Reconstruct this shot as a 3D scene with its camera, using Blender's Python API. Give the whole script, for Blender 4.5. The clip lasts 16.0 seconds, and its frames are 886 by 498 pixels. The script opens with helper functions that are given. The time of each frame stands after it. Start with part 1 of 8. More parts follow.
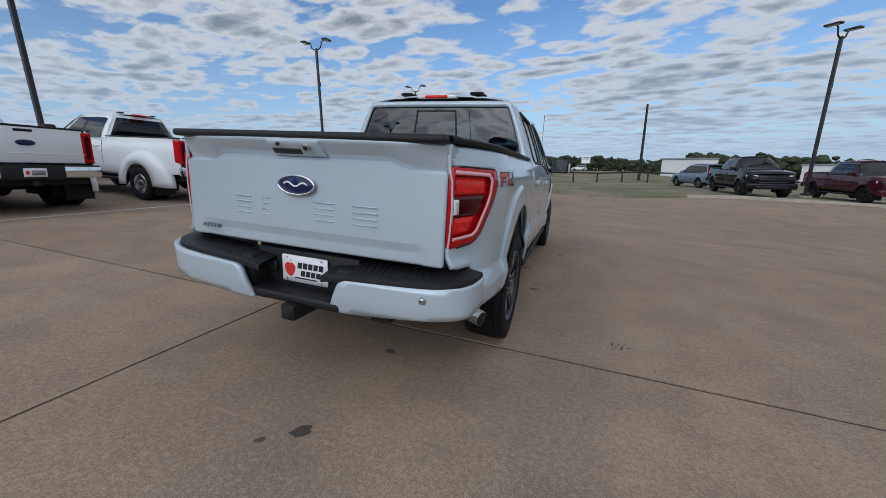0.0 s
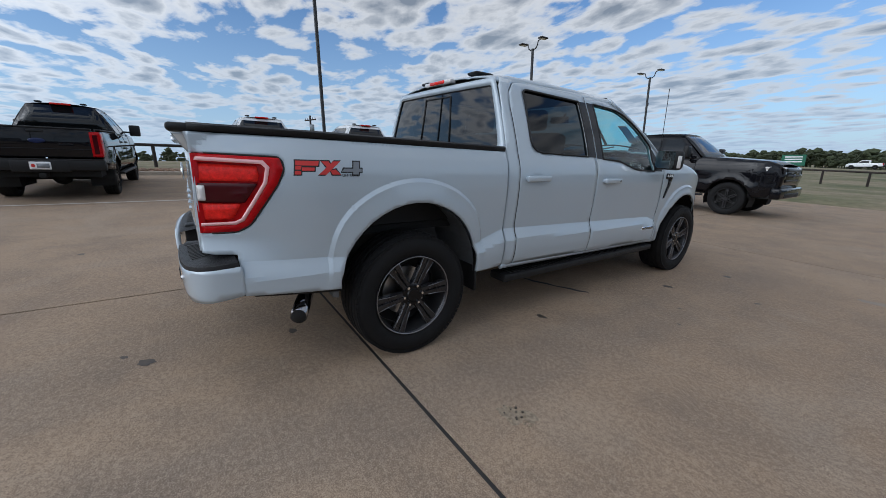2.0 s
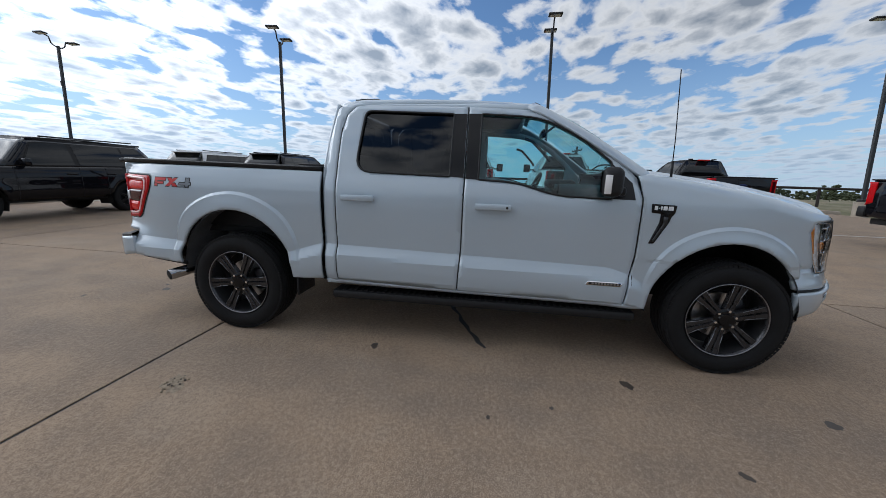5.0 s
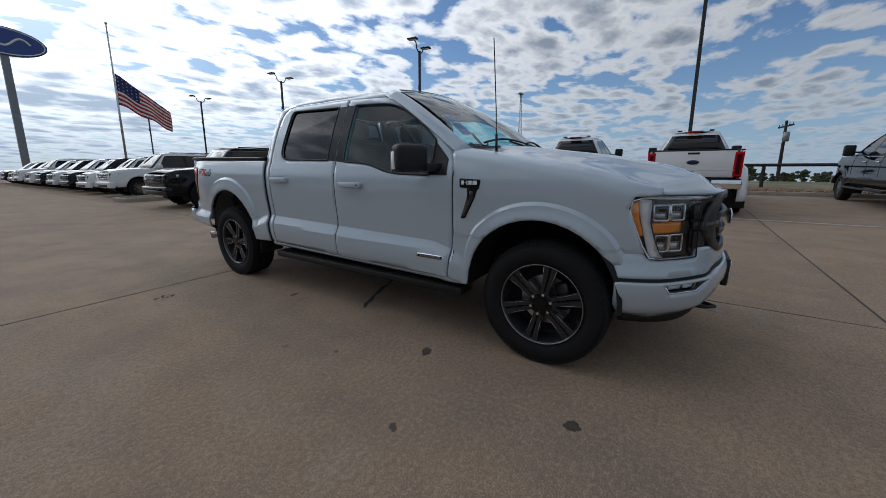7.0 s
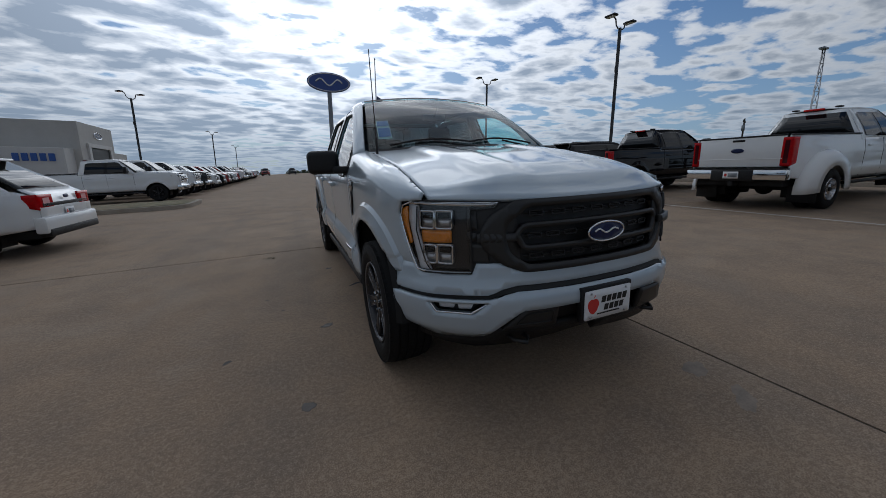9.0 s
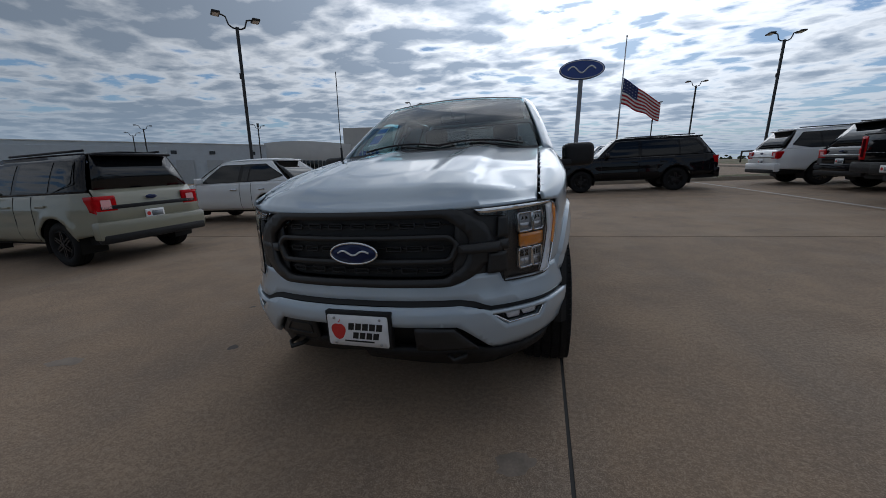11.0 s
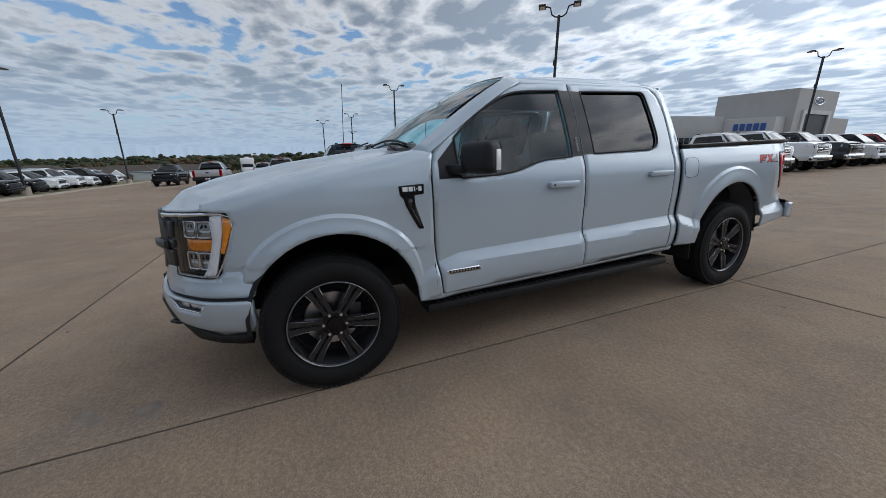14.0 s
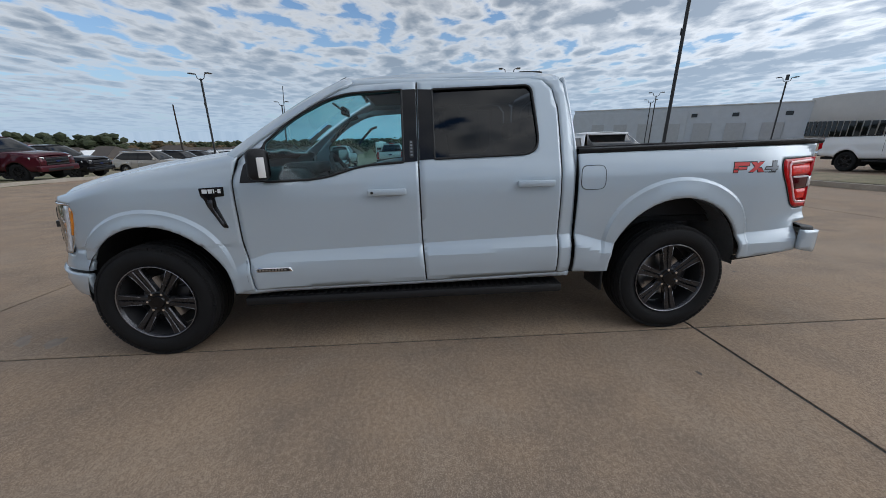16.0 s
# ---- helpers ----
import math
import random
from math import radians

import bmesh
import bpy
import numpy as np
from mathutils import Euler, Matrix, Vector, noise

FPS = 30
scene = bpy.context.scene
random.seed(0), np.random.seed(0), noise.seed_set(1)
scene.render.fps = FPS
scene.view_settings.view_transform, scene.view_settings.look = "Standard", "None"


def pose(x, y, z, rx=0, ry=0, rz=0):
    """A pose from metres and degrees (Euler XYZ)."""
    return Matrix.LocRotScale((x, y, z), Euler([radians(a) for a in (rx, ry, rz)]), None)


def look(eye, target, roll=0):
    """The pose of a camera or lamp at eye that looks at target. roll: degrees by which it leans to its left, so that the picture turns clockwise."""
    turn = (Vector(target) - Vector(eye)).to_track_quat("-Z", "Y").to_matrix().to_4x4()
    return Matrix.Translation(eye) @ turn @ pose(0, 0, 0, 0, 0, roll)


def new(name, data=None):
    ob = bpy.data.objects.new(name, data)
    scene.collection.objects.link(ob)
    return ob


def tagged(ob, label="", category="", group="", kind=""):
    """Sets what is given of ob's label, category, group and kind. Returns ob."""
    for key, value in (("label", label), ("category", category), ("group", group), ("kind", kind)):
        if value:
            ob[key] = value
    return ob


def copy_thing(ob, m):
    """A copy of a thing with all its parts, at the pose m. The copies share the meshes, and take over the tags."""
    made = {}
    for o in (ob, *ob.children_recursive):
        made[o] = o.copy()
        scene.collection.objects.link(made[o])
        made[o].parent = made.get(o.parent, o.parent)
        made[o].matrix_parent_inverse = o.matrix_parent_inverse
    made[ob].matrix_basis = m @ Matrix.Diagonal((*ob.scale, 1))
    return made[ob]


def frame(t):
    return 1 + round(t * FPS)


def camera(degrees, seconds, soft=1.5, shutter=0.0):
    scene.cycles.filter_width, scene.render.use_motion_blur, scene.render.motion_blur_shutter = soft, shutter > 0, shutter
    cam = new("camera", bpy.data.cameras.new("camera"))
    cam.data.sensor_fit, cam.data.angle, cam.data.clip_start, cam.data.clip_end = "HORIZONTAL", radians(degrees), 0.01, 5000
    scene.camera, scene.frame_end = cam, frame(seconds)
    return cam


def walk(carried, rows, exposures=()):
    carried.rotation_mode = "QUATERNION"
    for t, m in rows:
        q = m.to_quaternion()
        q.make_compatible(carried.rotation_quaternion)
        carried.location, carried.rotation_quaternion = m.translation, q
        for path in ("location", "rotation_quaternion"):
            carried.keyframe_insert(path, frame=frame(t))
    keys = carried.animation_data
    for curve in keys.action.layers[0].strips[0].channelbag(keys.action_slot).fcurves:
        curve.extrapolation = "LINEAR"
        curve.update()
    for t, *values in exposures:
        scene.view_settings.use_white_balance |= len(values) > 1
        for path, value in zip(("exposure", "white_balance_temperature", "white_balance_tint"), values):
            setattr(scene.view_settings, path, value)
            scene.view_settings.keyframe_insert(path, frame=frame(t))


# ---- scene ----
cam = camera(102.1, 16.0, 0.6)
PATH = [
    (0, (1.395, -4.436, 1.287), (0.393, -1.695, 0.591), -0.07),
    (0.5, (1.881, -4.187, 1.270), (0.362, -1.699, 0.559), -0.58),
    (1, (2.277, -3.832, 1.261), (0.293, -1.695, 0.556), -0.50),
    (1.5, (2.649, -3.421, 1.255), (0.437, -1.519, 0.553), -0.33),
    (2, (2.903, -2.923, 1.222), (0.498, -1.270, 0.525), -0.23),
    (2.5, (3.132, -2.459, 1.217), (0.500, -1.196, 0.525), 0.02),
    (3, (3.283, -1.926, 1.206), (0.500, -1.048, 0.510), -0.03),
    (3.5, (3.441, -1.393, 1.198), (0.534, -0.827, 0.718), 0.08),
    (4, (3.560, -0.866, 1.170), (0.607, -0.652, 0.686), 0.17),
    (4.2, (3.619, -0.650, 1.175), (0.660, -0.570, 0.692), 0.44),
    (6.3, (3.496, 1.777, 1.102), (0.792, 0.589, 0.575), 0.14),
    (6.5, (3.403, 2.017, 1.087), (0.758, 0.707, 0.548), -0.05),
    (7, (3.144, 2.534, 1.077), (0.680, 0.911, 0.535), 0.11),
    (7.5, (2.837, 3.033, 1.086), (0.596, 1.115, 0.539), 0.18),
    (8, (2.422, 3.453, 1.092), (0.462, 1.254, 0.523), 0.12),
    (8.5, (1.963, 3.824, 1.105), (0.333, 1.373, 0.527), -0.17),
    (9, (1.469, 4.108, 1.125), (0.312, 1.403, 0.534), -0.27),
    (9.5, (0.935, 4.298, 1.148), (0.175, 1.459, 0.545), -0.41),
    (10, (0.402, 4.373, 1.159), (0.138, 1.450, 0.537), -0.42),
    (10.2, (0.165, 4.362, 1.180), (0.129, 1.429, 0.550), -0.33),
    (12.3, (-1.938, 3.615, 1.293), (-0.280, 1.227, 0.550), 0.03),
    (12.5, (-2.089, 3.456, 1.307), (-0.293, 1.173, 0.555), -0.00),
    (13, (-2.450, 3.050, 1.341), (-0.261, 1.152, 0.562), -0.05),
    (13.5, (-2.711, 2.557, 1.374), (-0.195, 1.134, 0.571), -0.09),
    (14, (-2.945, 2.032, 1.415), (-0.300, 0.882, 0.589), -0.18),
    (14.5, (-3.092, 1.503, 1.434), (-0.341, 0.652, 0.594), -0.22),
    (15, (-3.214, 0.992, 1.473), (-0.404, 0.409, 0.599), -0.15),
    (15.5, (-3.267, 0.484, 1.512), (-0.430, 0.149, 0.597), -0.11),
    (16, (-3.324, 0.008, 1.538), (-0.480, -0.168, 0.601), -0.20),
]
EXPOSURES = [(0.0, -0.02, 6150, 10), (1.5, 0.02, 6150, 10), (2.5, 0.15, 6200, 10), (4.2, 0.12, 6250, 10), (6.3, -0.15, 6300, 10), (8.0, -0.76, 6250, 10), (9.0, -0.88, 6150, 10), (10.2, -0.90, 6150, 10), (12.5, -0.58, 6300, 10), (13.5, -0.32, 6300, 10), (14.5, 0.06, 6350, 10), (16.0, 0.04, 6350, 10)]
walk(cam, [(t, look(eye, target, roll)) for t, eye, target, roll in PATH], EXPOSURES)

# The lot is one plane that falls towards +x and +y; LOT turns its own axes into the world's.
UP = Vector((-0.0478, -0.0191, 1.0)).normalized()
LOT = UP.rotation_difference(Vector((0, 0, 1))).to_matrix().to_4x4()


def lot(x, y, z=0.0, rz=0.0):
    """A pose that stands on the sloping lot."""
    return LOT @ pose(x, y, z, 0, 0, rz)


def plumb(x, y, z=0.0, rz=0.0):
    """A pose at a place of the lot, but upright."""
    p = LOT @ Vector((x, y, z))
    return pose(p.x, p.y, p.z, 0, 0, rz)


# ---- sky and sun ----
SUN = Vector((-0.10, -0.87, 0.50)).normalized()


def node(tree, kind, **given):
    n = tree.nodes.new(kind)
    for k, v in given.items():
        if isinstance(v, bpy.types.NodeSocket):
            tree.links.new(v, n.inputs[k])
        else:
            n.inputs[k].default_value = v
    return n


def math_node(tree, op, a, b=0.0, c=0.0, clamp=False):
    n = tree.nodes.new("ShaderNodeMath")
    n.operation, n.use_clamp = op, clamp
    for i, v in enumerate((a, b, c)):
        if isinstance(v, bpy.types.NodeSocket):
            tree.links.new(v, n.inputs[i])
        else:
            n.inputs[i].default_value = v
    return n.outputs[0]


def mix_col(tree, fac, a, b, blend="MIX"):
    n = tree.nodes.new("ShaderNodeMix")
    n.data_type, n.blend_type = "RGBA", blend
    for i, v in ((0, fac), (6, a), (7, b)):
        if isinstance(v, bpy.types.NodeSocket):
            tree.links.new(v, n.inputs[i])
        else:
            n.inputs[i].default_value = v if i == 0 else (*v, 1)[:4]
    return n.outputs[2]


def ramp(tree, fac, stops):
    n = tree.nodes.new("ShaderNodeValToRGB")
    tree.links.new(fac, n.inputs[0])
    e = n.color_ramp.elements
    while len(e) < len(stops):
        e.new(0.5)
    for el, (p, c) in zip(e, stops):
        el.position = p
        el.color = (c, c, c, 1) if isinstance(c, (int, float)) else (*c, 1)
    return n.outputs[0]


def build_world():
    w = bpy.data.worlds.new("sky")
    scene.world = w
    w.use_nodes = True
    t = w.node_tree
    t.nodes.clear()
    out = t.nodes.new("ShaderNodeOutputWorld")
    bg = t.nodes.new("ShaderNodeBackground")
    sky = t.nodes.new("ShaderNodeTexSky")
    sky.sky_type = "NISHITA"
    sky.sun_disc = False
    sky.sun_elevation = math.asin(SUN.z)
    sky.sun_rotation = math.atan2(SUN.x, SUN.y)
    sky.air_density, sky.dust_density, sky.ozone_density = 1.0, 0.6, 1.5
    co = t.nodes.new("ShaderNodeTexCoord")
    sep = t.nodes.new("ShaderNodeSeparateXYZ")
    t.links.new(co.outputs["Generated"], sep.inputs[0])
    height = math_node(t, "MAXIMUM", sep.outputs[2], 0.0)
    low = math_node(t, "ADD", height, 0.09)
    px = math_node(t, "DIVIDE", sep.outputs[0], low)
    py = math_node(t, "DIVIDE", sep.outputs[1], low)
    plane = t.nodes.new("ShaderNodeCombineXYZ")
    t.links.new(px, plane.inputs[0])
    t.links.new(py, plane.inputs[1])
    warp = node(t, "ShaderNodeTexNoise", Vector=plane.outputs[0], Scale=0.9, Detail=2.0)
    bent = t.nodes.new("ShaderNodeVectorMath")
    bent.operation = "MULTIPLY_ADD"
    t.links.new(warp.outputs["Color"], bent.inputs[0])
    bent.inputs[1].default_value = (0.3, 0.3, 0)
    t.links.new(plane.outputs[0], bent.inputs[2])
    stretch = node(t, "ShaderNodeMapping", Vector=bent.outputs[0])
    stretch.inputs["Rotation"].default_value = (0, 0, 0.6)
    stretch.inputs["Scale"].default_value = (1.0, 1.3, 1.0)
    big = node(t, "ShaderNodeTexNoise", Vector=stretch.outputs[0], Scale=0.55, Detail=3.0, Roughness=0.5)
    small = node(t, "ShaderNodeTexNoise", Vector=stretch.outputs[0], Scale=4.6, Detail=7.0, Roughness=0.55, Distortion=0.15)
    lumps = node(t, "ShaderNodeTexNoise", Vector=stretch.outputs[0], Scale=1.9, Detail=5.0, Roughness=0.55, Distortion=0.15)
    # rows of small puffs, the cells of the cloud sheet
    ruffle = node(t, "ShaderNodeTexNoise", Vector=stretch.outputs[0], Scale=5.0, Detail=3.0)
    curl = t.nodes.new("ShaderNodeVectorMath")
    curl.operation = "MULTIPLY_ADD"
    t.links.new(ruffle.outputs["Color"], curl.inputs[0])
    curl.inputs[1].default_value = (0.16, 0.16, 0)
    t.links.new(stretch.outputs[0], curl.inputs[2])
    cells = t.nodes.new("ShaderNodeTexVoronoi")
    cells.feature = "SMOOTH_F1"
    t.links.new(curl.outputs[0], cells.inputs["Vector"])
    cells.inputs["Scale"].default_value = 3.6
    cells.inputs["Smoothness"].default_value = 0.35
    puff = math_node(t, "MULTIPLY_ADD", cells.outputs["Distance"], -1.3, 1.0)
    cover = math_node(t, "ADD", math_node(t, "MULTIPLY", big.outputs[0], 0.80), math_node(t, "MULTIPLY", small.outputs[0], 0.62))
    cover = math_node(t, "ADD", cover, math_node(t, "MULTIPLY", lumps.outputs[0], 0.42))
    cover = math_node(t, "MULTIPLY_ADD", puff, 0.30, cover)
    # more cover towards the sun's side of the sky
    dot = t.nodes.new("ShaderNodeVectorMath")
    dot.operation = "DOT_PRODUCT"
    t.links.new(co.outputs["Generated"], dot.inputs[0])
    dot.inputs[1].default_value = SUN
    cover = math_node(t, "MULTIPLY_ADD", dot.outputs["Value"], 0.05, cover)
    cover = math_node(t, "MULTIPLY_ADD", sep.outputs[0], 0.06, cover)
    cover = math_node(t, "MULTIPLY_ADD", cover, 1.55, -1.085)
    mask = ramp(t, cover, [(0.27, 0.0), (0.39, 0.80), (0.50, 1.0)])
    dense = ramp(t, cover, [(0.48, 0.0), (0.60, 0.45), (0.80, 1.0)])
    # towards the sun the veil glows, away from it the cloud is a quiet grey-white
    near = math_node(t, "MAXIMUM", dot.outputs["Value"], 0.0)
    glow = math_node(t, "POWER", near, 6.0)
    core = math_node(t, "POWER", near, 60.0)
    veil = math_node(t, "POWER", near, 1.4)
    lit = math_node(t, "MULTIPLY_ADD", veil, 0.72, 0.57)
    lit = math_node(t, "MULTIPLY_ADD", glow, 1.1, lit)
    thick = math_node(t, "SUBTRACT", 1.25, dense)
    lit = math_node(t, "MULTIPLY_ADD", math_node(t, "MULTIPLY", core, thick), 1.9, lit)
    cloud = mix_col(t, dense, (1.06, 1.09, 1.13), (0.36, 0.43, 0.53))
    scaled = t.nodes.new("ShaderNodeVectorMath")
    scaled.operation = "SCALE"
    t.links.new(cloud, scaled.inputs[0])
    t.links.new(lit, scaled.inputs["Scale"])
    blue = t.nodes.new("ShaderNodeVectorMath")
    blue.operation = "MULTIPLY"
    t.links.new(sky.outputs[0], blue.inputs[0])
    blue.inputs[1].default_value = (0.085, 0.105, 0.125)
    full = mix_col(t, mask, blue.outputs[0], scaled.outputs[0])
    # thin haze low over the horizon
    haze = ramp(t, height, [(0.0, 0.85), (0.05, 0.70), (0.16, 0.30), (0.34, 0.0)])
    full = mix_col(t, haze, full, (0.40, 0.53, 0.68))
    t.links.new(full, bg.inputs[0])
    bg.inputs[1].default_value = 1.0
    t.links.new(bg.outputs[0], out.inputs[0])


build_world()
sun_data = bpy.data.lights.new("sun", "SUN")
sun_data.energy, sun_data.angle, sun_data.color = 0.5, radians(55), (1.0, 0.96, 0.91)
sun = new("sun", sun_data)
sun.matrix_world = look((0, 0, 60), Vector((0, 0, 60)) - SUN)

# ---- materials ----
MATS = {}


def mat(name, color, rough=0.5, metal=0.0, coat=0.0, vary=0.0, scale=8.0, bump=0.0, bump_scale=60.0, emit=0.0, spec=0.5, flake=0.0, per_object=0.0):
    if name in MATS:
        return MATS[name]
    m = bpy.data.materials.new(name)
    m.use_nodes = True
    t = m.node_tree
    b = t.nodes["Principled BSDF"]
    b.inputs["Base Color"].default_value = (*color, 1)
    b.inputs["Roughness"].default_value = rough
    b.inputs["Metallic"].default_value = metal
    b.inputs["Coat Weight"].default_value = coat
    b.inputs["Coat Roughness"].default_value = 0.04
    b.inputs["Specular IOR Level"].default_value = spec
    if vary or bump or per_object:
        co = t.nodes.new("ShaderNodeTexCoord")
        if vary or per_object:
            n1 = node(t, "ShaderNodeTexNoise", Vector=co.outputs["Object"], Scale=scale, Detail=6.0, Roughness=0.6)
            n2 = node(t, "ShaderNodeTexNoise", Vector=co.outputs["Object"], Scale=scale * 9, Detail=3.0)
            s = math_node(t, "ADD", math_node(t, "MULTIPLY", n1.outputs[0], 0.65), math_node(t, "MULTIPLY", n2.outputs[0], 0.35))
            lo, hi = [c * (1 - vary) for c in color], [min(1, c * (1 + vary)) for c in color]
            col = ramp(t, s, [(0.32, lo), (0.68, hi)])
            if per_object:
                info = t.nodes.new("ShaderNodeObjectInfo")
                k = math_node(t, "MULTIPLY_ADD", info.outputs["Random"], per_object * 2, 1 - per_object)
                v = t.nodes.new("ShaderNodeVectorMath")
                v.operation = "SCALE"
                t.links.new(col, v.inputs[0])
                t.links.new(k, v.inputs["Scale"])
                col = v.outputs[0]
            t.links.new(col, b.inputs["Base Color"])
            r = math_node(t, "MULTIPLY_ADD", s, 0.25, max(rough - 0.125, 0.02))
            t.links.new(r, b.inputs["Roughness"])
        if bump:
            n3 = node(t, "ShaderNodeTexNoise", Vector=co.outputs["Object"], Scale=bump_scale, Detail=4.0)
            bp = node(t, "ShaderNodeBump", Height=n3.outputs[0], Strength=bump, Distance=0.01)
            t.links.new(bp.outputs[0], b.inputs["Normal"])
    if emit:
        b.inputs["Emission Color"].default_value = (*color, 1)
        b.inputs["Emission Strength"].default_value = emit
    MATS[name] = m
    return m


def paint(name, color, metal=0.0, rough=0.4, dust=0.06):
    """Car paint: a base under a clear coat, with faint dust."""
    if name in MATS:
        return MATS[name]
    m = mat(name, color, rough, metal, 1.0, spec=0.2)
    if max(color) < 0.1:
        dust = 0.008
    t = m.node_tree
    b = t.nodes["Principled BSDF"]
    if max(color) < 0.1:
        b.inputs["Specular IOR Level"].default_value = 0.0
        b.inputs["Coat IOR"].default_value = 1.38
    co = t.nodes.new("ShaderNodeTexCoord")
    dusty = node(t, "ShaderNodeTexNoise", Vector=co.outputs["Object"], Scale=2.3, Detail=7.0, Roughness=0.62)
    fac = ramp(t, dusty.outputs[0], [(0.45, 0.0), (0.75, dust)])
    t.links.new(mix_col(t, fac, color, (0.45, 0.42, 0.38)), b.inputs["Base Color"])
    t.links.new(math_node(t, "MULTIPLY_ADD", fac, 0.6, 0.03), b.inputs["Coat Roughness"])
    return m


def glass(name, tint, gloss=1.0):
    """A thin pane: what lies behind shows through the tint, and it mirrors more at a slant."""
    if name in MATS:
        return MATS[name]
    m = bpy.data.materials.new(name)
    m.use_nodes = True
    t = m.node_tree
    t.nodes.clear()
    out = t.nodes.new("ShaderNodeOutputMaterial")
    clear = node(t, "ShaderNodeBsdfTransparent", Color=(*tint, 1))
    shine = node(t, "ShaderNodeBsdfGlossy", Color=(1, 1, 1, 1), Roughness=0.015)
    edge = node(t, "ShaderNodeLayerWeight", Blend=0.5)
    rim = math_node(t, "POWER", edge.outputs["Facing"], 4.0)
    fac = math_node(t, "MULTIPLY_ADD", rim, 0.9 * gloss, 0.05 * gloss, clamp=True)
    mix = node(t, "ShaderNodeMixShader")
    t.links.new(fac, mix.inputs[0])
    t.links.new(clear.outputs[0], mix.inputs[1])
    t.links.new(shine.outputs[0], mix.inputs[2])
    t.links.new(mix.outputs[0], out.inputs[0])
    MATS[name] = m
    return m


PAINT_GREY = paint("pale_grey_paint", (0.465, 0.535, 0.59), 0.15, 0.32)
PAINT_WHITE = paint("white_paint", (0.78, 0.79, 0.79))
PAINT_BLACK = paint("black_paint", (0.006, 0.006, 0.008))
PAINT_MAROON = paint("maroon_paint", (0.07, 0.012, 0.018), 0.3)
PAINT_SILVER = paint("silver_paint", (0.50, 0.50, 0.50), 0.6)
PAINT_CHAMPAGNE = paint("champagne_paint", (0.42, 0.38, 0.33), 0.5)
PAINT_DARKGREY = paint("dark_grey_paint", (0.045, 0.048, 0.052), 0.5)
PAINT_BLUE = paint("blue_paint", (0.02, 0.09, 0.28), 0.4)
PAINT_NAVY = paint("steel_blue_paint", (0.16, 0.22, 0.30), 0.5)
PAINT_TAN = paint("desert_tan_paint", (0.27, 0.265, 0.20))
PAINT_RED = paint("red_paint", (0.32, 0.015, 0.015))
BLACK_PLASTIC = mat("black_plastic", (0.010, 0.010, 0.011), 0.5, spec=0.35, vary=0.25, scale=20, bump=0.25, bump_scale=400)
GLOSS_BLACK = mat("gloss_black", (0.006, 0.006, 0.007), 0.14, spec=0.3)
GRILLE_GREY = mat("grille_grey_plastic", (0.020, 0.0195, 0.0195), 0.42, vary=0.2, scale=12)
RUBBER = mat("tyre_rubber", (0.0085, 0.0085, 0.009), 0.72, spec=0.25, vary=0.35, scale=14, bump=0.3, bump_scale=160)
SEAL_GAP = mat("seal_and_gap_black", (0.008, 0.008, 0.008), 0.6)
UNDER = mat("underbody_and_shade_black", (0.010, 0.010, 0.010), 0.85, vary=0.3, scale=6)
RIM_GREY = mat("grey_alloy_edge", (0.30, 0.30, 0.32), 0.28, 0.9)
RIM_DARK = mat("dark_alloy", (0.055, 0.055, 0.059), 0.28, 0.75, vary=0.15, scale=10)
RIM_BARREL = mat("alloy_barrel", (0.085, 0.085, 0.09), 0.35, 0.7, vary=0.15, scale=10)
RIM_BRIGHT = mat("machined_alloy", (0.55, 0.55, 0.56), 0.22, 1.0)
STEEL = mat("brushed_steel", (0.52, 0.52, 0.53), 0.3, 1.0, vary=0.1, scale=20)
DARK_CHROME = mat("dark_polished_steel", (0.34, 0.34, 0.35), 0.12, 1.0)
CHROME = mat("chrome", (0.80, 0.81, 0.82), 0.07, 1.0)
LAMP_RED = mat("red_lamp_lens", (0.46, 0.004, 0.007), 0.12, coat=0.12, spec=0.15, vary=0.25, scale=30)
LAMP_DARKRED = mat("dark_red_lens", (0.055, 0.003, 0.006), 0.08, coat=0.2, spec=0.2)
LAMP_BRIGHTRED = mat("bright_red_reflector", (0.80, 0.020, 0.014), 0.2, coat=0.15, spec=0.2, vary=0.4, scale=45)
LAMP_WHITE = mat("clear_lamp_lens", (0.72, 0.70, 0.68), 0.12, coat=1.0)
LAMP_PINK = mat("light_bar_lens", (0.84, 0.44, 0.44), 0.2, coat=0.3)
AMBER = mat("amber_lens", (0.85, 0.27, 0.02), 0.15, coat=1.0, vary=0.2, scale=40)
LAMP_INNER = mat("lamp_housing_black", (0.012, 0.012, 0.014), 0.3)
DRL = mat("silver_light_band", (0.74, 0.75, 0.78), 0.22, 0.0, coat=1.0)
LAMP_BEZEL = mat("lamp_bezel_grey", (0.30, 0.31, 0.33), 0.28, coat=0.6)
OVAL_BLUE = mat("emblem_blue", (0.008, 0.018, 0.075), 0.3, coat=0.15, spec=0.3)
WHITE_PAINT = mat("flat_white", (0.80, 0.80, 0.80), 0.5)
LETTER_BLACK = mat("lettering_black", (0.012, 0.012, 0.012), 0.5)
LETTER_RED = mat("lettering_red", (0.62, 0.035, 0.03), 0.4)
LETTER_GREY = mat("lettering_grey", (0.20, 0.22, 0.24), 0.4)
LINER = mat("grey_liner", (0.12, 0.125, 0.13), 0.6, vary=0.25, scale=6)
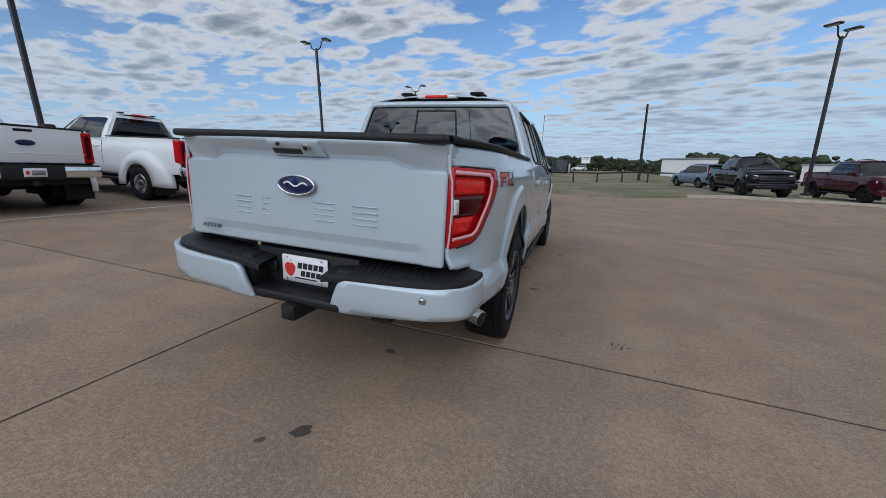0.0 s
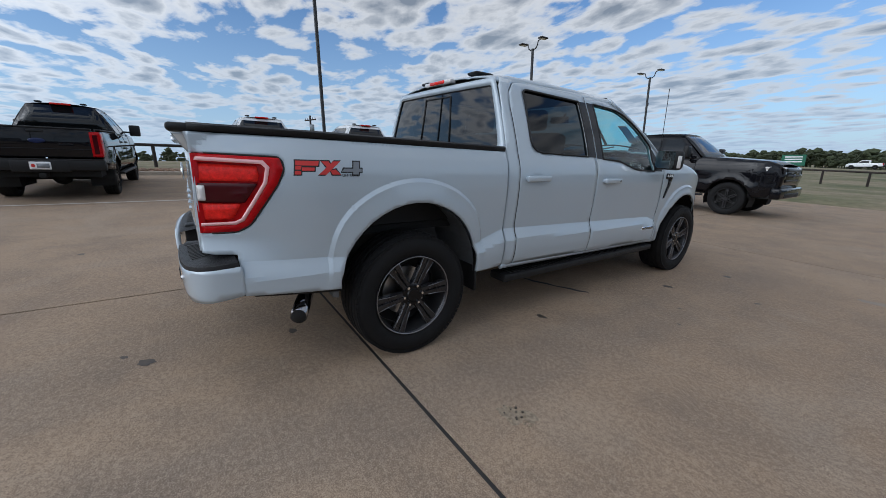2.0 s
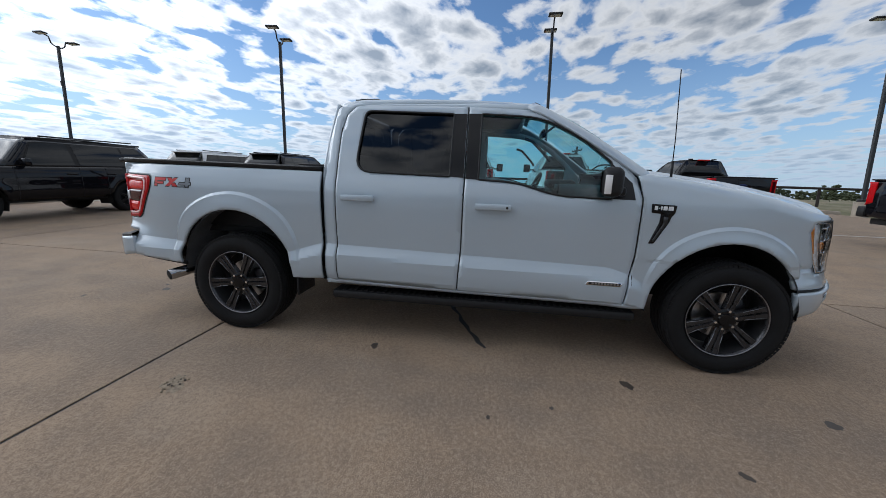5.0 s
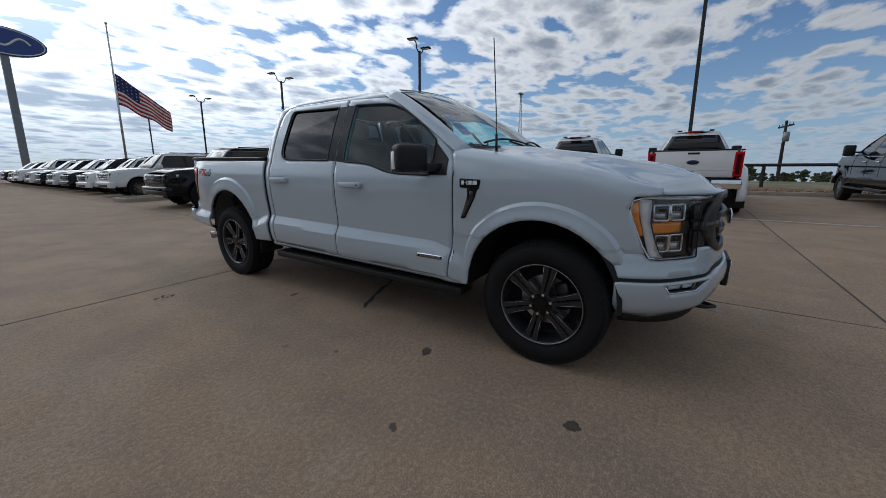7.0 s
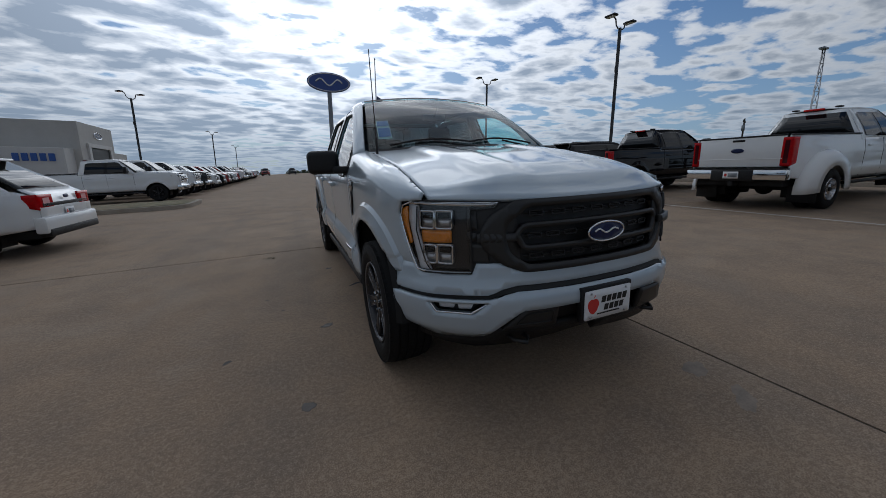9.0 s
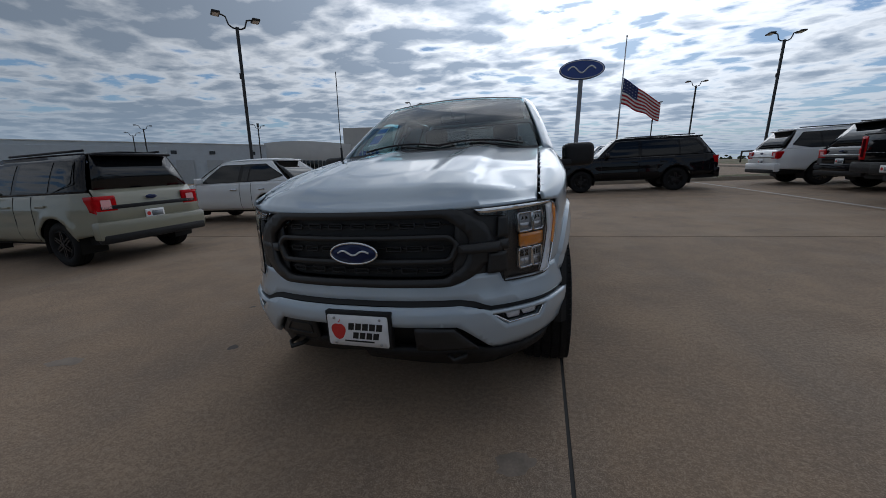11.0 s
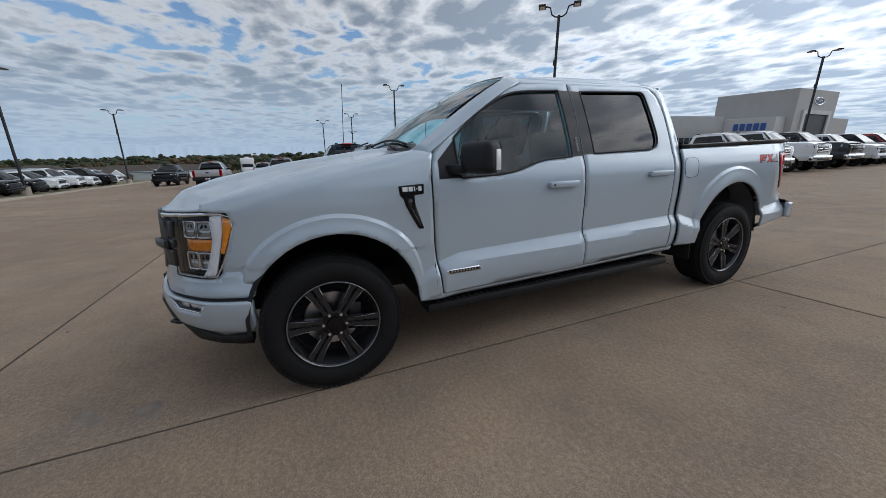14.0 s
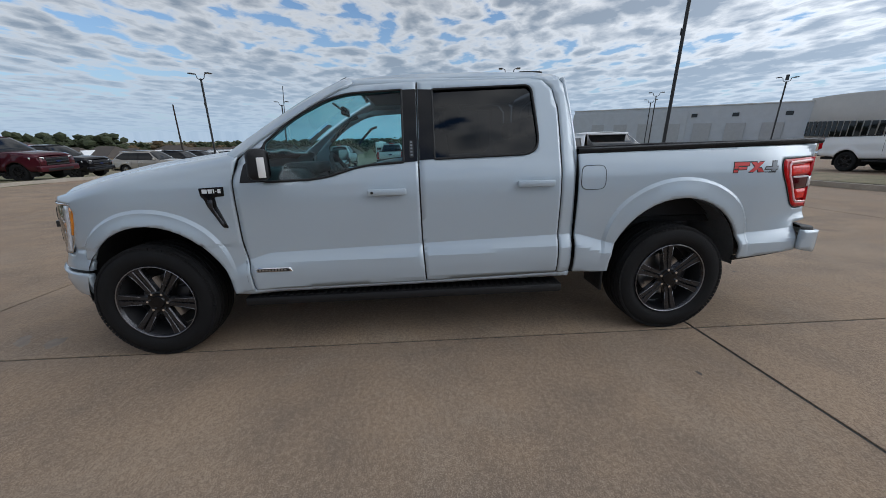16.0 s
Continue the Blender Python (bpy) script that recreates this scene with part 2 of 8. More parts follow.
INTERIOR = mat("cabin_grey", (0.030, 0.031, 0.034), 0.7, vary=0.2, scale=8)
SEAT_CLOTH = mat("seat_cloth", (0.045, 0.046, 0.050), 0.85, vary=0.25, scale=40)
HEADLINER = mat("headliner", (0.06, 0.063, 0.066), 0.9)
TINT_DARK = glass("privacy_glass", (0.05, 0.054, 0.058), 0.75)
TINT_CLEAR = glass("cabin_glass", (0.54, 0.80, 0.82), 0.8)
TINT_REAR = glass("rear_glass", (0.05, 0.055, 0.06), 1.0)
LENS = glass("lamp_cover", (0.90, 0.90, 0.90), 1.0)
MIRROR = mat("mirror_glass", (0.85, 0.87, 0.88), 0.01, 1.0)
STICKER_BLUE = mat("sticker_blue", (0.05, 0.13, 0.42), 0.5)
CAR_GLASS = mat("parked_car_glass", (0.006, 0.007, 0.008), 0.03, spec=0.5)

# ---- mesh helpers ----
from mathutils.geometry import delaunay_2d_cdt


def part(name, bm, material, parent=None, label="", smooth=True, solid=0.0, offset=-1.0, angle=None):
    me = bpy.data.meshes.new(name)
    bm.to_mesh(me)
    bm.free()
    if smooth:
        me.polygons.foreach_set("use_smooth", [True] * len(me.polygons))
        if angle is not None:
            me.set_sharp_from_angle(angle=radians(angle))
    me.materials.append(material)
    ob = new(name, me)
    if parent is not None:
        ob.parent = parent
    if label:
        ob["label"] = label
    if solid:
        s = ob.modifiers.new("thickness", "SOLIDIFY")
        s.thickness, s.offset = solid, offset
    return ob


def root(name, m, label, category, group="", kind=""):
    e = new(name)
    e.empty_display_size = 0.2
    e.matrix_world = m
    return tagged(e, label, category, group, kind)


def add_box(bm, x0, x1, y0, y1, z0, z1, bevel=0.0, seg=2, m=None):
    r = bmesh.ops.create_cube(bm, size=1.0)
    vs = r["verts"]
    for v in vs:
        v.co = Vector(((x0 + x1) / 2 + v.co.x * (x1 - x0), (y0 + y1) / 2 + v.co.y * (y1 - y0), (z0 + z1) / 2 + v.co.z * (z1 - z0)))
    if bevel:
        es = list({e for v in vs for e in v.link_edges})
        r2 = bmesh.ops.bevel(bm, geom=es, offset=bevel, segments=seg, affect="EDGES", profile=0.5)
        vs = list({v for f in r2["faces"] for v in f.verts} | {v for v in vs if v.is_valid})
    if m is not None:
        bmesh.ops.transform(bm, matrix=m, verts=vs)
    return vs


def box(x0, x1, y0, y1, z0, z1, bevel=0.0, seg=2, m=None):
    bm = bmesh.new()
    add_box(bm, x0, x1, y0, y1, z0, z1, bevel, seg, m)
    return bm


def add_cyl(bm, p, q, r0, r1=None, seg=16, caps=True):
    p, q = Vector(p), Vector(q)
    d = q - p
    m = Matrix.Translation((p + q) / 2) @ d.to_track_quat("Z", "Y").to_matrix().to_4x4()
    return bmesh.ops.create_cone(bm, cap_ends=caps, segments=seg, radius1=r0, radius2=r0 if r1 is None else r1, depth=d.length, matrix=m)["verts"]


def tube(points, r, seg=10, closed=False):
    """A round bar along the points."""
    bm = bmesh.new()
    pts = [Vector(p) for p in points]
    n = len(pts)
    rings = []
    for i, p in enumerate(pts):
        d = (pts[(i + 1) % n if closed else min(i + 1, n - 1)] - pts[(i - 1) % n if closed else max(i - 1, 0)]).normalized()
        a = d.orthogonal().normalized() if i == 0 else (rings[-1][1] - rings[-1][1].dot(d) * d).normalized()
        b = d.cross(a)
        ring = [bm.verts.new(p + r * (math.cos(k * math.tau / seg) * a + math.sin(k * math.tau / seg) * b)) for k in range(seg)]
        rings.append((ring, a))
    for i in range(n if closed else n - 1):
        r0, r1 = rings[i][0], rings[(i + 1) % n][0]
        for k in range(seg):
            bm.faces.new((r0[k], r0[(k + 1) % seg], r1[(k + 1) % seg], r1[k]))
    if not closed:
        bm.faces.new(rings[0][0][::-1])
        bm.faces.new(rings[-1][0])
    return bm


def lathe(profile, seg=48, axis="x"):
    """Turns (along, radius) pairs round the axis."""
    bm = bmesh.new()
    rings = []
    for a, r in profile:
        ring = []
        for k in range(seg):
            c, s = math.cos(k * math.tau / seg), math.sin(k * math.tau / seg)
            ring.append(bm.verts.new((a, r * c, r * s) if axis == "x" else (r * c, r * s, a)))
        rings.append(ring)
    for r0, r1 in zip(rings, rings[1:]):
        for k in range(seg):
            bm.faces.new((r0[k], r0[(k + 1) % seg], r1[(k + 1) % seg], r1[k]))
    bmesh.ops.recalc_face_normals(bm, faces=bm.faces)
    return bm


def inside(poly, pts):
    x, y = pts[:, 0], pts[:, 1]
    res = np.zeros(len(pts), bool)
    n = len(poly)
    for i in range(n):
        (x0, y0), (x1, y1) = poly[i], poly[(i + 1) % n]
        if y0 != y1:
            c = (y0 > y) != (y1 > y)
            res ^= c & (x < (x1 - x0) * (y - y0) / (y1 - y0) + x0)
    return res


def resample(poly, step):
    out = []
    n = len(poly)
    for i in range(n):
        a, b = np.array(poly[i], float), np.array(poly[(i + 1) % n], float)
        k = max(1, int(np.ceil(np.linalg.norm(b - a) / step)))
        out += [tuple(a + (b - a) * j / k) for j in range(k)]
    return out


def rounded(poly, r, seg=5):
    """The polygon with its corners rounded by r (one number or one for each)."""
    out = []
    n = len(poly)
    rs = r if isinstance(r, (list, tuple)) else [r] * n
    for i in range(n):
        p = Vector(poly[i])
        a, b = Vector(poly[i - 1]) - p, Vector(poly[(i + 1) % n]) - p
        rr = min(rs[i], a.length * 0.49, b.length * 0.49)
        if rr < 1e-4:
            out.append(tuple(p))
            continue
        s, e = p + a.normalized() * rr, p + b.normalized() * rr
        for k in range(seg + 1):
            t = k / seg
            out.append(tuple((1 - t) ** 2 * s + 2 * t * (1 - t) * p + t * t * e))
    return out


def panel(outline, fn, holes=(), step=0.06, flip=False, rows=()):
    """A sheet: the flat outline with its holes is meshed finely and laid onto the surface fn(u, v)."""
    loops = [resample(l, step) for l in (outline, *holes)]
    edge = [p for l in loops for p in l]
    edges, base = [], 0
    for l in loops:
        edges += [(base + i, base + (i + 1) % len(l)) for i in range(len(l))]
        base += len(l)
    e = np.array(edge)
    lo, hi = e.min(0), e.max(0)
    gx, gy = np.meshgrid(np.arange(lo[0] + step / 2, hi[0], step), np.arange(lo[1] + step / 2, hi[1], step))
    pts = np.stack([gx.ravel(), gy.ravel()], 1)
    ok = inside(loops[0], pts)
    for l in loops[1:]:
        ok &= ~inside(l, pts)
    pts = pts[ok]
    if len(pts):
        d = np.full(len(pts), 9.0)
        for k in range(0, len(e), 200):
            d = np.minimum(d, np.sqrt(((pts[:, None] - e[None, k : k + 200]) ** 2).sum(-1)).min(1))
        pts = pts[d > step * 0.45]
    # extra lines of points where the surface has a crease
    for line in rows:
        q = np.array(line, float)
        keep = inside(loops[0], q)
        for l in loops[1:]:
            keep &= ~inside(l, q)
        q = q[keep]
        if len(q):
            far = np.sqrt(((q[:, None] - e[None]) ** 2).sum(-1)).min(1) > step * 0.3
            q = q[far]
        if len(q) and len(pts):
            d = np.sqrt(((pts[:, None] - q[None]) ** 2).sum(-1)).min(1)
            pts = np.r_[pts[d > step * 0.35], q]
    vs = [Vector(p) for p in edge] + [Vector(p) for p in pts]
    co, _, faces, *_ = delaunay_2d_cdt(vs, edges, [], 1, 1e-6)
    mid = np.array([[sum(co[i].x for i in f) / len(f), sum(co[i].y for i in f) / len(f)] for f in faces])
    keep = inside(loops[0], mid)
    for l in loops[1:]:
        keep &= ~inside(l, mid)
    faces = [f for f, k in zip(faces, keep) if k]
    bm = bmesh.new()
    bv = [bm.verts.new(fn(p.x, p.y)) for p in co]
    for f in faces:
        idx = f[::-1] if flip else f
        bm.faces.new([bv[i] for i in idx])
    return bm


def mirrored(fn):
    def other(u, v):
        p = fn(u, v)
        return Vector((-p[0], p[1], p[2]))

    return other


def smooth(a, b, x):
    t = min(max((x - a) / (b - a), 0.0), 1.0)
    return t * t * (3 - 2 * t)


def table(points, sigma=0.012, step=0.004):
    """A smoothed curve through (at, value) pairs, as a function."""
    p = np.array(points, float)
    xs = np.arange(p[0, 0] - 0.2, p[-1, 0] + 0.2, step)
    ys = np.interp(xs, p[:, 0], p[:, 1])
    k = np.arange(-int(4 * sigma / step) - 1, int(4 * sigma / step) + 2) * step
    w = np.exp(-0.5 * (k / sigma) ** 2)
    pad = len(k) // 2
    ys = np.convolve(np.pad(ys, pad, mode="edge"), w / w.sum(), "valid")
    return lambda x: float(np.interp(x, xs, ys))


def letters(text, size, m, depth=0.002):
    """Raised words as a mesh, lying in the x-y plane of m."""
    cu = bpy.data.curves.new("lettering", "FONT")
    cu.body, cu.size, cu.extrude, cu.align_x, cu.align_y, cu.resolution_u = text, size, depth, "CENTER", "CENTER", 2
    ob = bpy.data.objects.new("lettering", cu)
    me = ob.to_mesh()
    bm = bmesh.new()
    bm.from_mesh(me)
    ob.to_mesh_clear()
    bpy.data.objects.remove(ob)
    bpy.data.curves.remove(cu)
    bmesh.ops.transform(bm, matrix=m, verts=bm.verts)
    return bm

# ---- the pickup truck in the middle ----
NOSE_PTS = [(0.0, 2.78), (0.15, 2.777), (0.3, 2.76), (0.42, 2.735), (0.52, 2.70), (0.62, 2.645), (0.72, 2.565), (0.80, 2.48), (0.86, 2.38), (0.905, 2.27), (0.935, 2.15), (0.958, 2.0), (0.972, 1.8), (0.978, 1.4)]


def dense_curve(points, step=0.01):
    """Evenly spaced points and outward normals along a smooth plan curve."""
    pts = [Vector((*p, 0)) for p in points]
    fine = []
    for i in range(len(pts) - 1):
        p0, p1, p2, p3 = pts[max(i - 1, 0)], pts[i], pts[i + 1], pts[min(i + 2, len(pts) - 1)]
        for k in range(12):
            t = k / 12
            fine.append(0.5 * (2 * p1 + (p2 - p0) * t + (2 * p0 - 5 * p1 + 4 * p2 - p3) * t * t + (3 * p1 - p0 - 3 * p2 + p3) * t**3))
    fine.append(pts[-1])
    f = np.array([(p.x, p.y) for p in fine])
    s = np.r_[0, np.cumsum(np.hypot(*np.diff(f, axis=0).T))]
    at = np.arange(0, s[-1], step)
    x, y = np.interp(at, s, f[:, 0]), np.interp(at, s, f[:, 1])
    dx, dy = np.gradient(x), np.gradient(y)
    n = np.hypot(dx, dy)
    return at, x, y, -dy / n, dx / n


NOSE = dense_curve(NOSE_PTS)
REAR = dense_curve([(0, 3.05), (0.3, 3.05), (0.6, 3.04), (0.78, 3.02), (0.88, 2.985), (0.93, 2.94), (0.95, 2.88), (0.96, 2.80), (0.965, 2.6)])


def along(curve, s, out=0.0):
    """Plan place at arc length s (mirrored for negative s), pushed outwards."""
    at, x, y, nx, ny = curve
    a = abs(s)
    px, py = np.interp(a, at, x), np.interp(a, at, y)
    ux, uy = np.interp(a, at, nx), np.interp(a, at, ny)
    return math.copysign(1, s) * (px + out * ux), py + out * uy


def nose_x(y):
    return float(np.interp(-y, -NOSE[2], NOSE[1]))


SIDE = table([(0.40, 0.935), (0.455, 0.962), (0.50, 0.986), (0.58, 0.999), (0.665, 1.000), (0.736, 0.966), (0.742, 0.9635), (0.80, 0.967), (0.95, 0.978), (1.08, 0.983), (1.19, 0.978), (1.26, 0.962), (1.33, 0.935), (1.40, 0.90)], 0.0035)
# height of the low crease along the truck
CREASE = table([(-3.0, 0.752), (-2.30, 0.724), (-1.40, 0.694), (-1.34, 0.697), (-1.12, 0.768), (-1.04, 0.771), (1.03, 0.719), (1.175, 0.676), (1.30, 0.62)], 0.022)
FENDER_TOP = table([(1.0, 1.395), (1.15, 1.385), (1.485, 1.335), (1.96, 1.255), (2.16, 1.205), (2.28, 1.165), (2.45, 1.118), (2.6, 1.09)], 0.06)
WHEELS_Y = (1.847, -1.847)
ARCH = {1.847: (1.80, 0.455, 0.487), -1.847: (-1.842, 0.515, 0.495)}


LIP = {1.847: 0.098, -1.847: 0.130}


def lip_width(key, y, z):
    """The flare is widest over the wheel and runs out towards its ends."""
    yc, zc, r = ARCH[key]
    up = max(z - zc, 0.0) / max(math.hypot(y - yc, z - zc), 1e-6)
    return LIP[key] * (0.45 + 0.55 * smooth(0.15, 0.80, up))


def flare(y, z):
    k = 0.0
    for key, (yc, zc, r) in ARCH.items():
        d, w = math.hypot(y - yc, z - zc), lip_width(key, y, z)
        k = max(k, (smooth(r + w + 0.010, r + w - 0.010, d) * 0.018 + smooth(r + w - 0.010, r, d) * 0.013) * smooth(0.50, 0.78, z))
    return k


def side_x(y, z):
    low = z - CREASE(y) + 0.740
    x = SIDE(low if z < 0.85 else z + (low - z) * smooth(1.0, 0.85, z))
    # the low crease fades out over the front flare
    if z < 0.80 and y > 1.1:
        flat = 0.958 + 0.02 * (z - 0.45)
        w = smooth(1.14, 1.30, y) * 0.7
        x = x * (1 - w) + flat * w
    if y > 1.4:
        x *= nose_x(y) / 0.978
    if y < -2.38:
        x = max(x - 0.150 * (0.35 + 0.65 * smooth(0.68, 0.88, z)) * ((-2.38 - y) / 0.57) ** 1.7, min(x, 0.818))
    return x + flare(y, z)


def crease_rows(y0, y1, step=0.012):
    """Lines of points along the low crease and round the flares."""
    n = int((y1 - y0) / step)
    ys = [y0 + (y1 - y0) * i / n for i in range(n + 1)]
    out = [[(y, CREASE(y) + d) for y in ys] for d in (0.006, -0.006)]
    for key, (yc, zc, r) in ARCH.items():
        for g in (0.011, 0.0, -0.011):
            q = []
            for i in range(106):
                c, n = math.cos(i * 0.03), math.sin(i * 0.03)
                w = lip_width(key, yc + c, zc + n) + g
                q.append((yc + (r + w) * c, zc + (r + w) * n))
            q = [p for p in q if y0 < p[0] < y1]
            if q:
                out.append(q)
    return out


def side(y, z):
    return Vector((side_x(y, z), y, z))


def fender(y, w):
    top = FENDER_TOP(y)
    tr = top - 0.07
    if w <= tr:
        return side(y, w)
    t = min((w - tr) / 0.22, 1.0)
    x0 = side_x(y, tr)
    xh = min(0.812, nose_x(y) - 0.02)
    x = x0 + (xh - x0) * t**1.7
    z = tr + 0.085 * (1 - (1 - t) ** 1.9)
    return Vector((x, y, z))


def cab_x(z):
    return 0.943 - 0.30 * (z - 1.30) - 0.20 * max(z - 1.30, 0) ** 2


def upper(y, z):
    """The glasshouse side, leaning in."""
    x = cab_x(z) if z > 1.30 else 0.943 + (side_x(y, z) - side_x(y, 1.30)) * 1.0
    if y > 0.35:
        x -= 0.03 * (y - 0.35)
    return Vector((x, y, z))


def arch_points(key, a0, a1, n=22, grow=0.0):
    yc, zc, r = ARCH[key]
    return [(yc + (r + grow) * math.cos(radians(a0 + (a1 - a0) * i / n)), zc + (r + grow) * math.sin(radians(a0 + (a1 - a0) * i / n))) for i in range(n + 1)]


def both(name, outline, fn, material, parent, holes=(), step=0.05, solid=0.018, label="", rows=(), **kw):
    """A part on either side of the truck."""
    out = []
    for flip in (False, True):
        bm = panel(outline, mirrored(fn) if flip else fn, holes, step, flip, rows)
        out.append(part(name, bm, material, parent, label, solid=solid, **kw))
    return out


def shift(fn, d):
    def moved(u, v):
        p = Vector(fn(u, v))
        return Vector((p.x + d, p.y, p.z))

    return moved


def oval(a, b, n=40):
    return [(a * math.cos(i * math.tau / n), b * math.sin(i * math.tau / n)) for i in range(n)]


def emblem(parent, m, a, b, name="emblem", rich=True):
    """A blue oval with a chrome rim and a flowing pale stroke, in the x-y plane of m, facing +z."""
    e = part(name, panel([(x * 0.9, y * 0.86) for x, y in oval(a, b)], lambda u, v: m @ Vector((u, v, 0.008 - 0.5 * (u * u / a / a + v * v / b / b) * 0.004)), step=0.03), OVAL_BLUE, parent, "blue oval emblem in a chrome rim", solid=0.006)
    if not rich:
        return e
    part("rim", tube([m @ Vector((x, y, 0.006)) for x, y in oval(a * 0.94, b * 0.92)], b * 0.10, 8, True), CHROME, e)
    s = [(-0.62 + 1.24 * i / 24, 0.22 * math.sin(i / 24 * 9.5) * (1 - 0.3 * i / 24) + 0.05) for i in range(25)]
    part("stroke", tube([m @ Vector((x * a, y * b, 0.010)) for x, y in s], b * 0.085, 6), WHITE_PAINT, e)
    return e


def dealer_plate(parent, m, name="license_plate", rich=True):
    """A white dealer plate with a red fruit and dark bars for its words; width along x, height along y, facing +z."""
    p = part(name, panel(rounded([(-0.152, -0.076), (0.152, -0.076), (0.152, 0.076), (-0.152, 0.076)], 0.012), lambda u, v: m @ Vector((u, v, 0.004)), step=0.08), WHITE_PAINT, parent, "white dealer plate with a red apple and black bars", solid=0.004)
    if not rich:
        bm = box(-0.05, 0.13, -0.045, 0.04, 0.004, 0.0055, m=m)
        part("bars", bm, LETTER_GREY, p)
        part("fruit", panel(oval(0.03, 0.033, 12), lambda u, v: m @ Vector((u - 0.1, v, 0.0055)), step=0.05), LETTER_RED, p)
        return p
    fruit = [(0.036 * math.cos(t) * (1 + 0.08 * math.sin(3 * t)), 0.040 * math.sin(t) - 0.007 * math.exp(-((t - 1.57) * 3) ** 2) - 0.004 * math.exp(-((t - 4.71) * 3) ** 2)) for t in [i * math.tau / 32 for i in range(32)]]
    part("fruit", panel(fruit, lambda u, v: m @ Vector((u - 0.098, v - 0.003, 0.0052)), step=0.03), LETTER_RED, p)
    part("leaf", panel([(-0.10, 0.038), (-0.083, 0.058), (-0.09, 0.04)], lambda u, v: m @ Vector((u, v, 0.0052)), step=0.03), LETTER_RED, p)
    for y, x0, x1, h in ((0.022, -0.048, 0.128, 0.017), (-0.022, -0.028, 0.108, 0.016)):
        n = 5 if y > 0 else 4
        w = (x1 - x0) / n
        for i in range(n):
            a = x0 + i * w
            part("bar", panel([(a, y - h), (a + w * 0.82, y - h), (a + w * 0.82 + 0.006, y + h), (a + 0.006, y + h)], lambda u, v: m @ Vector((u, v, 0.0052)), step=0.05), LETTER_BLACK, p)
    part("bar", panel([(-0.07, -0.055), (0.08, -0.055), (0.08, -0.047), (-0.07, -0.047)], lambda u, v: m @ Vector((u, v, 0.0052)), step=0.2), LETTER_BLACK, p)
    for x in (-0.115, 0.115):
        for y in (0.062, -0.062):
            bm = bmesh.new()
            add_cyl(bm, m @ Vector((x, y, 0.003)), m @ Vector((x, y, 0.009)), 0.006, seg=8)
            part("screw", bm, STEEL, p)
    return p


def tyre_mesh(R=0.405, W=0.275, rim=0.262, seg=64):
    h = W / 2
    prof = [(-h + 0.025, rim), (-h + 0.004, rim + 0.03), (-h - 0.004, rim + 0.065), (-h + 0.002, R - 0.045), (-h + 0.012, R - 0.02), (-h + 0.03, R - 0.006)]
    for c in (-0.075, -0.026, 0.026, 0.075):
        prof += [(c - 0.006, R - 0.001), (c - 0.004, R - 0.009), (c + 0.004, R - 0.009), (c + 0.006, R - 0.001)]
    prof += [(h - 0.03, R - 0.006), (h - 0.012, R - 0.02), (h - 0.002, R - 0.045), (h + 0.004, rim + 0.065), (h - 0.004, rim + 0.03), (h - 0.025, rim)]
    bm = lathe(prof, seg)
    return bm


def tread_mesh(R=0.405, W=0.275):
    """Rows of tread blocks round the tyre."""
    h, bm = W / 2, bmesh.new()
    for k in range(84):
        a = k * math.tau / 84
        for s in (-1, 1):
            m = Matrix.Rotation(a + (0.03 if s > 0 else 0), 4, "X")
            add_box(bm, *sorted((s * (h - 0.044), s * (h - 0.006))), -0.0125, 0.0125, R - 0.026, R - 0.0095, 0, m=m)
            add_box(bm, *sorted((s * 0.034, s * 0.068)), -0.0115, 0.0115, R - 0.01, R + 0.0005, 0, m=m @ Matrix.Rotation(0.02, 4, "X"))
        add_box(bm, -0.019, 0.019, -0.011, 0.011, R - 0.01, R + 0.001, 0, m=Matrix.Rotation(a + 0.05, 4, "X"))
    return bm


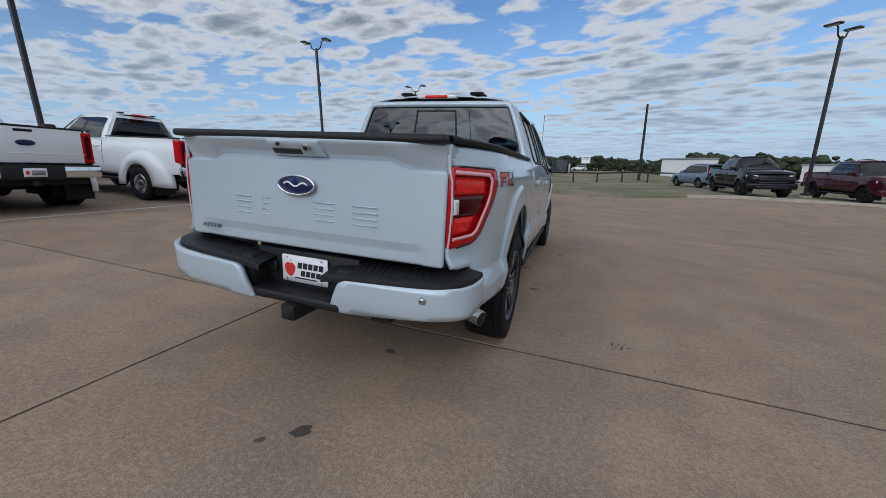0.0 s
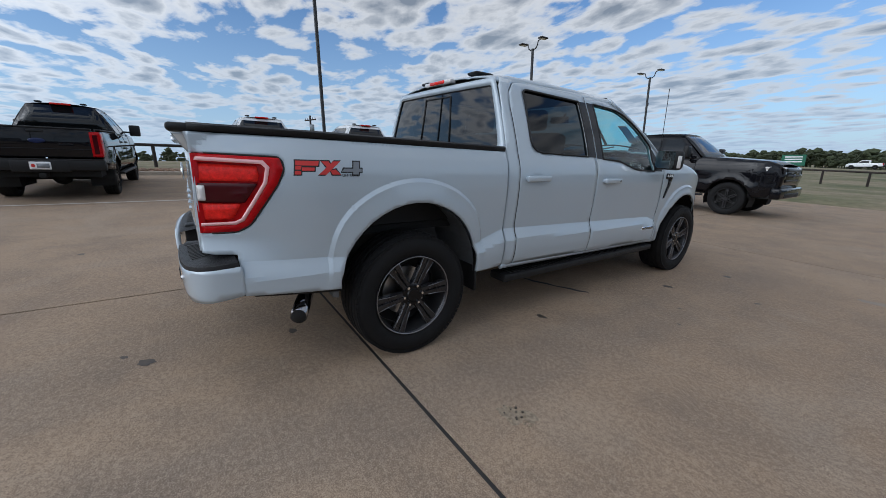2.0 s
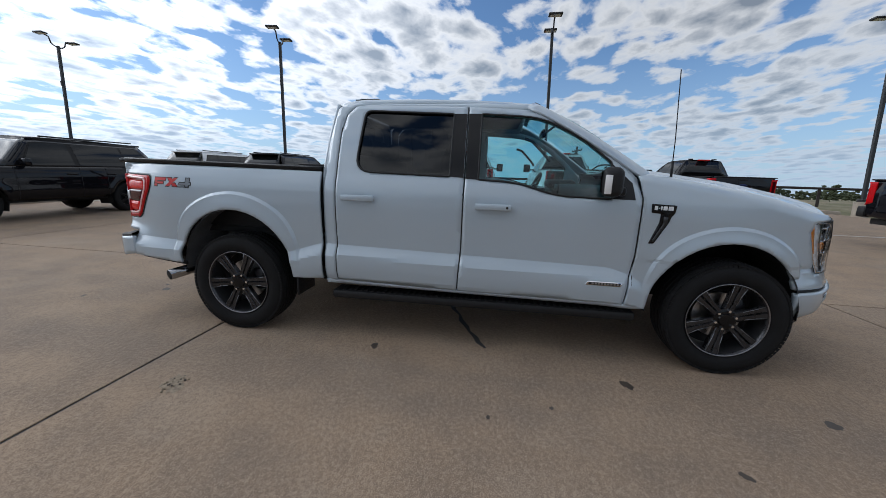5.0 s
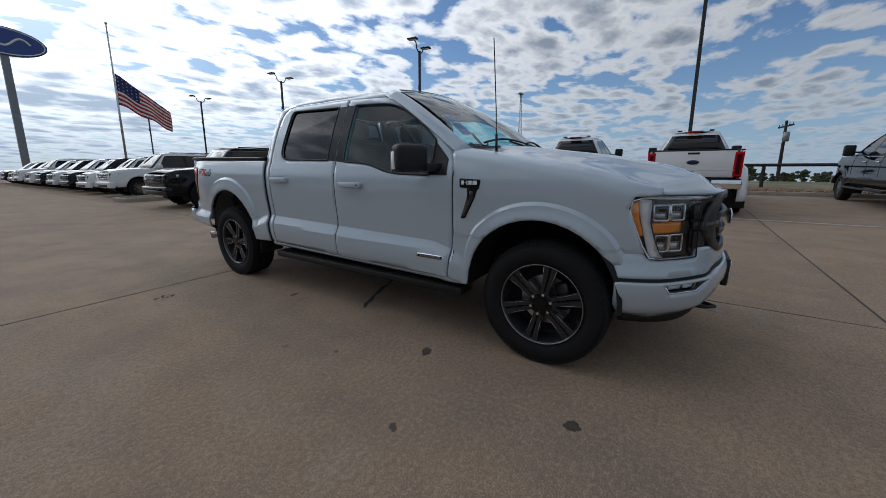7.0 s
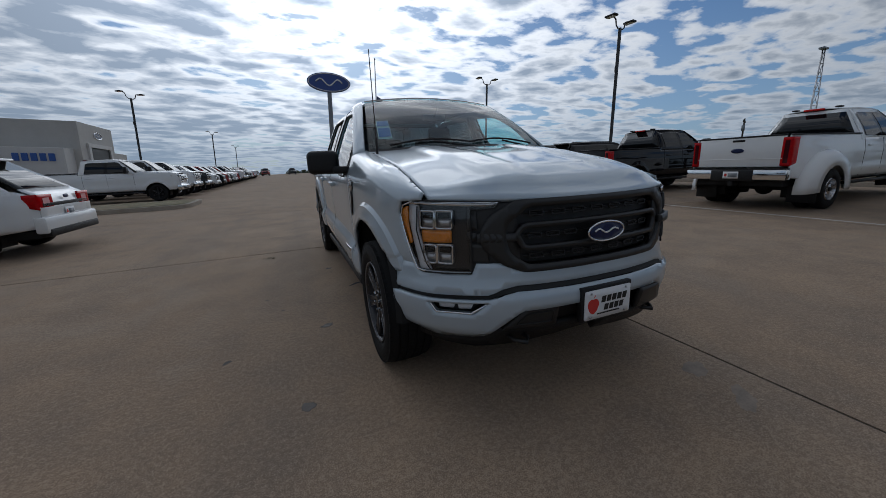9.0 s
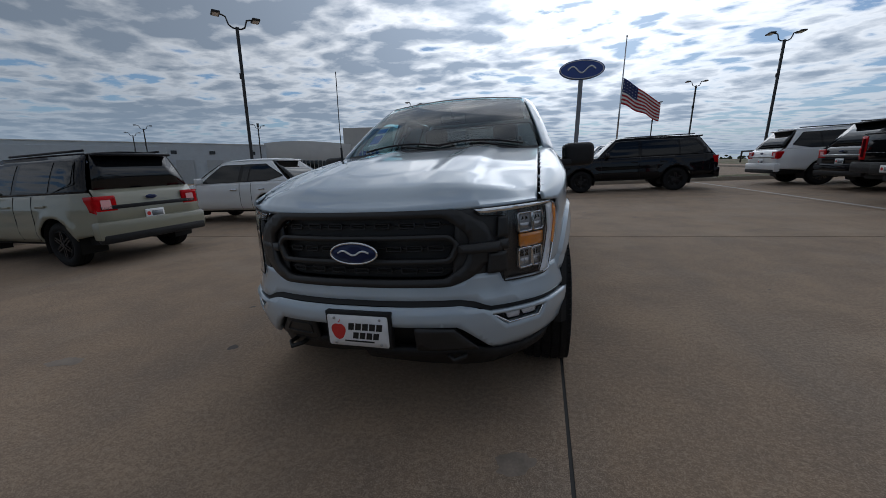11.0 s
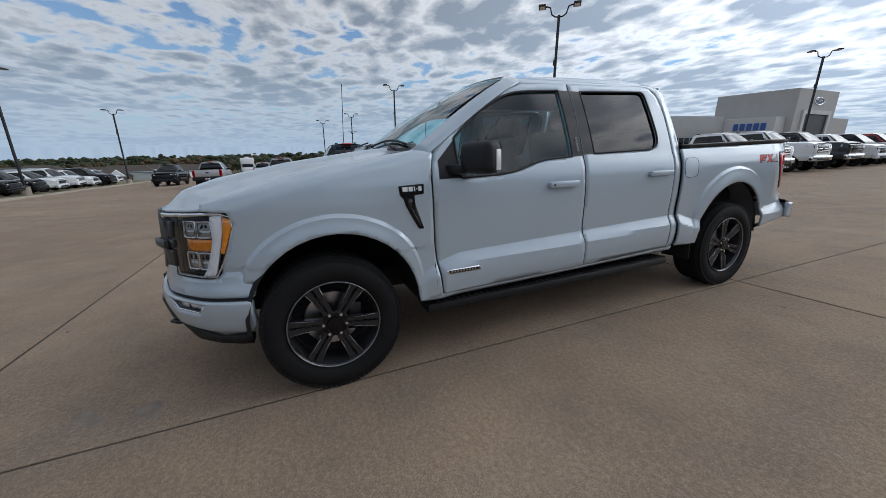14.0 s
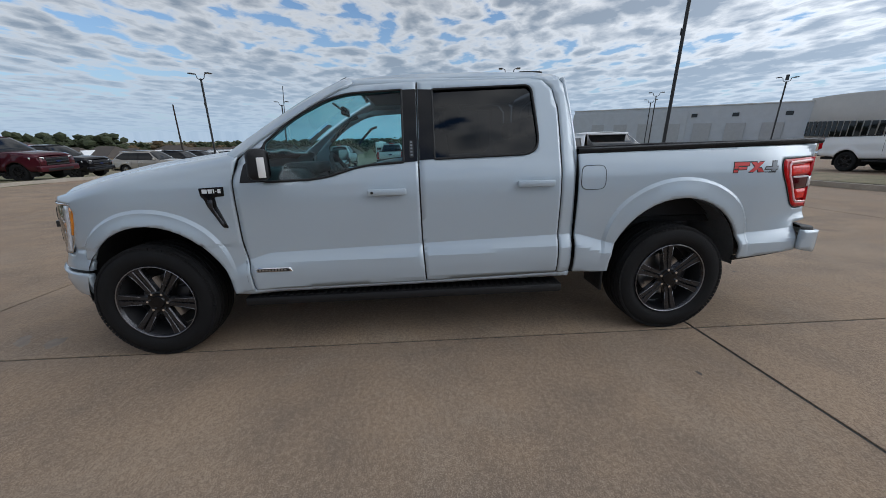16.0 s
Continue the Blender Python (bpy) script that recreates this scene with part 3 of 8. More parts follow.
def hero_wheel(parent, m):
    """Six pairs of dark spokes with machined edges; local +x is outwards."""
    w = part("wheel", tyre_mesh(), RUBBER, parent, "all-terrain tyre on a dark six-spoke alloy rim", angle=35)
    w.matrix_local = m
    tagged(part("tread", tread_mesh(), RUBBER, w, smooth=False), "blocky black tyre tread", kind="stuff")
    part("rim", lathe([(0.118, 0.268), (0.128, 0.264), (0.124, 0.258), (0.105, 0.250)], 64), RIM_DARK, w, angle=40)
    part("barrel", lathe([(0.105, 0.250), (0.02, 0.238), (-0.06, 0.236), (-0.11, 0.262)], 64), RIM_BARREL, w, angle=40)
    part("rim_edge", lathe([(0.1225, 0.2655), (0.1305, 0.2635), (0.1255, 0.2585)], 64), RIM_GREY, w)
    part("brake_disc", lathe([(0.0, 0.0), (0.0, 0.165), (-0.02, 0.165), (-0.02, 0.0)], 40), STEEL, w, angle=30)
    part("caliper", box(-0.05, 0.035, 0.085, 0.175, -0.08, 0.10, 0.015), RIM_DARK, w)
    # black disc closing the barrel, stands in for the shade behind the spokes
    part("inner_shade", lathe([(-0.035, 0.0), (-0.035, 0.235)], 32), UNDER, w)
    for k in range(6):
        turn = Matrix.Rotation(radians(60 * k + 30), 4, "X")
        for s in (-1, 1):
            bm = bmesh.new()
            x_out = (0.100, 0.104, 0.108, 0.116)
            rows = []
            for (half_in, yc, r), xo in zip([(0.0125, 0.0155, 0.055), (0.0130, 0.0170, 0.115), (0.0145, 0.0195, 0.180), (0.0185, 0.0250, 0.256)], x_out):
                rows.append([bm.verts.new((xo - 0.050, s * yc - half_in * 0.8, r)), bm.verts.new((xo - 0.008, s * yc - half_in - 0.003, r)), bm.verts.new((xo, s * yc - half_in + 0.002, r)), bm.verts.new((xo, s * yc + half_in - 0.002, r)), bm.verts.new((xo - 0.008, s * yc + half_in + 0.003, r)), bm.verts.new((xo - 0.050, s * yc + half_in * 0.8, r))])
            for a, b in zip(rows, rows[1:]):
                for i in range(5):
                    bm.faces.new((a[i], a[i + 1], b[i + 1], b[i]))
            bmesh.ops.recalc_face_normals(bm, faces=bm.faces)
            bmesh.ops.transform(bm, matrix=turn, verts=bm.verts)
            part("spoke", bm, RIM_DARK, w, smooth=False)
            e = s * 1.0
            bm = tube([turn @ Vector((xo + 0.0005, s * yc + e * hi, r)) for (hi, yc, r), xo in zip([(0.0120, 0.0170, 0.115), (0.0135, 0.0195, 0.180), (0.0175, 0.0250, 0.248)], x_out[1:])], 0.0022, 5)
            part("spoke_edge", bm, RIM_GREY, w)
    part("hub", lathe([(0.098, 0.078), (0.104, 0.066), (0.104, 0.045), (0.112, 0.040), (0.114, 0.0)], 32), GLOSS_BLACK, w, angle=30)
    for k in range(6):
        a = radians(60 * k)
        bm = bmesh.new()
        add_cyl(bm, (0.085, 0.066 * math.cos(a), 0.066 * math.sin(a)), (0.117, 0.066 * math.cos(a), 0.066 * math.sin(a)), 0.0115, 0.0095, 6)
        part("lug_nut", bm, CHROME, w, smooth=False)
    return w


def hero_glasshouse(t):
    P, G = PAINT_GREY, BLACK_PLASTIC
    win_r = rounded([(-0.83, 1.335), (-0.115, 1.318), (-0.115, 1.772), (-0.80, 1.792)], [0.12, 0.015, 0.015, 0.05])
    win_f = rounded([(0.09, 1.303), (0.36, 1.290), (0.63, 1.212), (1.00, 1.203), (1.00, 1.445), (0.80, 1.610), (0.58, 1.722), (0.45, 1.755), (0.09, 1.774)], [0.01, 0.1, 0.1, 0.02, 0.02, 0.1, 0.12, 0.08, 0.01])
    rear_door = [(-0.97, 0.492), (-0.97, 1.62), (-0.945, 1.76), (-0.885, 1.825), (-0.80, 1.838), (-0.018, 1.828), (-0.012, 1.30), (-0.018, 0.80), (-0.036, 0.472)]
    front_door = [(-0.008, 1.828), (0.44, 1.806), (0.62, 1.762), (0.82, 1.655), (1.03, 1.48), (1.165, 1.345), (1.192, 1.21), (1.19, 0.81), (1.15, 0.466), (-0.026, 0.471), (-0.008, 0.80), (-0.002, 1.30)]

    def door(u, v):
        a, b = side(u, v), upper(u, v)
        k = smooth(1.20, 1.34, v)
        return a.lerp(b, k)

    for flip in (False, True):
        fn = mirrored(door) if flip else door
        for name, out, hole in (("rear_door", rear_door[::-1], win_r), ("front_door", front_door[::-1], win_f)):
            d = part(name, panel(out, fn, [hole], 0.03, flip, crease_rows(-0.98, 1.2)), P, t, solid=0.03, angle=12)
            ins = -0.012 if not flip else 0.012
            gfn = shift(fn, ins)
            dark = TINT_DARK if name == "rear_door" else TINT_CLEAR
            pane = part("window", panel(hole, gfn, (), 0.08, flip), dark, d, "dark tinted glass" if name == "rear_door" else "clear greenish glass")
            pane.visible_shadow = False
            # the rubber seal round the opening
            loop = resample(hole, 0.04)
            part("window_seal", tube([shift(fn, 0.002 if not flip else -0.002)(u, v) for u, v in loop], 0.008, 6, True), SEAL_GAP, d)
            sgn = -1 if flip else 1
            # grip handle on a paddle with a hollow behind it
            y0 = -0.92 if name == "rear_door" else 0.08
            zc = 1.143 if name == "rear_door" else 1.117
            part("handle_hollow", panel(rounded([(y0 + 0.07, zc - 0.05), (y0 + 0.19, zc - 0.05), (y0 + 0.19, zc + 0.042), (y0 + 0.07, zc + 0.042)], 0.04), shift(fn, 0.0025 * sgn), (), 0.04, flip), PAINT_GREY, d)
            bm = bmesh.new()
            xs = side_x(y0 + 0.13, zc)
            add_box(bm, xs + 0.012, xs + 0.040, y0, y0 + 0.255, zc - 0.023, zc + 0.020, 0.010, 2)
            add_box(bm, xs - 0.01, xs + 0.02, y0 + 0.005, y0 + 0.05, zc - 0.016, zc + 0.014, 0.005, 1)
            add_box(bm, xs - 0.01, xs + 0.02, y0 + 0.205, y0 + 0.25, zc - 0.016, zc + 0.014, 0.005, 1)
            if flip:
                bmesh.ops.scale(bm, vec=(-1, 1, 1), verts=bm.verts)
                bmesh.ops.reverse_faces(bm, faces=bm.faces)
            h = part("handle", bm, PAINT_GREY, d, angle=40)
            if name == "front_door":
                bm = bmesh.new()
                add_cyl(bm, (sgn * (xs + 0.036), y0 + 0.225, zc - 0.002), (sgn * (xs + 0.0415), y0 + 0.225, zc - 0.002), 0.009, seg=14)
                part("lock", bm, LETTER_BLACK, h)
        # dark tubes nearly flush with the doors draw the shade in their gaps
        for yy, z0, z1 in ((-0.014, 0.50, 1.82), (-0.975, 0.50, 1.66), (1.197, 0.50, 1.32)):
            part("door_seal", tube([shift(fn, -0.004 * (-1 if flip else 1))(yy if yy > 0.5 or yy < -0.5 or z > 0.8 else yy - 0.016 * (0.8 - z) / 0.33, z) for z in np.linspace(z0, z1, 24)], 0.0042, 6), SEAL_GAP, t)
        # black trim over the pillar between the doors and ahead of the front pane
        part("pillar_trim", panel([(-0.112, 1.318), (-0.015, 1.312), (-0.019, 1.775), (-0.112, 1.772)], shift(fn, 0.005 * (-1 if flip else 1)), (), 0.02, flip), GLOSS_BLACK, t)
        part("pillar_trim", panel([(-0.001, 1.306), (0.088, 1.302), (0.088, 1.774), (-0.006, 1.776)], shift(fn, 0.005 * (-1 if flip else 1)), (), 0.02, flip), GLOSS_BLACK, t)
        part("mirror_sail", panel([(1.0, 1.203), (1.15, 1.20), (1.135, 1.31), (1.0, 1.44)], shift(fn, 0.003 * (-1 if flip else 1)), (), 0.06, flip), BLACK_PLASTIC, t)
        if flip:
            kp = part("keypad", panel(rounded([(0.022, 1.33), (0.05, 1.33), (0.05, 1.44), (0.022, 1.44)], 0.008), shift(fn, -0.007), (), 0.05, flip), LETTER_BLACK, t, "small keypad with five grey keys")
            for i in range(5):
                part("key", panel([(0.029, 1.343 + i * 0.02), (0.043, 1.343 + i * 0.02), (0.043, 1.355 + i * 0.02), (0.029, 1.355 + i * 0.02)], shift(fn, -0.009), (), 0.05, flip), LETTER_GREY, kp)
    # cab corners behind the rear door, sills, roof rails and front pillars
    cab_rear = [(-1.075, 0.487), (-0.98, 0.487), (-0.98, 1.62), (-0.955, 1.765), (-0.893, 1.833), (-0.80, 1.846), (0.445, 1.814), (0.45, 1.862), (-0.80, 1.888), (-0.97, 1.872), (-1.03, 1.80), (-1.062, 1.55), (-1.075, 1.30)]

    def cab(u, v):
        p = side(u, v).lerp(upper(u, v), smooth(1.20, 1.34, v))
        p.x -= 1.1 * max(v - 1.815, 0) ** 1.25 * 1.6
        if u < -1.0:
            p.x -= 0.9 * (-1.0 - u) ** 1.5
        return p

    both("cab_side", cab_rear, cab, P, t, step=0.03, solid=0.02, rows=crease_rows(-1.08, -0.97), angle=14)
    sill = [(-1.075, 0.455), (1.29, 0.435), (1.28, 0.52), (1.16, 0.468), (-0.03, 0.468), (-0.97, 0.488), (-1.075, 0.488)]
    both("sill", sill, lambda u, v: Vector((side_x(u, v) - 0.004, u, v)), P, t, step=0.04, solid=0.02)

    def pillar(u, v):
        """Front pillar: u from 0 (outer edge) to 1 (windscreen edge), v along it from the roof down."""
        y = 0.43 + 0.80 * v
        z = 1.853 - 0.052 * v - 0.43 * v**1.18
        zo = 1.812 - 0.032 * v - 0.455 * v**1.18
        o = upper(y - 0.02, zo)
        return Vector((o.x + (-0.075) * u + 0.005 * math.sin(u * math.pi), o.y + 0.045 * u, zo + (z - zo) * u + 0.005 * math.sin(u * math.pi)))

    both("front_pillar", [(0, 0), (1, 0), (1, 1.0), (0, 1.0)], pillar, P, t, step=0.125, solid=0.02)

    def roof(u, v):
        """u across (-1 to 1), v along y."""
        half = 0.672 + 0.012 * smooth(0.5, -0.2, v)
        z = np.interp(v, [-1.06, -1.0, -0.85, -0.4, 0.0, 0.3, 0.5], [1.845, 1.868, 1.885, 1.89, 1.885, 1.872, 1.850])
        crown = 0.048 * (1 - abs(u) ** 2.4)
        rib = 0.006 * (smooth(0.50, 0.54, abs(u)) - smooth(0.58, 0.62, abs(u)))
        return Vector((u * half, v, float(z) + crown - rib - 0.034 * smooth(0.94, 1.0, abs(u))))

    part("roof", panel([(-1, -1.04), (1, -1.04), (1, 0.47), (-1, 0.47)], roof, (), 0.045), P, t, solid=0.012)

    def screen(u, v):
        half = 0.645 + 0.165 * v
        y = 0.47 + 0.80 * v + 0.12 * v * (1 - u * u)
        z = 1.872 - 0.512 * v + 0.045 * (1 - u * u) * (1 - 0.6 * v) + 0.045 * math.sin(v * math.pi)
        return Vector((u * half, y, z))

    ws = part("windshield", panel([(-1, 0.0), (1, 0.0), (1, 1.0), (-1, 1.0)], screen, (), 0.09), TINT_CLEAR, t, "large clear windshield")
    ws.visible_shadow = False
    part("windshield_band", panel([(-1, 0.0), (1, 0.0), (1, 0.05), (-1, 0.05)], lambda u, v: screen(u, v) + Vector((0, 0.003, 0.004)), (), 0.05), LETTER_BLACK, t)
    part("cowl", panel([(-1, 0.955), (1, 0.955), (1, 1.07), (-1, 1.07)], lambda u, v: screen(u, v) + Vector((0, 0.02, 0.006)), (), 0.06), BLACK_PLASTIC, t)
    for s in (-1, 1):
        u0, u1 = (-0.06, 0.80) if s > 0 else (-0.86, -0.02)
        w = part("wiper", tube([screen(u0 + (u1 - u0) * i / 10, 0.93 - 0.05 * math.sin(i / 10 * 3.1)) + Vector((0, 0.010, 0.012)) for i in range(11)], 0.008, 6), BLACK_PLASTIC, t)
        part("wiper_arm", tube([screen(u0 + 0.02 if s > 0 else u0 + 0.05, 0.985) + Vector((0, 0.012, 0.010)), screen((u0 + u1) / 2, 0.92) + Vector((0, 0.012, 0.020))], 0.008, 6), BLACK_PLASTIC, w)
    # back of the cab with its three-part window
    def back(u, v):
        half = cab_x(max(v, 1.3)) - 0.018 if v > 1.3 else 0.92
        return Vector((u * half, -1.075 + 0.07 * max(v - 1.30, 0) + 0.02 * (1 - u * u) * -1, v))

    bw = rounded([(-0.93, 1.36), (0.93, 1.36), (0.945, 1.795), (-0.945, 1.795)], 0.03)
    cb = part("cab_back", panel([(-1, 0.55), (1, 0.55), (1, 1.845), (-1, 1.845)], back, [bw], 0.07, True), P, t, solid=0.02)
    pane = part("rear_window", panel(bw, lambda u, v: back(u, v) + Vector((0, -0.004, 0)), (), 0.1, True), TINT_REAR, t, "dark three-part rear window with a sliding pane")
    pane.visible_shadow = False
    for u in (-0.26, 0.26):
        part("slider_frame", tube([back(u, 1.37) + Vector((0, -0.006, 0)), back(u, 1.76) + Vector((0, -0.006, 0))], 0.008, 6), SEAL_GAP, pane)
    part("slider_frame", tube([back(-0.26 + 0.052 * i, 1.76) + Vector((0, -0.006, 0)) for i in range(11)], 0.007, 6), SEAL_GAP, pane)
    part("window_seal", tube([back(u, v) + Vector((0, -0.005, 0)) for u, v in resample(bw, 0.08)], 0.009, 6, True), SEAL_GAP, pane)
    lamp = part("cargo_lamp", box(-0.20, 0.20, -1.085, -1.02, 1.868, 1.902, 0.010), LAMP_WHITE, t, "high stop lamp, clear at both ends and red in the middle")
    part("stop_lens", box(-0.115, 0.115, -1.089, -1.05, 1.871, 1.899, 0.008), LAMP_BRIGHTRED, lamp)
    for x in (-0.36, 0.36):
        bm = bmesh.new()
        add_box(bm, x - 0.065, x + 0.065, -0.99, -0.80, 1.915, 1.945, 0.022, 3)
        part("roof_marker", bm, BLACK_PLASTIC, t)
    # sticker inside the right of the windshield
    st = part("window_sticker", panel([(0.75, 0.52), (0.89, 0.52), (0.89, 0.80), (0.75, 0.80)], lambda u, v: screen(u, v) + Vector((0, -0.012, -0.012)), (), 0.1), WHITE_PAINT, t, "white and blue price sticker")
    part("sticker_band", panel([(0.757, 0.535), (0.883, 0.535), (0.883, 0.62), (0.757, 0.62)], lambda u, v: screen(u, v) + Vector((0, -0.008, -0.008)), (), 0.1), STICKER_BLUE, st)
    part("sticker_band", panel([(0.757, 0.65), (0.883, 0.65), (0.883, 0.78), (0.757, 0.78)], lambda u, v: screen(u, v) + Vector((0, -0.008, -0.008)), (), 0.1), STICKER_BLUE, st)
    # antenna
    an = part("antenna", tube([(0.785, 1.43, 1.34), (0.784, 1.42, 1.62), (0.78, 1.39, 2.06)], 0.0035, 6), BLACK_PLASTIC, t, "thin whip antenna")
    part("antenna_base", tube([(0.785, 1.43, 1.33), (0.7845, 1.426, 1.47)], 0.009, 8), BLACK_PLASTIC, an)


def hero_cabin(t):
    part("cabin_floor", box(-0.88, 0.88, -1.02, 1.2, 0.55, 0.62), INTERIOR, t)
    part("door_lining", box(-0.90, -0.885, -0.98, 1.12, 0.6, 1.20), INTERIOR, t)
    part("door_lining", box(0.885, 0.90, -0.98, 1.12, 0.6, 1.20), INTERIOR, t)
    part("headlining", box(-0.62, 0.62, -0.98, 0.42, 1.83, 1.855, 0.01), HEADLINER, t)
    bm = bmesh.new()
    add_box(bm, -0.84, 0.84, 0.78, 1.28, 0.95, 1.27, 0.07, 3)
    add_box(bm, -0.62, -0.18, 0.74, 1.0, 1.22, 1.31, 0.04, 3)
    part("dashboard", bm, INTERIOR, t, angle=40)
    part("centre_screen", box(-0.17, 0.14, 0.765, 0.785, 1.08, 1.27, 0.008), GLOSS_BLACK, t)
    part("centre_console", box(-0.16, 0.16, -0.1, 0.8, 0.6, 0.93, 0.03), INTERIOR, t)
    for x in (-0.42, 0.42):
        s = part("front_seat", box(x - 0.26, x + 0.26, -0.10, 0.42, 0.62, 0.92, 0.06, 3), SEAT_CLOTH, t, angle=40)
        part("seat_back", box(x - 0.25, x + 0.25, -0.30, -0.14, 0.85, 1.50, 0.06, 3, Matrix.Translation((0, -0.1, 0)) @ Matrix.Rotation(radians(-7), 4, "X")), SEAT_CLOTH, s, angle=40)
        part("headrest", box(x - 0.14, x + 0.14, -0.33, -0.22, 1.53, 1.71, 0.045, 3), SEAT_CLOTH, s, angle=40)
    s = part("rear_bench", box(-0.72, 0.72, -0.82, -0.40, 0.62, 0.95, 0.06, 3), SEAT_CLOTH, t, angle=40)
    part("bench_back", box(-0.72, 0.72, -0.98, -0.84, 0.90, 1.46, 0.05, 3), SEAT_CLOTH, s, angle=40)
    for x in (-0.46, 0.0, 0.46):
        part("headrest", box(x - 0.13, x + 0.13, -0.99, -0.89, 1.47, 1.62, 0.04, 3), SEAT_CLOTH, s, angle=40)
    c, r = Vector((-0.40, 0.60, 1.20)), 0.18
    tilt = Matrix.Rotation(radians(-25), 4, "X")
    w = part("steering_wheel", tube([c + tilt @ Vector((r * math.cos(a), 0, r * math.sin(a))) for a in [i * math.tau / 28 for i in range(28)]], 0.015, 8, True), INTERIOR, t)
    bm = bmesh.new()
    add_box(bm, -0.165, 0.165, -0.012, 0.012, -0.025, 0.025, 0.008, 2)
    add_box(bm, -0.07, 0.07, -0.02, 0.03, -0.08, 0.06, 0.02, 2)
    bmesh.ops.transform(bm, matrix=Matrix.Translation(c) @ tilt, verts=bm.verts)
    part("spokes", bm, INTERIOR, w)
    m = part("inside_mirror", box(-0.12, 0.12, 0.60, 0.635, 1.68, 1.75, 0.012, 2), GLOSS_BLACK, t)
    part("stem", tube([(0, 0.63, 1.72), (0, 0.72, 1.79)], 0.010, 6), INTERIOR, m)
    for x in (-0.62, 0.62):
        part("grab_handle", tube([(x, 0.62, 1.45), (x * 0.98, 0.58, 1.50), (x * 0.96, 0.48, 1.60), (x * 0.96, 0.42, 1.62)], 0.013, 6), INTERIOR, t)


def hero_front(t):
    P = PAINT_GREY

    def nose(s, z, out=0.0):
        rake = np.interp(z, [0.38, 0.45, 0.56, 0.66, 0.70, 0.78, 1.0, 1.12], [-0.07, -0.01, 0.018, 0.018, 0.0, -0.012, -0.02, -0.035])
        x, y = along(NOSE, s, out + float(rake))
        return Vector((x, y, z))

    def at(out):
        return lambda s, z: nose(s, z, out)

    def lamp_at(out):
        return at(out + 0.016)

    # fenders
    arch = arch_points(1.847, -2, 187)
    low_f = [(2.282, 0.690), (2.287, 0.455)]
    outline = [(1.305, 0.437)] + [(1.162, 0.466), (1.202, 0.81), (1.204, 1.21), (1.178, 1.345), (1.15, 1.565), (1.6, 1.49), (2.0, 1.41), (2.25, 1.345), (2.43, 1.29), (2.43, 1.135), (2.36, 1.110), (2.306, 1.094), (2.284, 1.03), (2.328, 0.91), (2.378, 0.79), (2.385, 0.70)] + [p for p in arch if p[1] > 0.44 and not (p[0] > 2.0 and p[1] < 0.69)]
    both("fender", outline[::-1], fender, P, t, step=0.022, solid=0.015, rows=crease_rows(1.15, 2.45), angle=14)
    # hood with its raised middle
    def hood(u, v):
        x = 0.81 * u
        y0 = 1.345 - 0.13 * u * u
        y1 = float(np.interp(abs(x), NOSE[1], NOSE[2])) - 0.032
        y = y0 + (y1 - y0) * v
        side_z = FENDER_TOP(min(y, 2.42)) + 0.014
        mid = np.interp(y, [1.2, 1.5, 2.0, 2.4, 2.6, 2.72, 2.8], [1.415, 1.388, 1.325, 1.250, 1.195, 1.128, 1.08])
        k = smooth(0.0, 1.0, 1 - abs(u) ** 2.2)
        z = side_z * (1 - k) + float(mid) * k
        dome = 0.016 * (smooth(0.66, 0.56, abs(u)) - 0.8 * smooth(0.40, 0.28, abs(u))) * smooth(0.98, 0.75, v)
        lip = smooth(0.90, 1.0, v) ** 1.3
        z = (z + dome) * (1 - lip) + (1.101 + 0.012 * u * u) * lip
        return Vector((x, y, z))

    part("hood", panel([(-0.985, 0.0), (0.985, 0.0), (0.985, 1.0), (-0.985, 1.0)], hood, (), 0.028), P, t, solid=0.02)
    def sym(half):
        """A closed outline from its half with s > 0, top to bottom."""
        return [(-a, b) for a, b in half] + half[::-1]

    # grille: an eight-cornered frame round a dark mesh, with a ring about the emblem
    outer = rounded(sym([(0.47, 1.098), (0.60, 1.030), (0.650, 0.945), (0.640, 0.880), (0.535, 0.790), (0.43, 0.752)]), 0.03)
    inner = rounded(sym([(0.41, 1.064), (0.52, 0.985), (0.525, 0.925), (0.50, 0.845), (0.41, 0.787)]), 0.03)
    g = part("grille", panel(outer, at(0.012), [inner], 0.03, True), GRILLE_GREY, t, "dark grey grille with a ring about the emblem", solid=0.03, angle=30)
    part("mesh", panel(inner, at(-0.045), (), 0.08, True), LETTER_BLACK, g)
    ring = rounded(sym([(0.435, 0.988), (0.487, 0.935), (0.440, 0.857)]), 0.025)
    eye = rounded(sym([(0.428, 0.966), (0.458, 0.938), (0.425, 0.879)]), 0.018)
    part("ring", panel(ring, at(0.010), [eye], 0.02, True), GRILLE_GREY, g, solid=0.035, angle=30)
    for z, places in ((1.028, (-0.36, -0.24, -0.12, 0.0, 0.12, 0.24, 0.36)), (0.923, (-0.37, -0.27, -0.17, 0.17, 0.27, 0.37)), (0.822, (-0.36, -0.24, -0.12, 0.0, 0.12, 0.24, 0.36))):
        for s in places:
            tab = [(s - 0.036, z - 0.011), (s + 0.036, z - 0.011), (s + 0.036, z + 0.011), (s - 0.036, z + 0.011)]
            part("insert", tube([nose(u, v, -0.022) for u, v in resample(rounded(tab, 0.005, 2), 0.04)], 0.0042, 5, True), GRILLE_GREY, g)
        part("rib", tube([nose(-0.50 + 0.05 * i, z, -0.036) for i in range(21)], 0.005, 5), GRILLE_GREY, g)
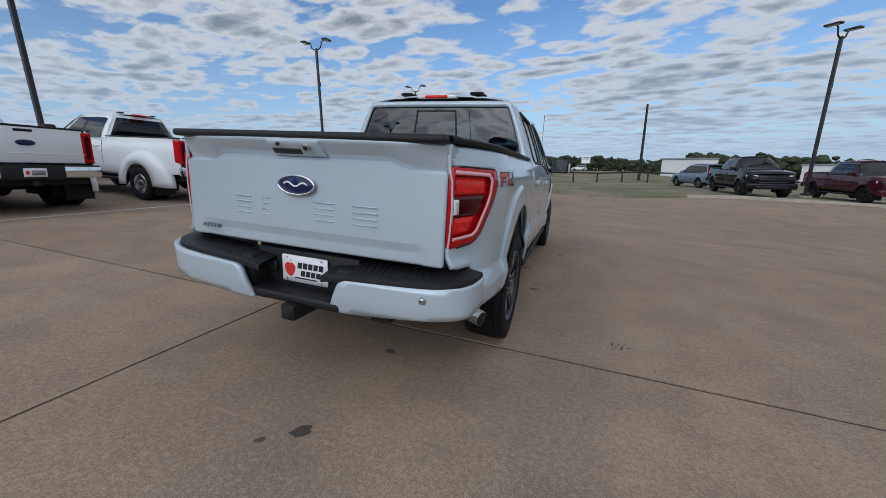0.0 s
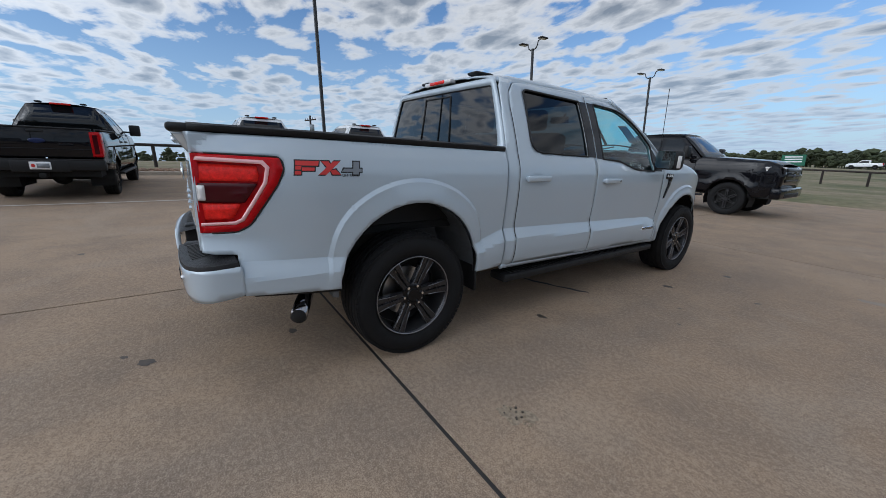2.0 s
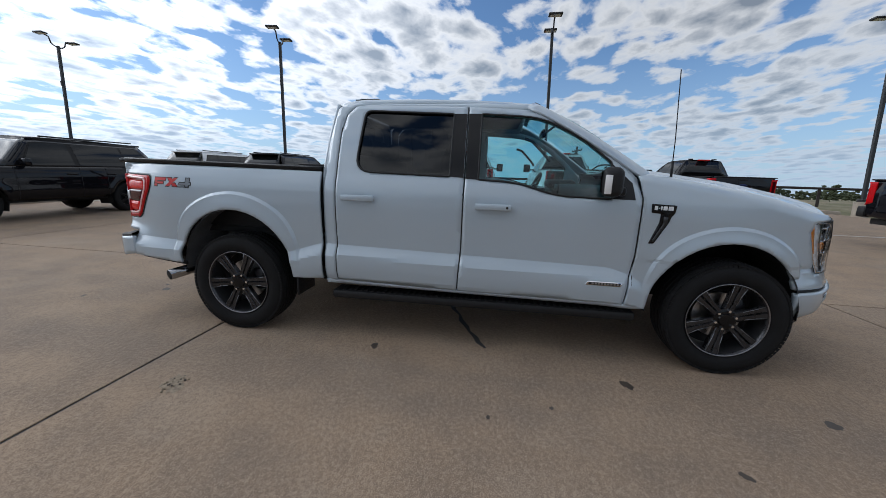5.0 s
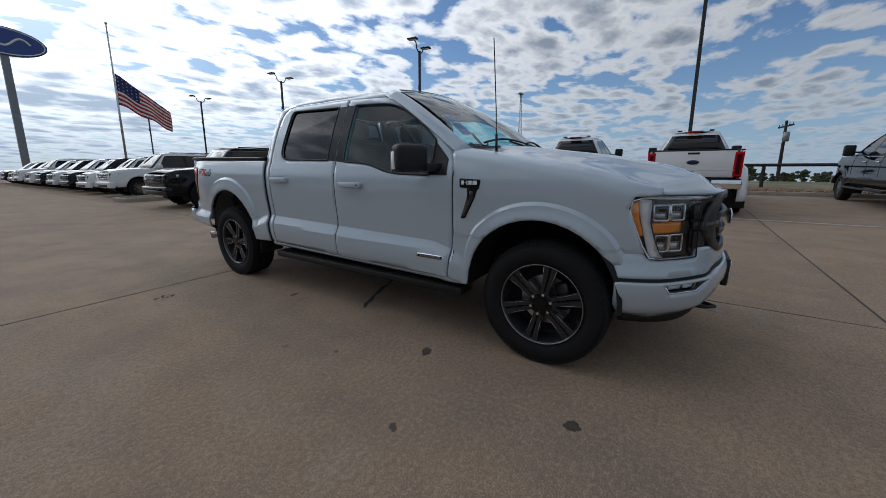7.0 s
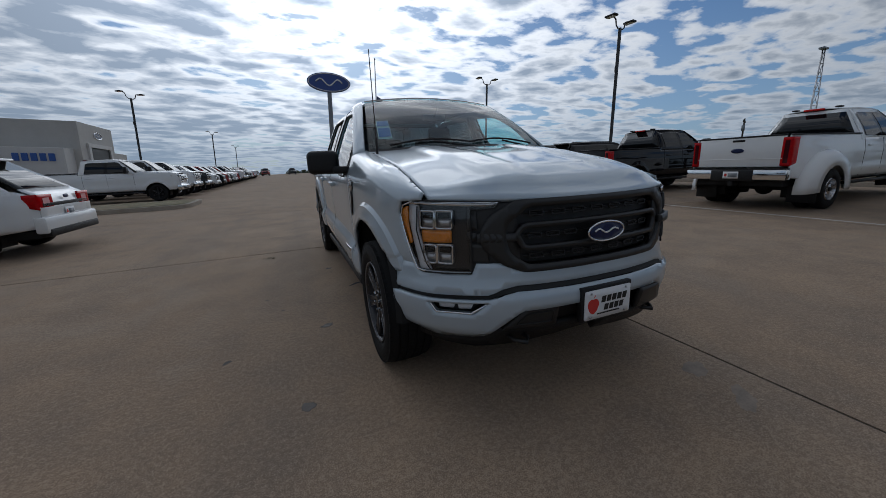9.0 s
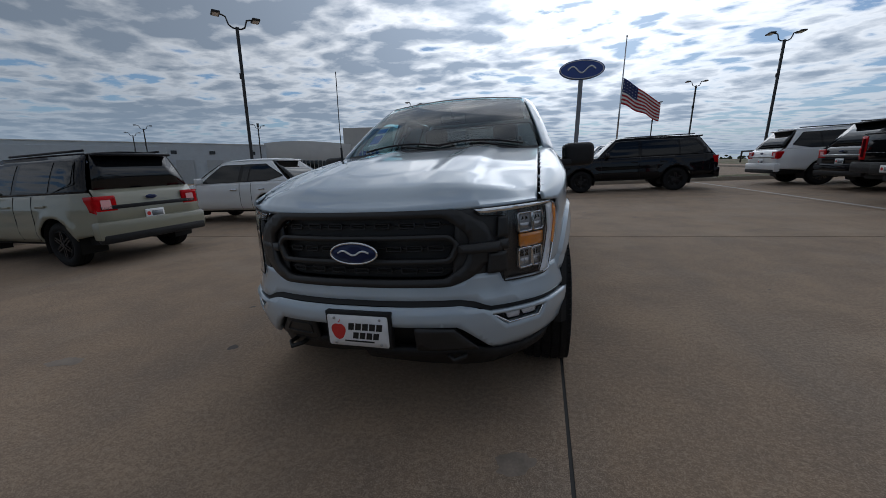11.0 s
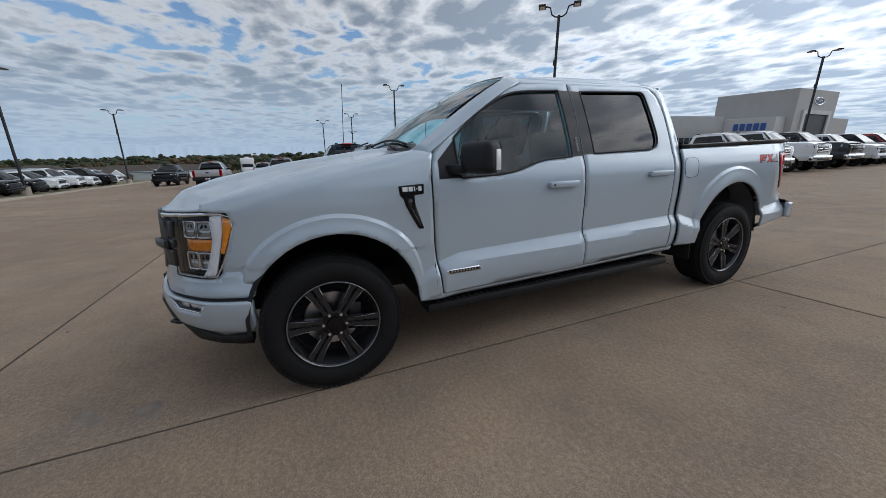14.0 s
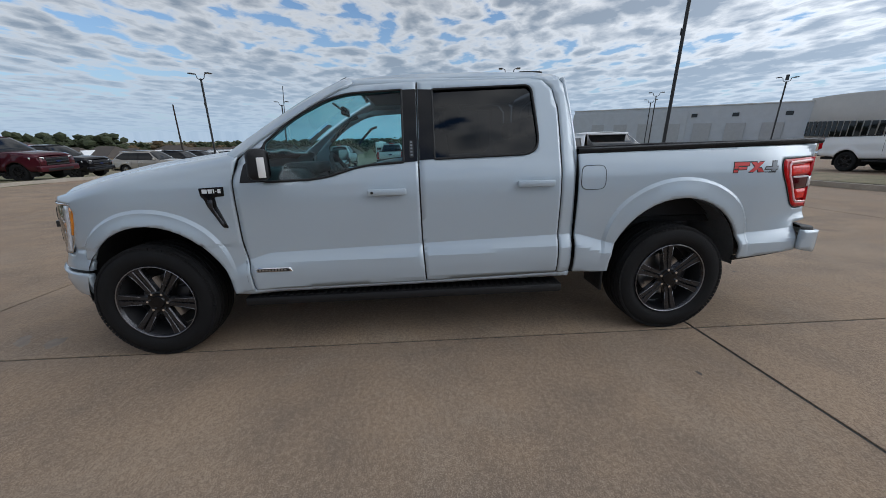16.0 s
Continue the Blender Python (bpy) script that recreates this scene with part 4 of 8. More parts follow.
    for s in (-1, 1):
        part("arm", panel(rounded([(s * 0.47, 0.905), (s * 0.66, 0.900), (s * 0.66, 0.945), (s * 0.47, 0.942)], 0.006), at(0.012), (), 0.03, s > 0), GRILLE_GREY, g, solid=0.03, angle=30)
        part("side_panel", panel([(s * 0.44, 0.756), (s * 0.70, 0.756), (s * 0.715, 1.070), (s * 0.57, 1.086), (s * 0.47, 1.092)], at(-0.016), (), 0.03, s > 0), GRILLE_GREY, g, solid=0.015)
        for za, zb, si, so in ((0.960, 1.048, 0.655, 0.712), (0.905, 0.948, 0.650, 0.712), (0.800, 0.893, 0.600, 0.700)):
            part("side_fin", panel(rounded([(s * si, za), (s * so, za), (s * so, zb), (s * (si + 0.012), zb)], 0.006), at(0.002), (), 0.03, s > 0), GRILLE_GREY, g, solid=0.02, angle=30)
    emblem(t, Matrix.Translation((0, 2.797, 0.918)) @ Matrix.Rotation(radians(180), 4, "Z") @ Matrix.Rotation(radians(90), 4, "X"), 0.122, 0.052)
    fog = [(0.602, 0.618), (0.905, 0.604), (0.868, 0.546), (0.675, 0.550)]
    for s in (-1, 1):
        flip = s > 0

        def lam(pts, out, step=0.03, r=0.0):
            q = [(s * a, b) for a, b in pts]
            return panel(rounded(q, r) if r else q, lamp_at(out), (), step, flip)

        lamp_out = rounded([(s * 0.685, 0.752), (s * 0.93, 0.745), (s * 0.985, 0.752), (s * 1.050, 0.880), (s * 1.105, 1.020), (s * 1.092, 1.078), (s * 1.02, 1.100), (s * 0.55, 1.092), (s * 0.575, 1.064), (s * 0.690, 1.056)], [0.01, 0.02, 0.03, 0.03, 0.03, 0.02, 0.02, 0.01, 0.01, 0.01])
        hl = part("headlamp", panel(lamp_out, lamp_at(-0.048), (), 0.045, flip), LAMP_INNER, t, "headlamp with square projectors, amber bar and bright C-shaped band", solid=0.01)
        part("lens_cover", panel(lamp_out, lamp_at(-0.001), (), 0.045, flip), LENS, hl).visible_shadow = False
        part("chrome_strip", lam([(0.552, 1.090), (0.582, 1.069), (0.98, 1.080), (1.06, 1.076), (1.045, 1.095)], -0.010, 0.04), CHROME, hl, solid=0.012)
        part("light_band", lam([(0.985, 1.074), (1.052, 1.080), (1.047, 1.0), (1.017, 0.89), (0.987, 0.80), (0.972, 0.757), (0.900, 0.754), (0.925, 0.785), (0.957, 0.86), (0.987, 0.95)], -0.014, 0.025, 0.012), DRL, hl, solid=0.015)
        part("band_edge", tube([lamp_at(-0.006)(s * a, b) for a, b in ((0.985, 1.070), (0.988, 0.95), (0.958, 0.86), (0.926, 0.785), (0.902, 0.758))], 0.0035, 5), LAMP_INNER, hl)
        part("side_marker", lam([(1.056, 1.070), (1.095, 1.055), (1.100, 1.020), (1.038, 0.876), (1.022, 0.884), (1.050, 0.98)], -0.006, 0.025, 0.008), AMBER, hl, "amber side marker", solid=0.01)
        part("turn_lamp", lam([(0.792, 0.893), (0.968, 0.888), (0.972, 0.950), (0.792, 0.955)], -0.028, 0.03, 0.008), AMBER, hl, "amber turn lamp", solid=0.01)
        for s0, s1, z0, z1 in ((0.786, 0.874, 0.964, 1.050), (0.884, 0.972, 0.962, 1.047), (0.784, 0.866, 0.792, 0.884), (0.874, 0.950, 0.790, 0.880)):
            cell = [(s0, z0), (s1, z0), (s1, z1), (s0, z1)]
            pr = part("projector", lam(cell, -0.034, 0.03, 0.010), LAMP_BEZEL, hl, "clear projector in a bright frame", solid=0.012)
            zm = z0 + (z1 - z0) * 0.50
            part("projector_lens", lam([(s0 + 0.010, zm + 0.006), (s1 - 0.010, zm + 0.006), (s1 - 0.010, z1 - 0.010), (s0 + 0.010, z1 - 0.010)], -0.026, 0.03, 0.006), GLOSS_BLACK, pr, solid=0.004)
            part("reflector", lam([(s0 + 0.010, z0 + 0.010), (s1 - 0.010, z0 + 0.010), (s1 - 0.010, zm - 0.004), (s0 + 0.010, zm - 0.004)], -0.026, 0.03, 0.006), STEEL, pr, solid=0.004)
            part("frame", tube([lamp_at(-0.018)(s * a, b) for a, b in resample(rounded(cell, 0.012, 3), 0.03)], 0.0055, 6, True), CHROME, pr)
        part("lamp_gap", tube([nose(u, v, 0.012) for u, v in resample(lamp_out, 0.05)], 0.004, 5, True), SEAL_GAP, hl)
        part("chrome_rim", tube([nose(s * u, v, 0.014) for u, v in ((0.93, 0.750), (0.982, 0.756), (1.02, 0.82), (1.052, 0.888), (1.080, 0.955), (1.102, 1.015), (1.092, 1.070), (1.02, 1.094))], 0.005, 6), CHROME, hl)
        # seam over the bumper, which steps down beside the grille
        seam = [(0.0, 0.683), (0.47, 0.681), (0.535, 0.668), (0.605, 0.640), (0.92, 0.629), (1.146, 0.629)]
        part("bumper_seam", panel([(s * a, b + 0.012) for a, b in seam] + [(s * a, b - 0.016) for a, b in seam[::-1]], at(-0.002), (), 0.05, not flip), SEAL_GAP, t)
        fr = [(s * a, b) for a, b in fog]
        fl = part("fog_lamp", panel(rounded(fr, 0.008), at(-0.022), (), 0.04, flip), LAMP_INNER, t, "fog lamp in a chrome frame", solid=0.01)
        part("fog_rim", tube([nose(s * a, b, 0.016) for a, b in ((0.615, 0.610), (0.690, 0.558), (0.862, 0.553), (0.892, 0.598))], 0.006, 6), CHROME, fl)
        for a0, a1 in ((0.680, 0.760), (0.768, 0.860)):
            part("fog_lens", panel(rounded([(s * a0, 0.602), (s * a1, 0.599), (s * (a1 - 0.006), 0.572), (s * (a0 + 0.012), 0.574)], 0.006), at(-0.008), (), 0.03, flip), DRL, fl, solid=0.01)
        part("lower_grille", panel(rounded([(s * 0.262, 0.574), (s * 0.436, 0.567), (s * 0.545, 0.456), (s * 0.262, 0.464)], 0.008), at(0.006), (), 0.04, flip), GRILLE_GREY, t, solid=0.03)
        part("grille_recess", tube([nose(s * a, b, 0.008) for a, b in resample(rounded([(0.29, 0.550), (0.42, 0.545), (0.475, 0.488), (0.29, 0.490)], 0.012, 3), 0.04)], 0.004, 5, True), LETTER_BLACK, t)
        part("air_dam", panel([(s * a, b) for a, b in ((0.0, 0.466), (0.545, 0.458), (0.63, 0.420), (0.69, 0.408), (0.92, 0.385), (1.10, 0.415), (1.08, 0.345), (0.70, 0.330), (0.0, 0.390))], at(-0.006), (), 0.06, flip), BLACK_PLASTIC, t, solid=0.03)
        part("tow_hook", tube([(s * 0.40, 2.60, 0.40), (s * 0.40, 2.72, 0.405), (s * 0.435, 2.765, 0.405), (s * 0.475, 2.72, 0.405), (s * 0.475, 2.60, 0.40)], 0.012, 8), LETTER_BLACK, t)
    # painted piece below lamps and grille, and the bumper under it
    low = [(0.43, 0.762), (0.535, 0.798), (0.665, 0.800), (0.682, 0.756), (0.985, 0.750), (1.005, 0.775), (1.10, 0.775), (1.165, 0.700), (1.160, 0.640), (0.92, 0.640), (0.608, 0.651), (0.540, 0.678), (0.47, 0.692)]
    part("nose_panel", panel([(-a, b) for a, b in low] + low[::-1], at(0.006), (), 0.03, True), P, t, solid=0.03)
    half = [(0.47, 0.667), (0.532, 0.655), (0.602, 0.628), (0.92, 0.618), (1.150, 0.618), (1.148, 0.48), (1.115, 0.418), (0.92, 0.382), (0.70, 0.402), (0.635, 0.418), (0.470, 0.562), (0.445, 0.574), (0.10, 0.580)]
    fogs = [rounded([(s * a, b) for a, b in fog], 0.008) for s in (-1, 1)]

    def swell(s, z):
        return nose(s, z, 0.010 + 0.016 * smooth(0.665, 0.635, z) - 0.012 * smooth(0.47, 0.39, z))

    part("bumper", panel([(-a, b) for a, b in half] + half[::-1], swell, fogs, 0.026, True), P, t, "painted front bumper", solid=0.04)
    part("bumper_middle", panel([(-0.60, 0.60), (0.60, 0.60), (0.66, 0.41), (-0.66, 0.41)], at(-0.035), (), 0.08, True), BLACK_PLASTIC, t)
    part("plate_holder", box(-0.165, 0.165, 2.80, 2.836, 0.470, 0.650, 0.006), BLACK_PLASTIC, t)
    dealer_plate(t, Matrix.Translation((0, 2.838, 0.558)) @ Matrix.Rotation(radians(180), 4, "Z") @ Matrix.Rotation(radians(90), 4, "X"))


def hero_bed(t):
    P = PAINT_GREY
    arch = arch_points(-1.847, 187, -3)
    bedside = [(-2.945, 1.352), (-2.945, 0.80), (-2.90, 0.790), (-2.805, 0.785), (-2.795, 0.588), (-2.327, 0.548)] + [p for p in arch if p[1] > 0.548 or p[0] > -1.5 and p[1] > 0.49] + [(-1.345, 0.49), (-1.098, 0.49), (-1.098, 1.325)]
    lamp = rounded([(-2.935, 1.262), (-2.585, 1.252), (-2.572, 1.20), (-2.60, 1.13), (-2.735, 0.925), (-2.79, 0.893), (-2.935, 0.885)], [0.005, 0.03, 0.04, 0.04, 0.05, 0.05, 0.005])
    both("bed_side", bedside, side, P, t, holes=[lamp], step=0.022, solid=0.02, rows=crease_rows(-2.95, -1.09), angle=12)
    for flip in (False, True):
        sg = -1 if flip else 1
        fn = mirrored(side) if flip else side
        hl = part("taillight", panel(lamp, shift(fn, -0.018 * sg), (), 0.03, flip), LAMP_RED, t, "red taillight with a pink C-shaped light bar", solid=0.01)
        part("taillight_lens", panel(rounded([(-2.932, 1.258), (-2.59, 1.248), (-2.578, 1.20), (-2.606, 1.13), (-2.738, 0.930), (-2.79, 0.898), (-2.932, 0.89), (-2.932, 0.93), (-2.80, 0.938), (-2.765, 0.955), (-2.66, 1.13), (-2.645, 1.215), (-2.932, 1.222)], 0.012), shift(fn, 0.006 * sg), (), 0.03, flip), LAMP_RED, hl, solid=0.02)
        part("light_bar", panel([(-2.934, 1.228), (-2.672, 1.218), (-2.655, 1.20), (-2.668, 1.135), (-2.772, 0.962), (-2.80, 0.946), (-2.934, 0.938), (-2.934, 0.925), (-2.795, 0.931), (-2.760, 0.950), (-2.652, 1.13), (-2.636, 1.205), (-2.66, 1.235), (-2.934, 1.245)], shift(fn, 0.0085 * sg), (), 0.03, flip), LAMP_PINK, hl, solid=0.006)
        part("upper_reflector", panel([(-2.932, 1.214), (-2.688, 1.206), (-2.682, 1.165), (-2.69, 1.135), (-2.932, 1.135)], shift(fn, -0.008 * sg), (), 0.03, flip), LAMP_BRIGHTRED, hl, solid=0.01)
        part("lower_reflector", panel([(-2.932, 1.03), (-2.765, 1.03), (-2.80, 0.965), (-2.815, 0.955), (-2.932, 0.95)], shift(fn, -0.008 * sg), (), 0.03, flip), LAMP_BRIGHTRED, hl, solid=0.01)
        part("centre_lens", panel([(-2.932, 1.125), (-2.690, 1.127), (-2.75, 1.035), (-2.932, 1.035)], shift(fn, -0.004 * sg), (), 0.03, flip), LAMP_DARKRED, hl, "dark smoked centre band", solid=0.01)
        part("lamp_gap", tube([shift(fn, 0.001 * sg)(u, v) for u, v in resample(lamp, 0.04) if u > -2.93], 0.005, 5), SEAL_GAP, hl)
        # reversing lamp at the inner edge
        part("reverse_lamp", panel(rounded([(-2.935, 1.045), (-2.905, 1.045), (-2.905, 1.115), (-2.935, 1.115)], 0.004), shift(fn, 0.002 * sg), (), 0.03, flip), LAMP_WHITE, hl, "clear reversing lamp", solid=0.01)
        part("inner_strip", box(*sorted((sg * 0.810, sg * 0.836)), -2.942, -2.915, 0.889, 1.258, 0.003), LAMP_RED, hl)
        # decal: a run of slanting red and grey strokes with a dark edge
        def stroke(q, mt):
            q = [(-2.535 + a if not flip else -2.185 - a, 1.172 + 0.066 * b) for a, b in q]
            q = q if not flip else q[::-1]
            c = (sum(p[0] for p in q) / len(q), sum(p[1] for p in q) / len(q))
            big = [(p[0] + math.copysign(0.006, p[0] - c[0]), p[1] + math.copysign(0.006, p[1] - c[1])) for p in q]
            part("decal_edge", panel(big, shift(fn, 0.0012 * sg), (), 0.05, flip), LETTER_BLACK, t)
            part("decal", panel(q, shift(fn, 0.0024 * sg), (), 0.05, flip), mt, t, "red and grey slanting decal")

        stroke([(0.006, 0), (0.034, 0), (0.040, 0.62), (0.012, 0.62)], LETTER_RED)
        stroke([(0.012, 0.66), (0.118, 0.66), (0.124, 1), (0.014, 1)], LETTER_RED)
        stroke([(0.040, 0.28), (0.098, 0.28), (0.102, 0.52), (0.042, 0.52)], LETTER_RED)
        stroke([(0.118, 0), (0.156, 0), (0.232, 1), (0.194, 1)], LETTER_RED)
        stroke([(0.188, 0), (0.230, 0), (0.204, 0.40), (0.176, 0.30)], LETTER_RED)
        stroke([(0.134, 1), (0.172, 1), (0.186, 0.66), (0.162, 0.56)], LETTER_RED)
        stroke([(0.236, 0.22), (0.344, 0.22), (0.346, 0.46), (0.250, 0.46)], LETTER_GREY)
        stroke([(0.296, 0), (0.328, 0), (0.336, 1), (0.304, 1)], LETTER_GREY)
        yl = -2.46 if flip else -2.25
        m = Matrix.Translation((sg * (side_x(yl, 1.168) + 0.003), yl, 1.168)) @ Matrix.Rotation(radians(90 * sg), 4, "Z") @ Matrix.Rotation(radians(90), 4, "X")
        part("lettering", letters("OFF ROAD", 0.020, m, 0.0005), LETTER_BLACK, t, smooth=False)
        # black rail cap
        bm = bmesh.new()
        rows = []
        for i in range(16):
            y = -2.94 + (2.94 - 1.10) * i / 15
            x = side_x(y, 1.34)
            zt = 1.392 - 0.030 * i / 15
            rows.append([bm.verts.new((sg * q, y, z)) for q, z in ((x + 0.004, zt - 0.035), (x + 0.006, zt - 0.008), (x - 0.008, zt), (x - 0.075, zt), (x - 0.088, zt - 0.01), (x - 0.088, zt - 0.05))])
        for a, b in zip(rows, rows[1:]):
            for k in range(5):
                bm.faces.new((a[k], a[k + 1], b[k + 1], b[k]))
        bmesh.ops.recalc_face_normals(bm, faces=bm.faces)
        part("rail_cap", bm, BLACK_PLASTIC, t, solid=0.006, angle=40)
        part("lower_trim", panel([(-2.78, 0.592), (-2.325, 0.552), (-2.32, 0.522), (-2.75, 0.566)], lambda u, v: Vector((sg * (side_x(u, v) - 0.03), u, v)), (), 0.05, flip), BLACK_PLASTIC, t, solid=0.02)
        # mud flap and wheel housing
        part("mud_flap", box(*sorted((sg * 0.70, sg * 0.965)), -1.335, -1.315, 0.33, 0.52, 0.008), BLACK_PLASTIC, t)
    part("fuel_door", panel(rounded([(-1.28, 1.09), (-1.115, 1.09), (-1.115, 1.245), (-1.28, 1.245)], 0.05), shift(mirrored(side), -0.002), (), 0.04, True), P, t, "painted fuel filler door")
    part("fuel_door_gap", tube([shift(mirrored(side), -0.001)(u, v) for u, v in rounded([(-1.283, 1.087), (-1.112, 1.087), (-1.112, 1.248), (-1.283, 1.248)], 0.05)], 0.0022, 4, True), SEAL_GAP, t)

    # tailgate
    def fold(x):
        """Height of the ledge below the overhanging upper band: it dips towards both ends."""
        return 1.268 - 0.032 * smooth(0.50, 0.62, abs(x))

    def gate(x, z):
        f = fold(x)
        up = smooth(f - 0.016, f + 0.004, z)
        lean = 0.026 - (0.038 + 0.040 * smooth(0.80, 0.62, abs(x))) * min(max((z - f) / (1.352 - f), 0), 1) ** 0.85
        dy = up * lean - 0.006 * smooth(1.20, 0.9, z) + 0.014 * smooth(0.90, 0.85, z) * smooth(0.75, 0.66, abs(x))
        return Vector((x, -2.965 + dy + 0.02 * (abs(x) / 0.81) ** 3, z))

    creases = [[(x, fold(x) + d) for x in np.arange(-0.79, 0.795, 0.01)] for d in (-0.024, -0.016, -0.008, 0.0, 0.008, 0.016)]
    tg = part("tailgate", panel(rounded([(-0.806, 0.795), (0.806, 0.795), (0.806, 1.352), (-0.806, 1.352)], 0.012), gate, (), 0.022, False, creases), PAINT_GREY, t, "closed tailgate with stamped bars and an overhanging upper band", solid=0.03, angle=14)
    part("gate_cap", box(-0.81, 0.81, -3.018, -2.86, 1.350, 1.388, 0.014, 2), BLACK_PLASTIC, tg)
    emblem(tg, Matrix.Translation((0.01, -2.982, 1.128)) @ Matrix.Rotation(radians(90), 4, "X"), 0.118, 0.052)
    hd = part("gate_handle", panel(rounded([(-0.14, 1.274), (0.185, 1.274), (0.175, 1.346), (-0.14, 1.346)], 0.008), lambda u, v: gate(u, v) + Vector((0, -0.009, -0.004)), (), 0.02), PAINT_GREY, tg, "tailgate handle with a camera and a lock", solid=0.012, angle=30)
    part("pull", panel(rounded([(-0.125, 1.284), (0.050, 1.284), (0.050, 1.308), (-0.125, 1.308)], 0.004), lambda u, v: gate(u, v) + Vector((0, -0.013, -0.005)), (), 0.03), LETTER_BLACK, hd, solid=0.004)
    out = Vector((0, -0.75, -0.66))
    for name, x, z, r, depth, material in (("lock_ring", 0.095, 1.322, 0.024, 0.022, STEEL), ("lock_core", 0.095, 1.322, 0.011, 0.026, LETTER_BLACK), ("camera_lens", -0.070, 1.334, 0.010, 0.020, LETTER_BLACK)):
        bm = bmesh.new()
        p = gate(x, z)
        add_cyl(bm, p - out * 0.01, p + out * depth, r, r * 0.92, 20)
        part(name, bm, material, hd, angle=40)
    # stamped bars below the emblem
    for x, w in ((-0.42, 0.15), (-0.235, 0.07), (-0.10, 0.14), (0.10, 0.18), (0.33, 0.20)):
        for z in (1.045, 1.015, 0.985, 0.955):
            if (round(x * 100) + round(z * 1000)) % 3:
                part("stamping", box(x, x + w * (0.7 if (round(z * 1000) % 2) else 1.0), -2.9755, -2.960, z, z + 0.006, 0.002, 1), PAINT_GREY, tg)
    bars = bmesh.new()
    for i in range(5):
        add_box(bars, -0.70 + i * 0.026, -0.682 + i * 0.026, -2.972, -2.95, 0.845, 0.865)
    part("dealer_bars", bars, LETTER_GREY, tg, smooth=False)
    # rear bumper: painted ends, black pads and middle
    def bump(s, z, out=0.0):
        x, y = along(REAR, s, out)
        return Vector((x, -y, z))

    for s in (-1, 1):
        fl = s < 0
        cap = rounded([(s * 0.235, 0.515), (s * 0.30, 0.672), (s * 0.34, 0.692), (s * 0.80, 0.712), (s * 1.105, 0.742), (s * 1.112, 0.62), (s * 1.105, 0.592), (s * 0.95, 0.565), (s * 0.32, 0.512)], [0.01, 0.02, 0.02, 0.02, 0.015, 0.02, 0.02, 0.03, 0.02])
        b = part("bumper_end", panel(cap, lambda u, v: bump(u, v, 0.010 - 0.016 * smooth(0.60, 0.51, v)), (), 0.03, fl), PAINT_GREY, t, "painted rear bumper end with a parking sensor", solid=0.03)
        ps = bump(s * 0.745, 0.650, 0.012)
        bm = bmesh.new()
        n = (ps - bump(s * 0.745, 0.655, 0.0)).normalized()
        add_cyl(bm, ps - n * 0.01, ps + n * 0.004, 0.019, 0.017, 18)
        part("sensor", bm, STEEL, b)
        pad = [(s * 0.20, 0), (s * 1.10, 0), (s * 1.06, 1), (s * 0.20, 1)]

        def pad_fn(u, v):
            z = float(np.interp(abs(u), [0.2, 0.34, 0.8, 1.105], [0.664, 0.686, 0.704, 0.734]))
            if v < 0.25:
                return bump(u, z + 0.032 * v / 0.25, 0.008 - 0.004 * (v / 0.25) ** 3)
            k = (v - 0.25) / 0.75
            return bump(u, z + 0.032 + 0.030 * k, 0.004 - 0.17 * k)

        pb = part("bumper_pad", panel(pad, pad_fn, (), 0.0625, not fl), BLACK_PLASTIC, t, "ribbed black step pad", angle=35)
        for k in range(11):
            u = s * (0.40 + 0.035 * k)
            part("rib", tube([pad_fn(u, 0.42), pad_fn(u, 0.95)], 0.005, 5), BLACK_PLASTIC, pb)
    mid = bmesh.new()
    add_box(mid, -0.34, 0.34, -2.925, -2.80, 0.50, 0.765, 0.012)
    add_box(mid, -0.36, -0.27, -3.030, -2.80, 0.52, 0.735, 0.02)
    add_box(mid, 0.27, 0.36, -3.030, -2.80, 0.52, 0.735, 0.02)
    part("bumper_middle", mid, BLACK_PLASTIC, t, angle=40)
    part("bumper_step", box(-0.30, 0.30, -3.055, -2.90, 0.510, 0.560, 0.015), BLACK_PLASTIC, t)
    part("plug_cover", box(-0.262, -0.195, -2.945, -2.92, 0.63, 0.69, 0.006), LETTER_BLACK, t)
    bm = bmesh.new()
    add_cyl(bm, (0.225, -2.92, 0.65), (0.225, -2.935, 0.65), 0.016, seg=14)
    part("lock_cap", bm, STEEL, t)
    dealer_plate(t, Matrix.Translation((0.0, -2.934, 0.663)) @ Matrix.Rotation(radians(90), 4, "X"))
    h = part("hitch_receiver", box(-0.042, 0.042, -3.08, -2.5, 0.425, 0.51, 0.006), BLACK_PLASTIC, t, angle=40)
    part("receiver_mouth", box(-0.028, 0.028, -3.083, -3.0, 0.438, 0.497), UNDER, h)
    part("hitch_bar", box(-0.6, 0.6, -2.86, -2.78, 0.46, 0.53, 0.01), BLACK_PLASTIC, t)
    # bed inside
    part("bed_floor", box(-0.74, 0.74, -2.92, -1.10, 0.84, 0.87), BLACK_PLASTIC, t, smooth=False)
    for x in (-0.735, 0.735):
        part("bed_lining", box(x - 0.012, x + 0.012, -2.91, -1.10, 0.84, 1.36), BLACK_PLASTIC, t, smooth=False)
    part("bulkhead", box(-0.80, 0.80, -1.13, -1.10, 0.84, 1.34), BLACK_PLASTIC, t, smooth=False)
    # exhaust
    ex = part("exhaust_pipe", tube([(0.48, -1.85, 0.52), (0.49, -2.20, 0.49), (0.54, -2.37, 0.455), (0.70, -2.452, 0.431)], 0.040, 16), UNDER, t)
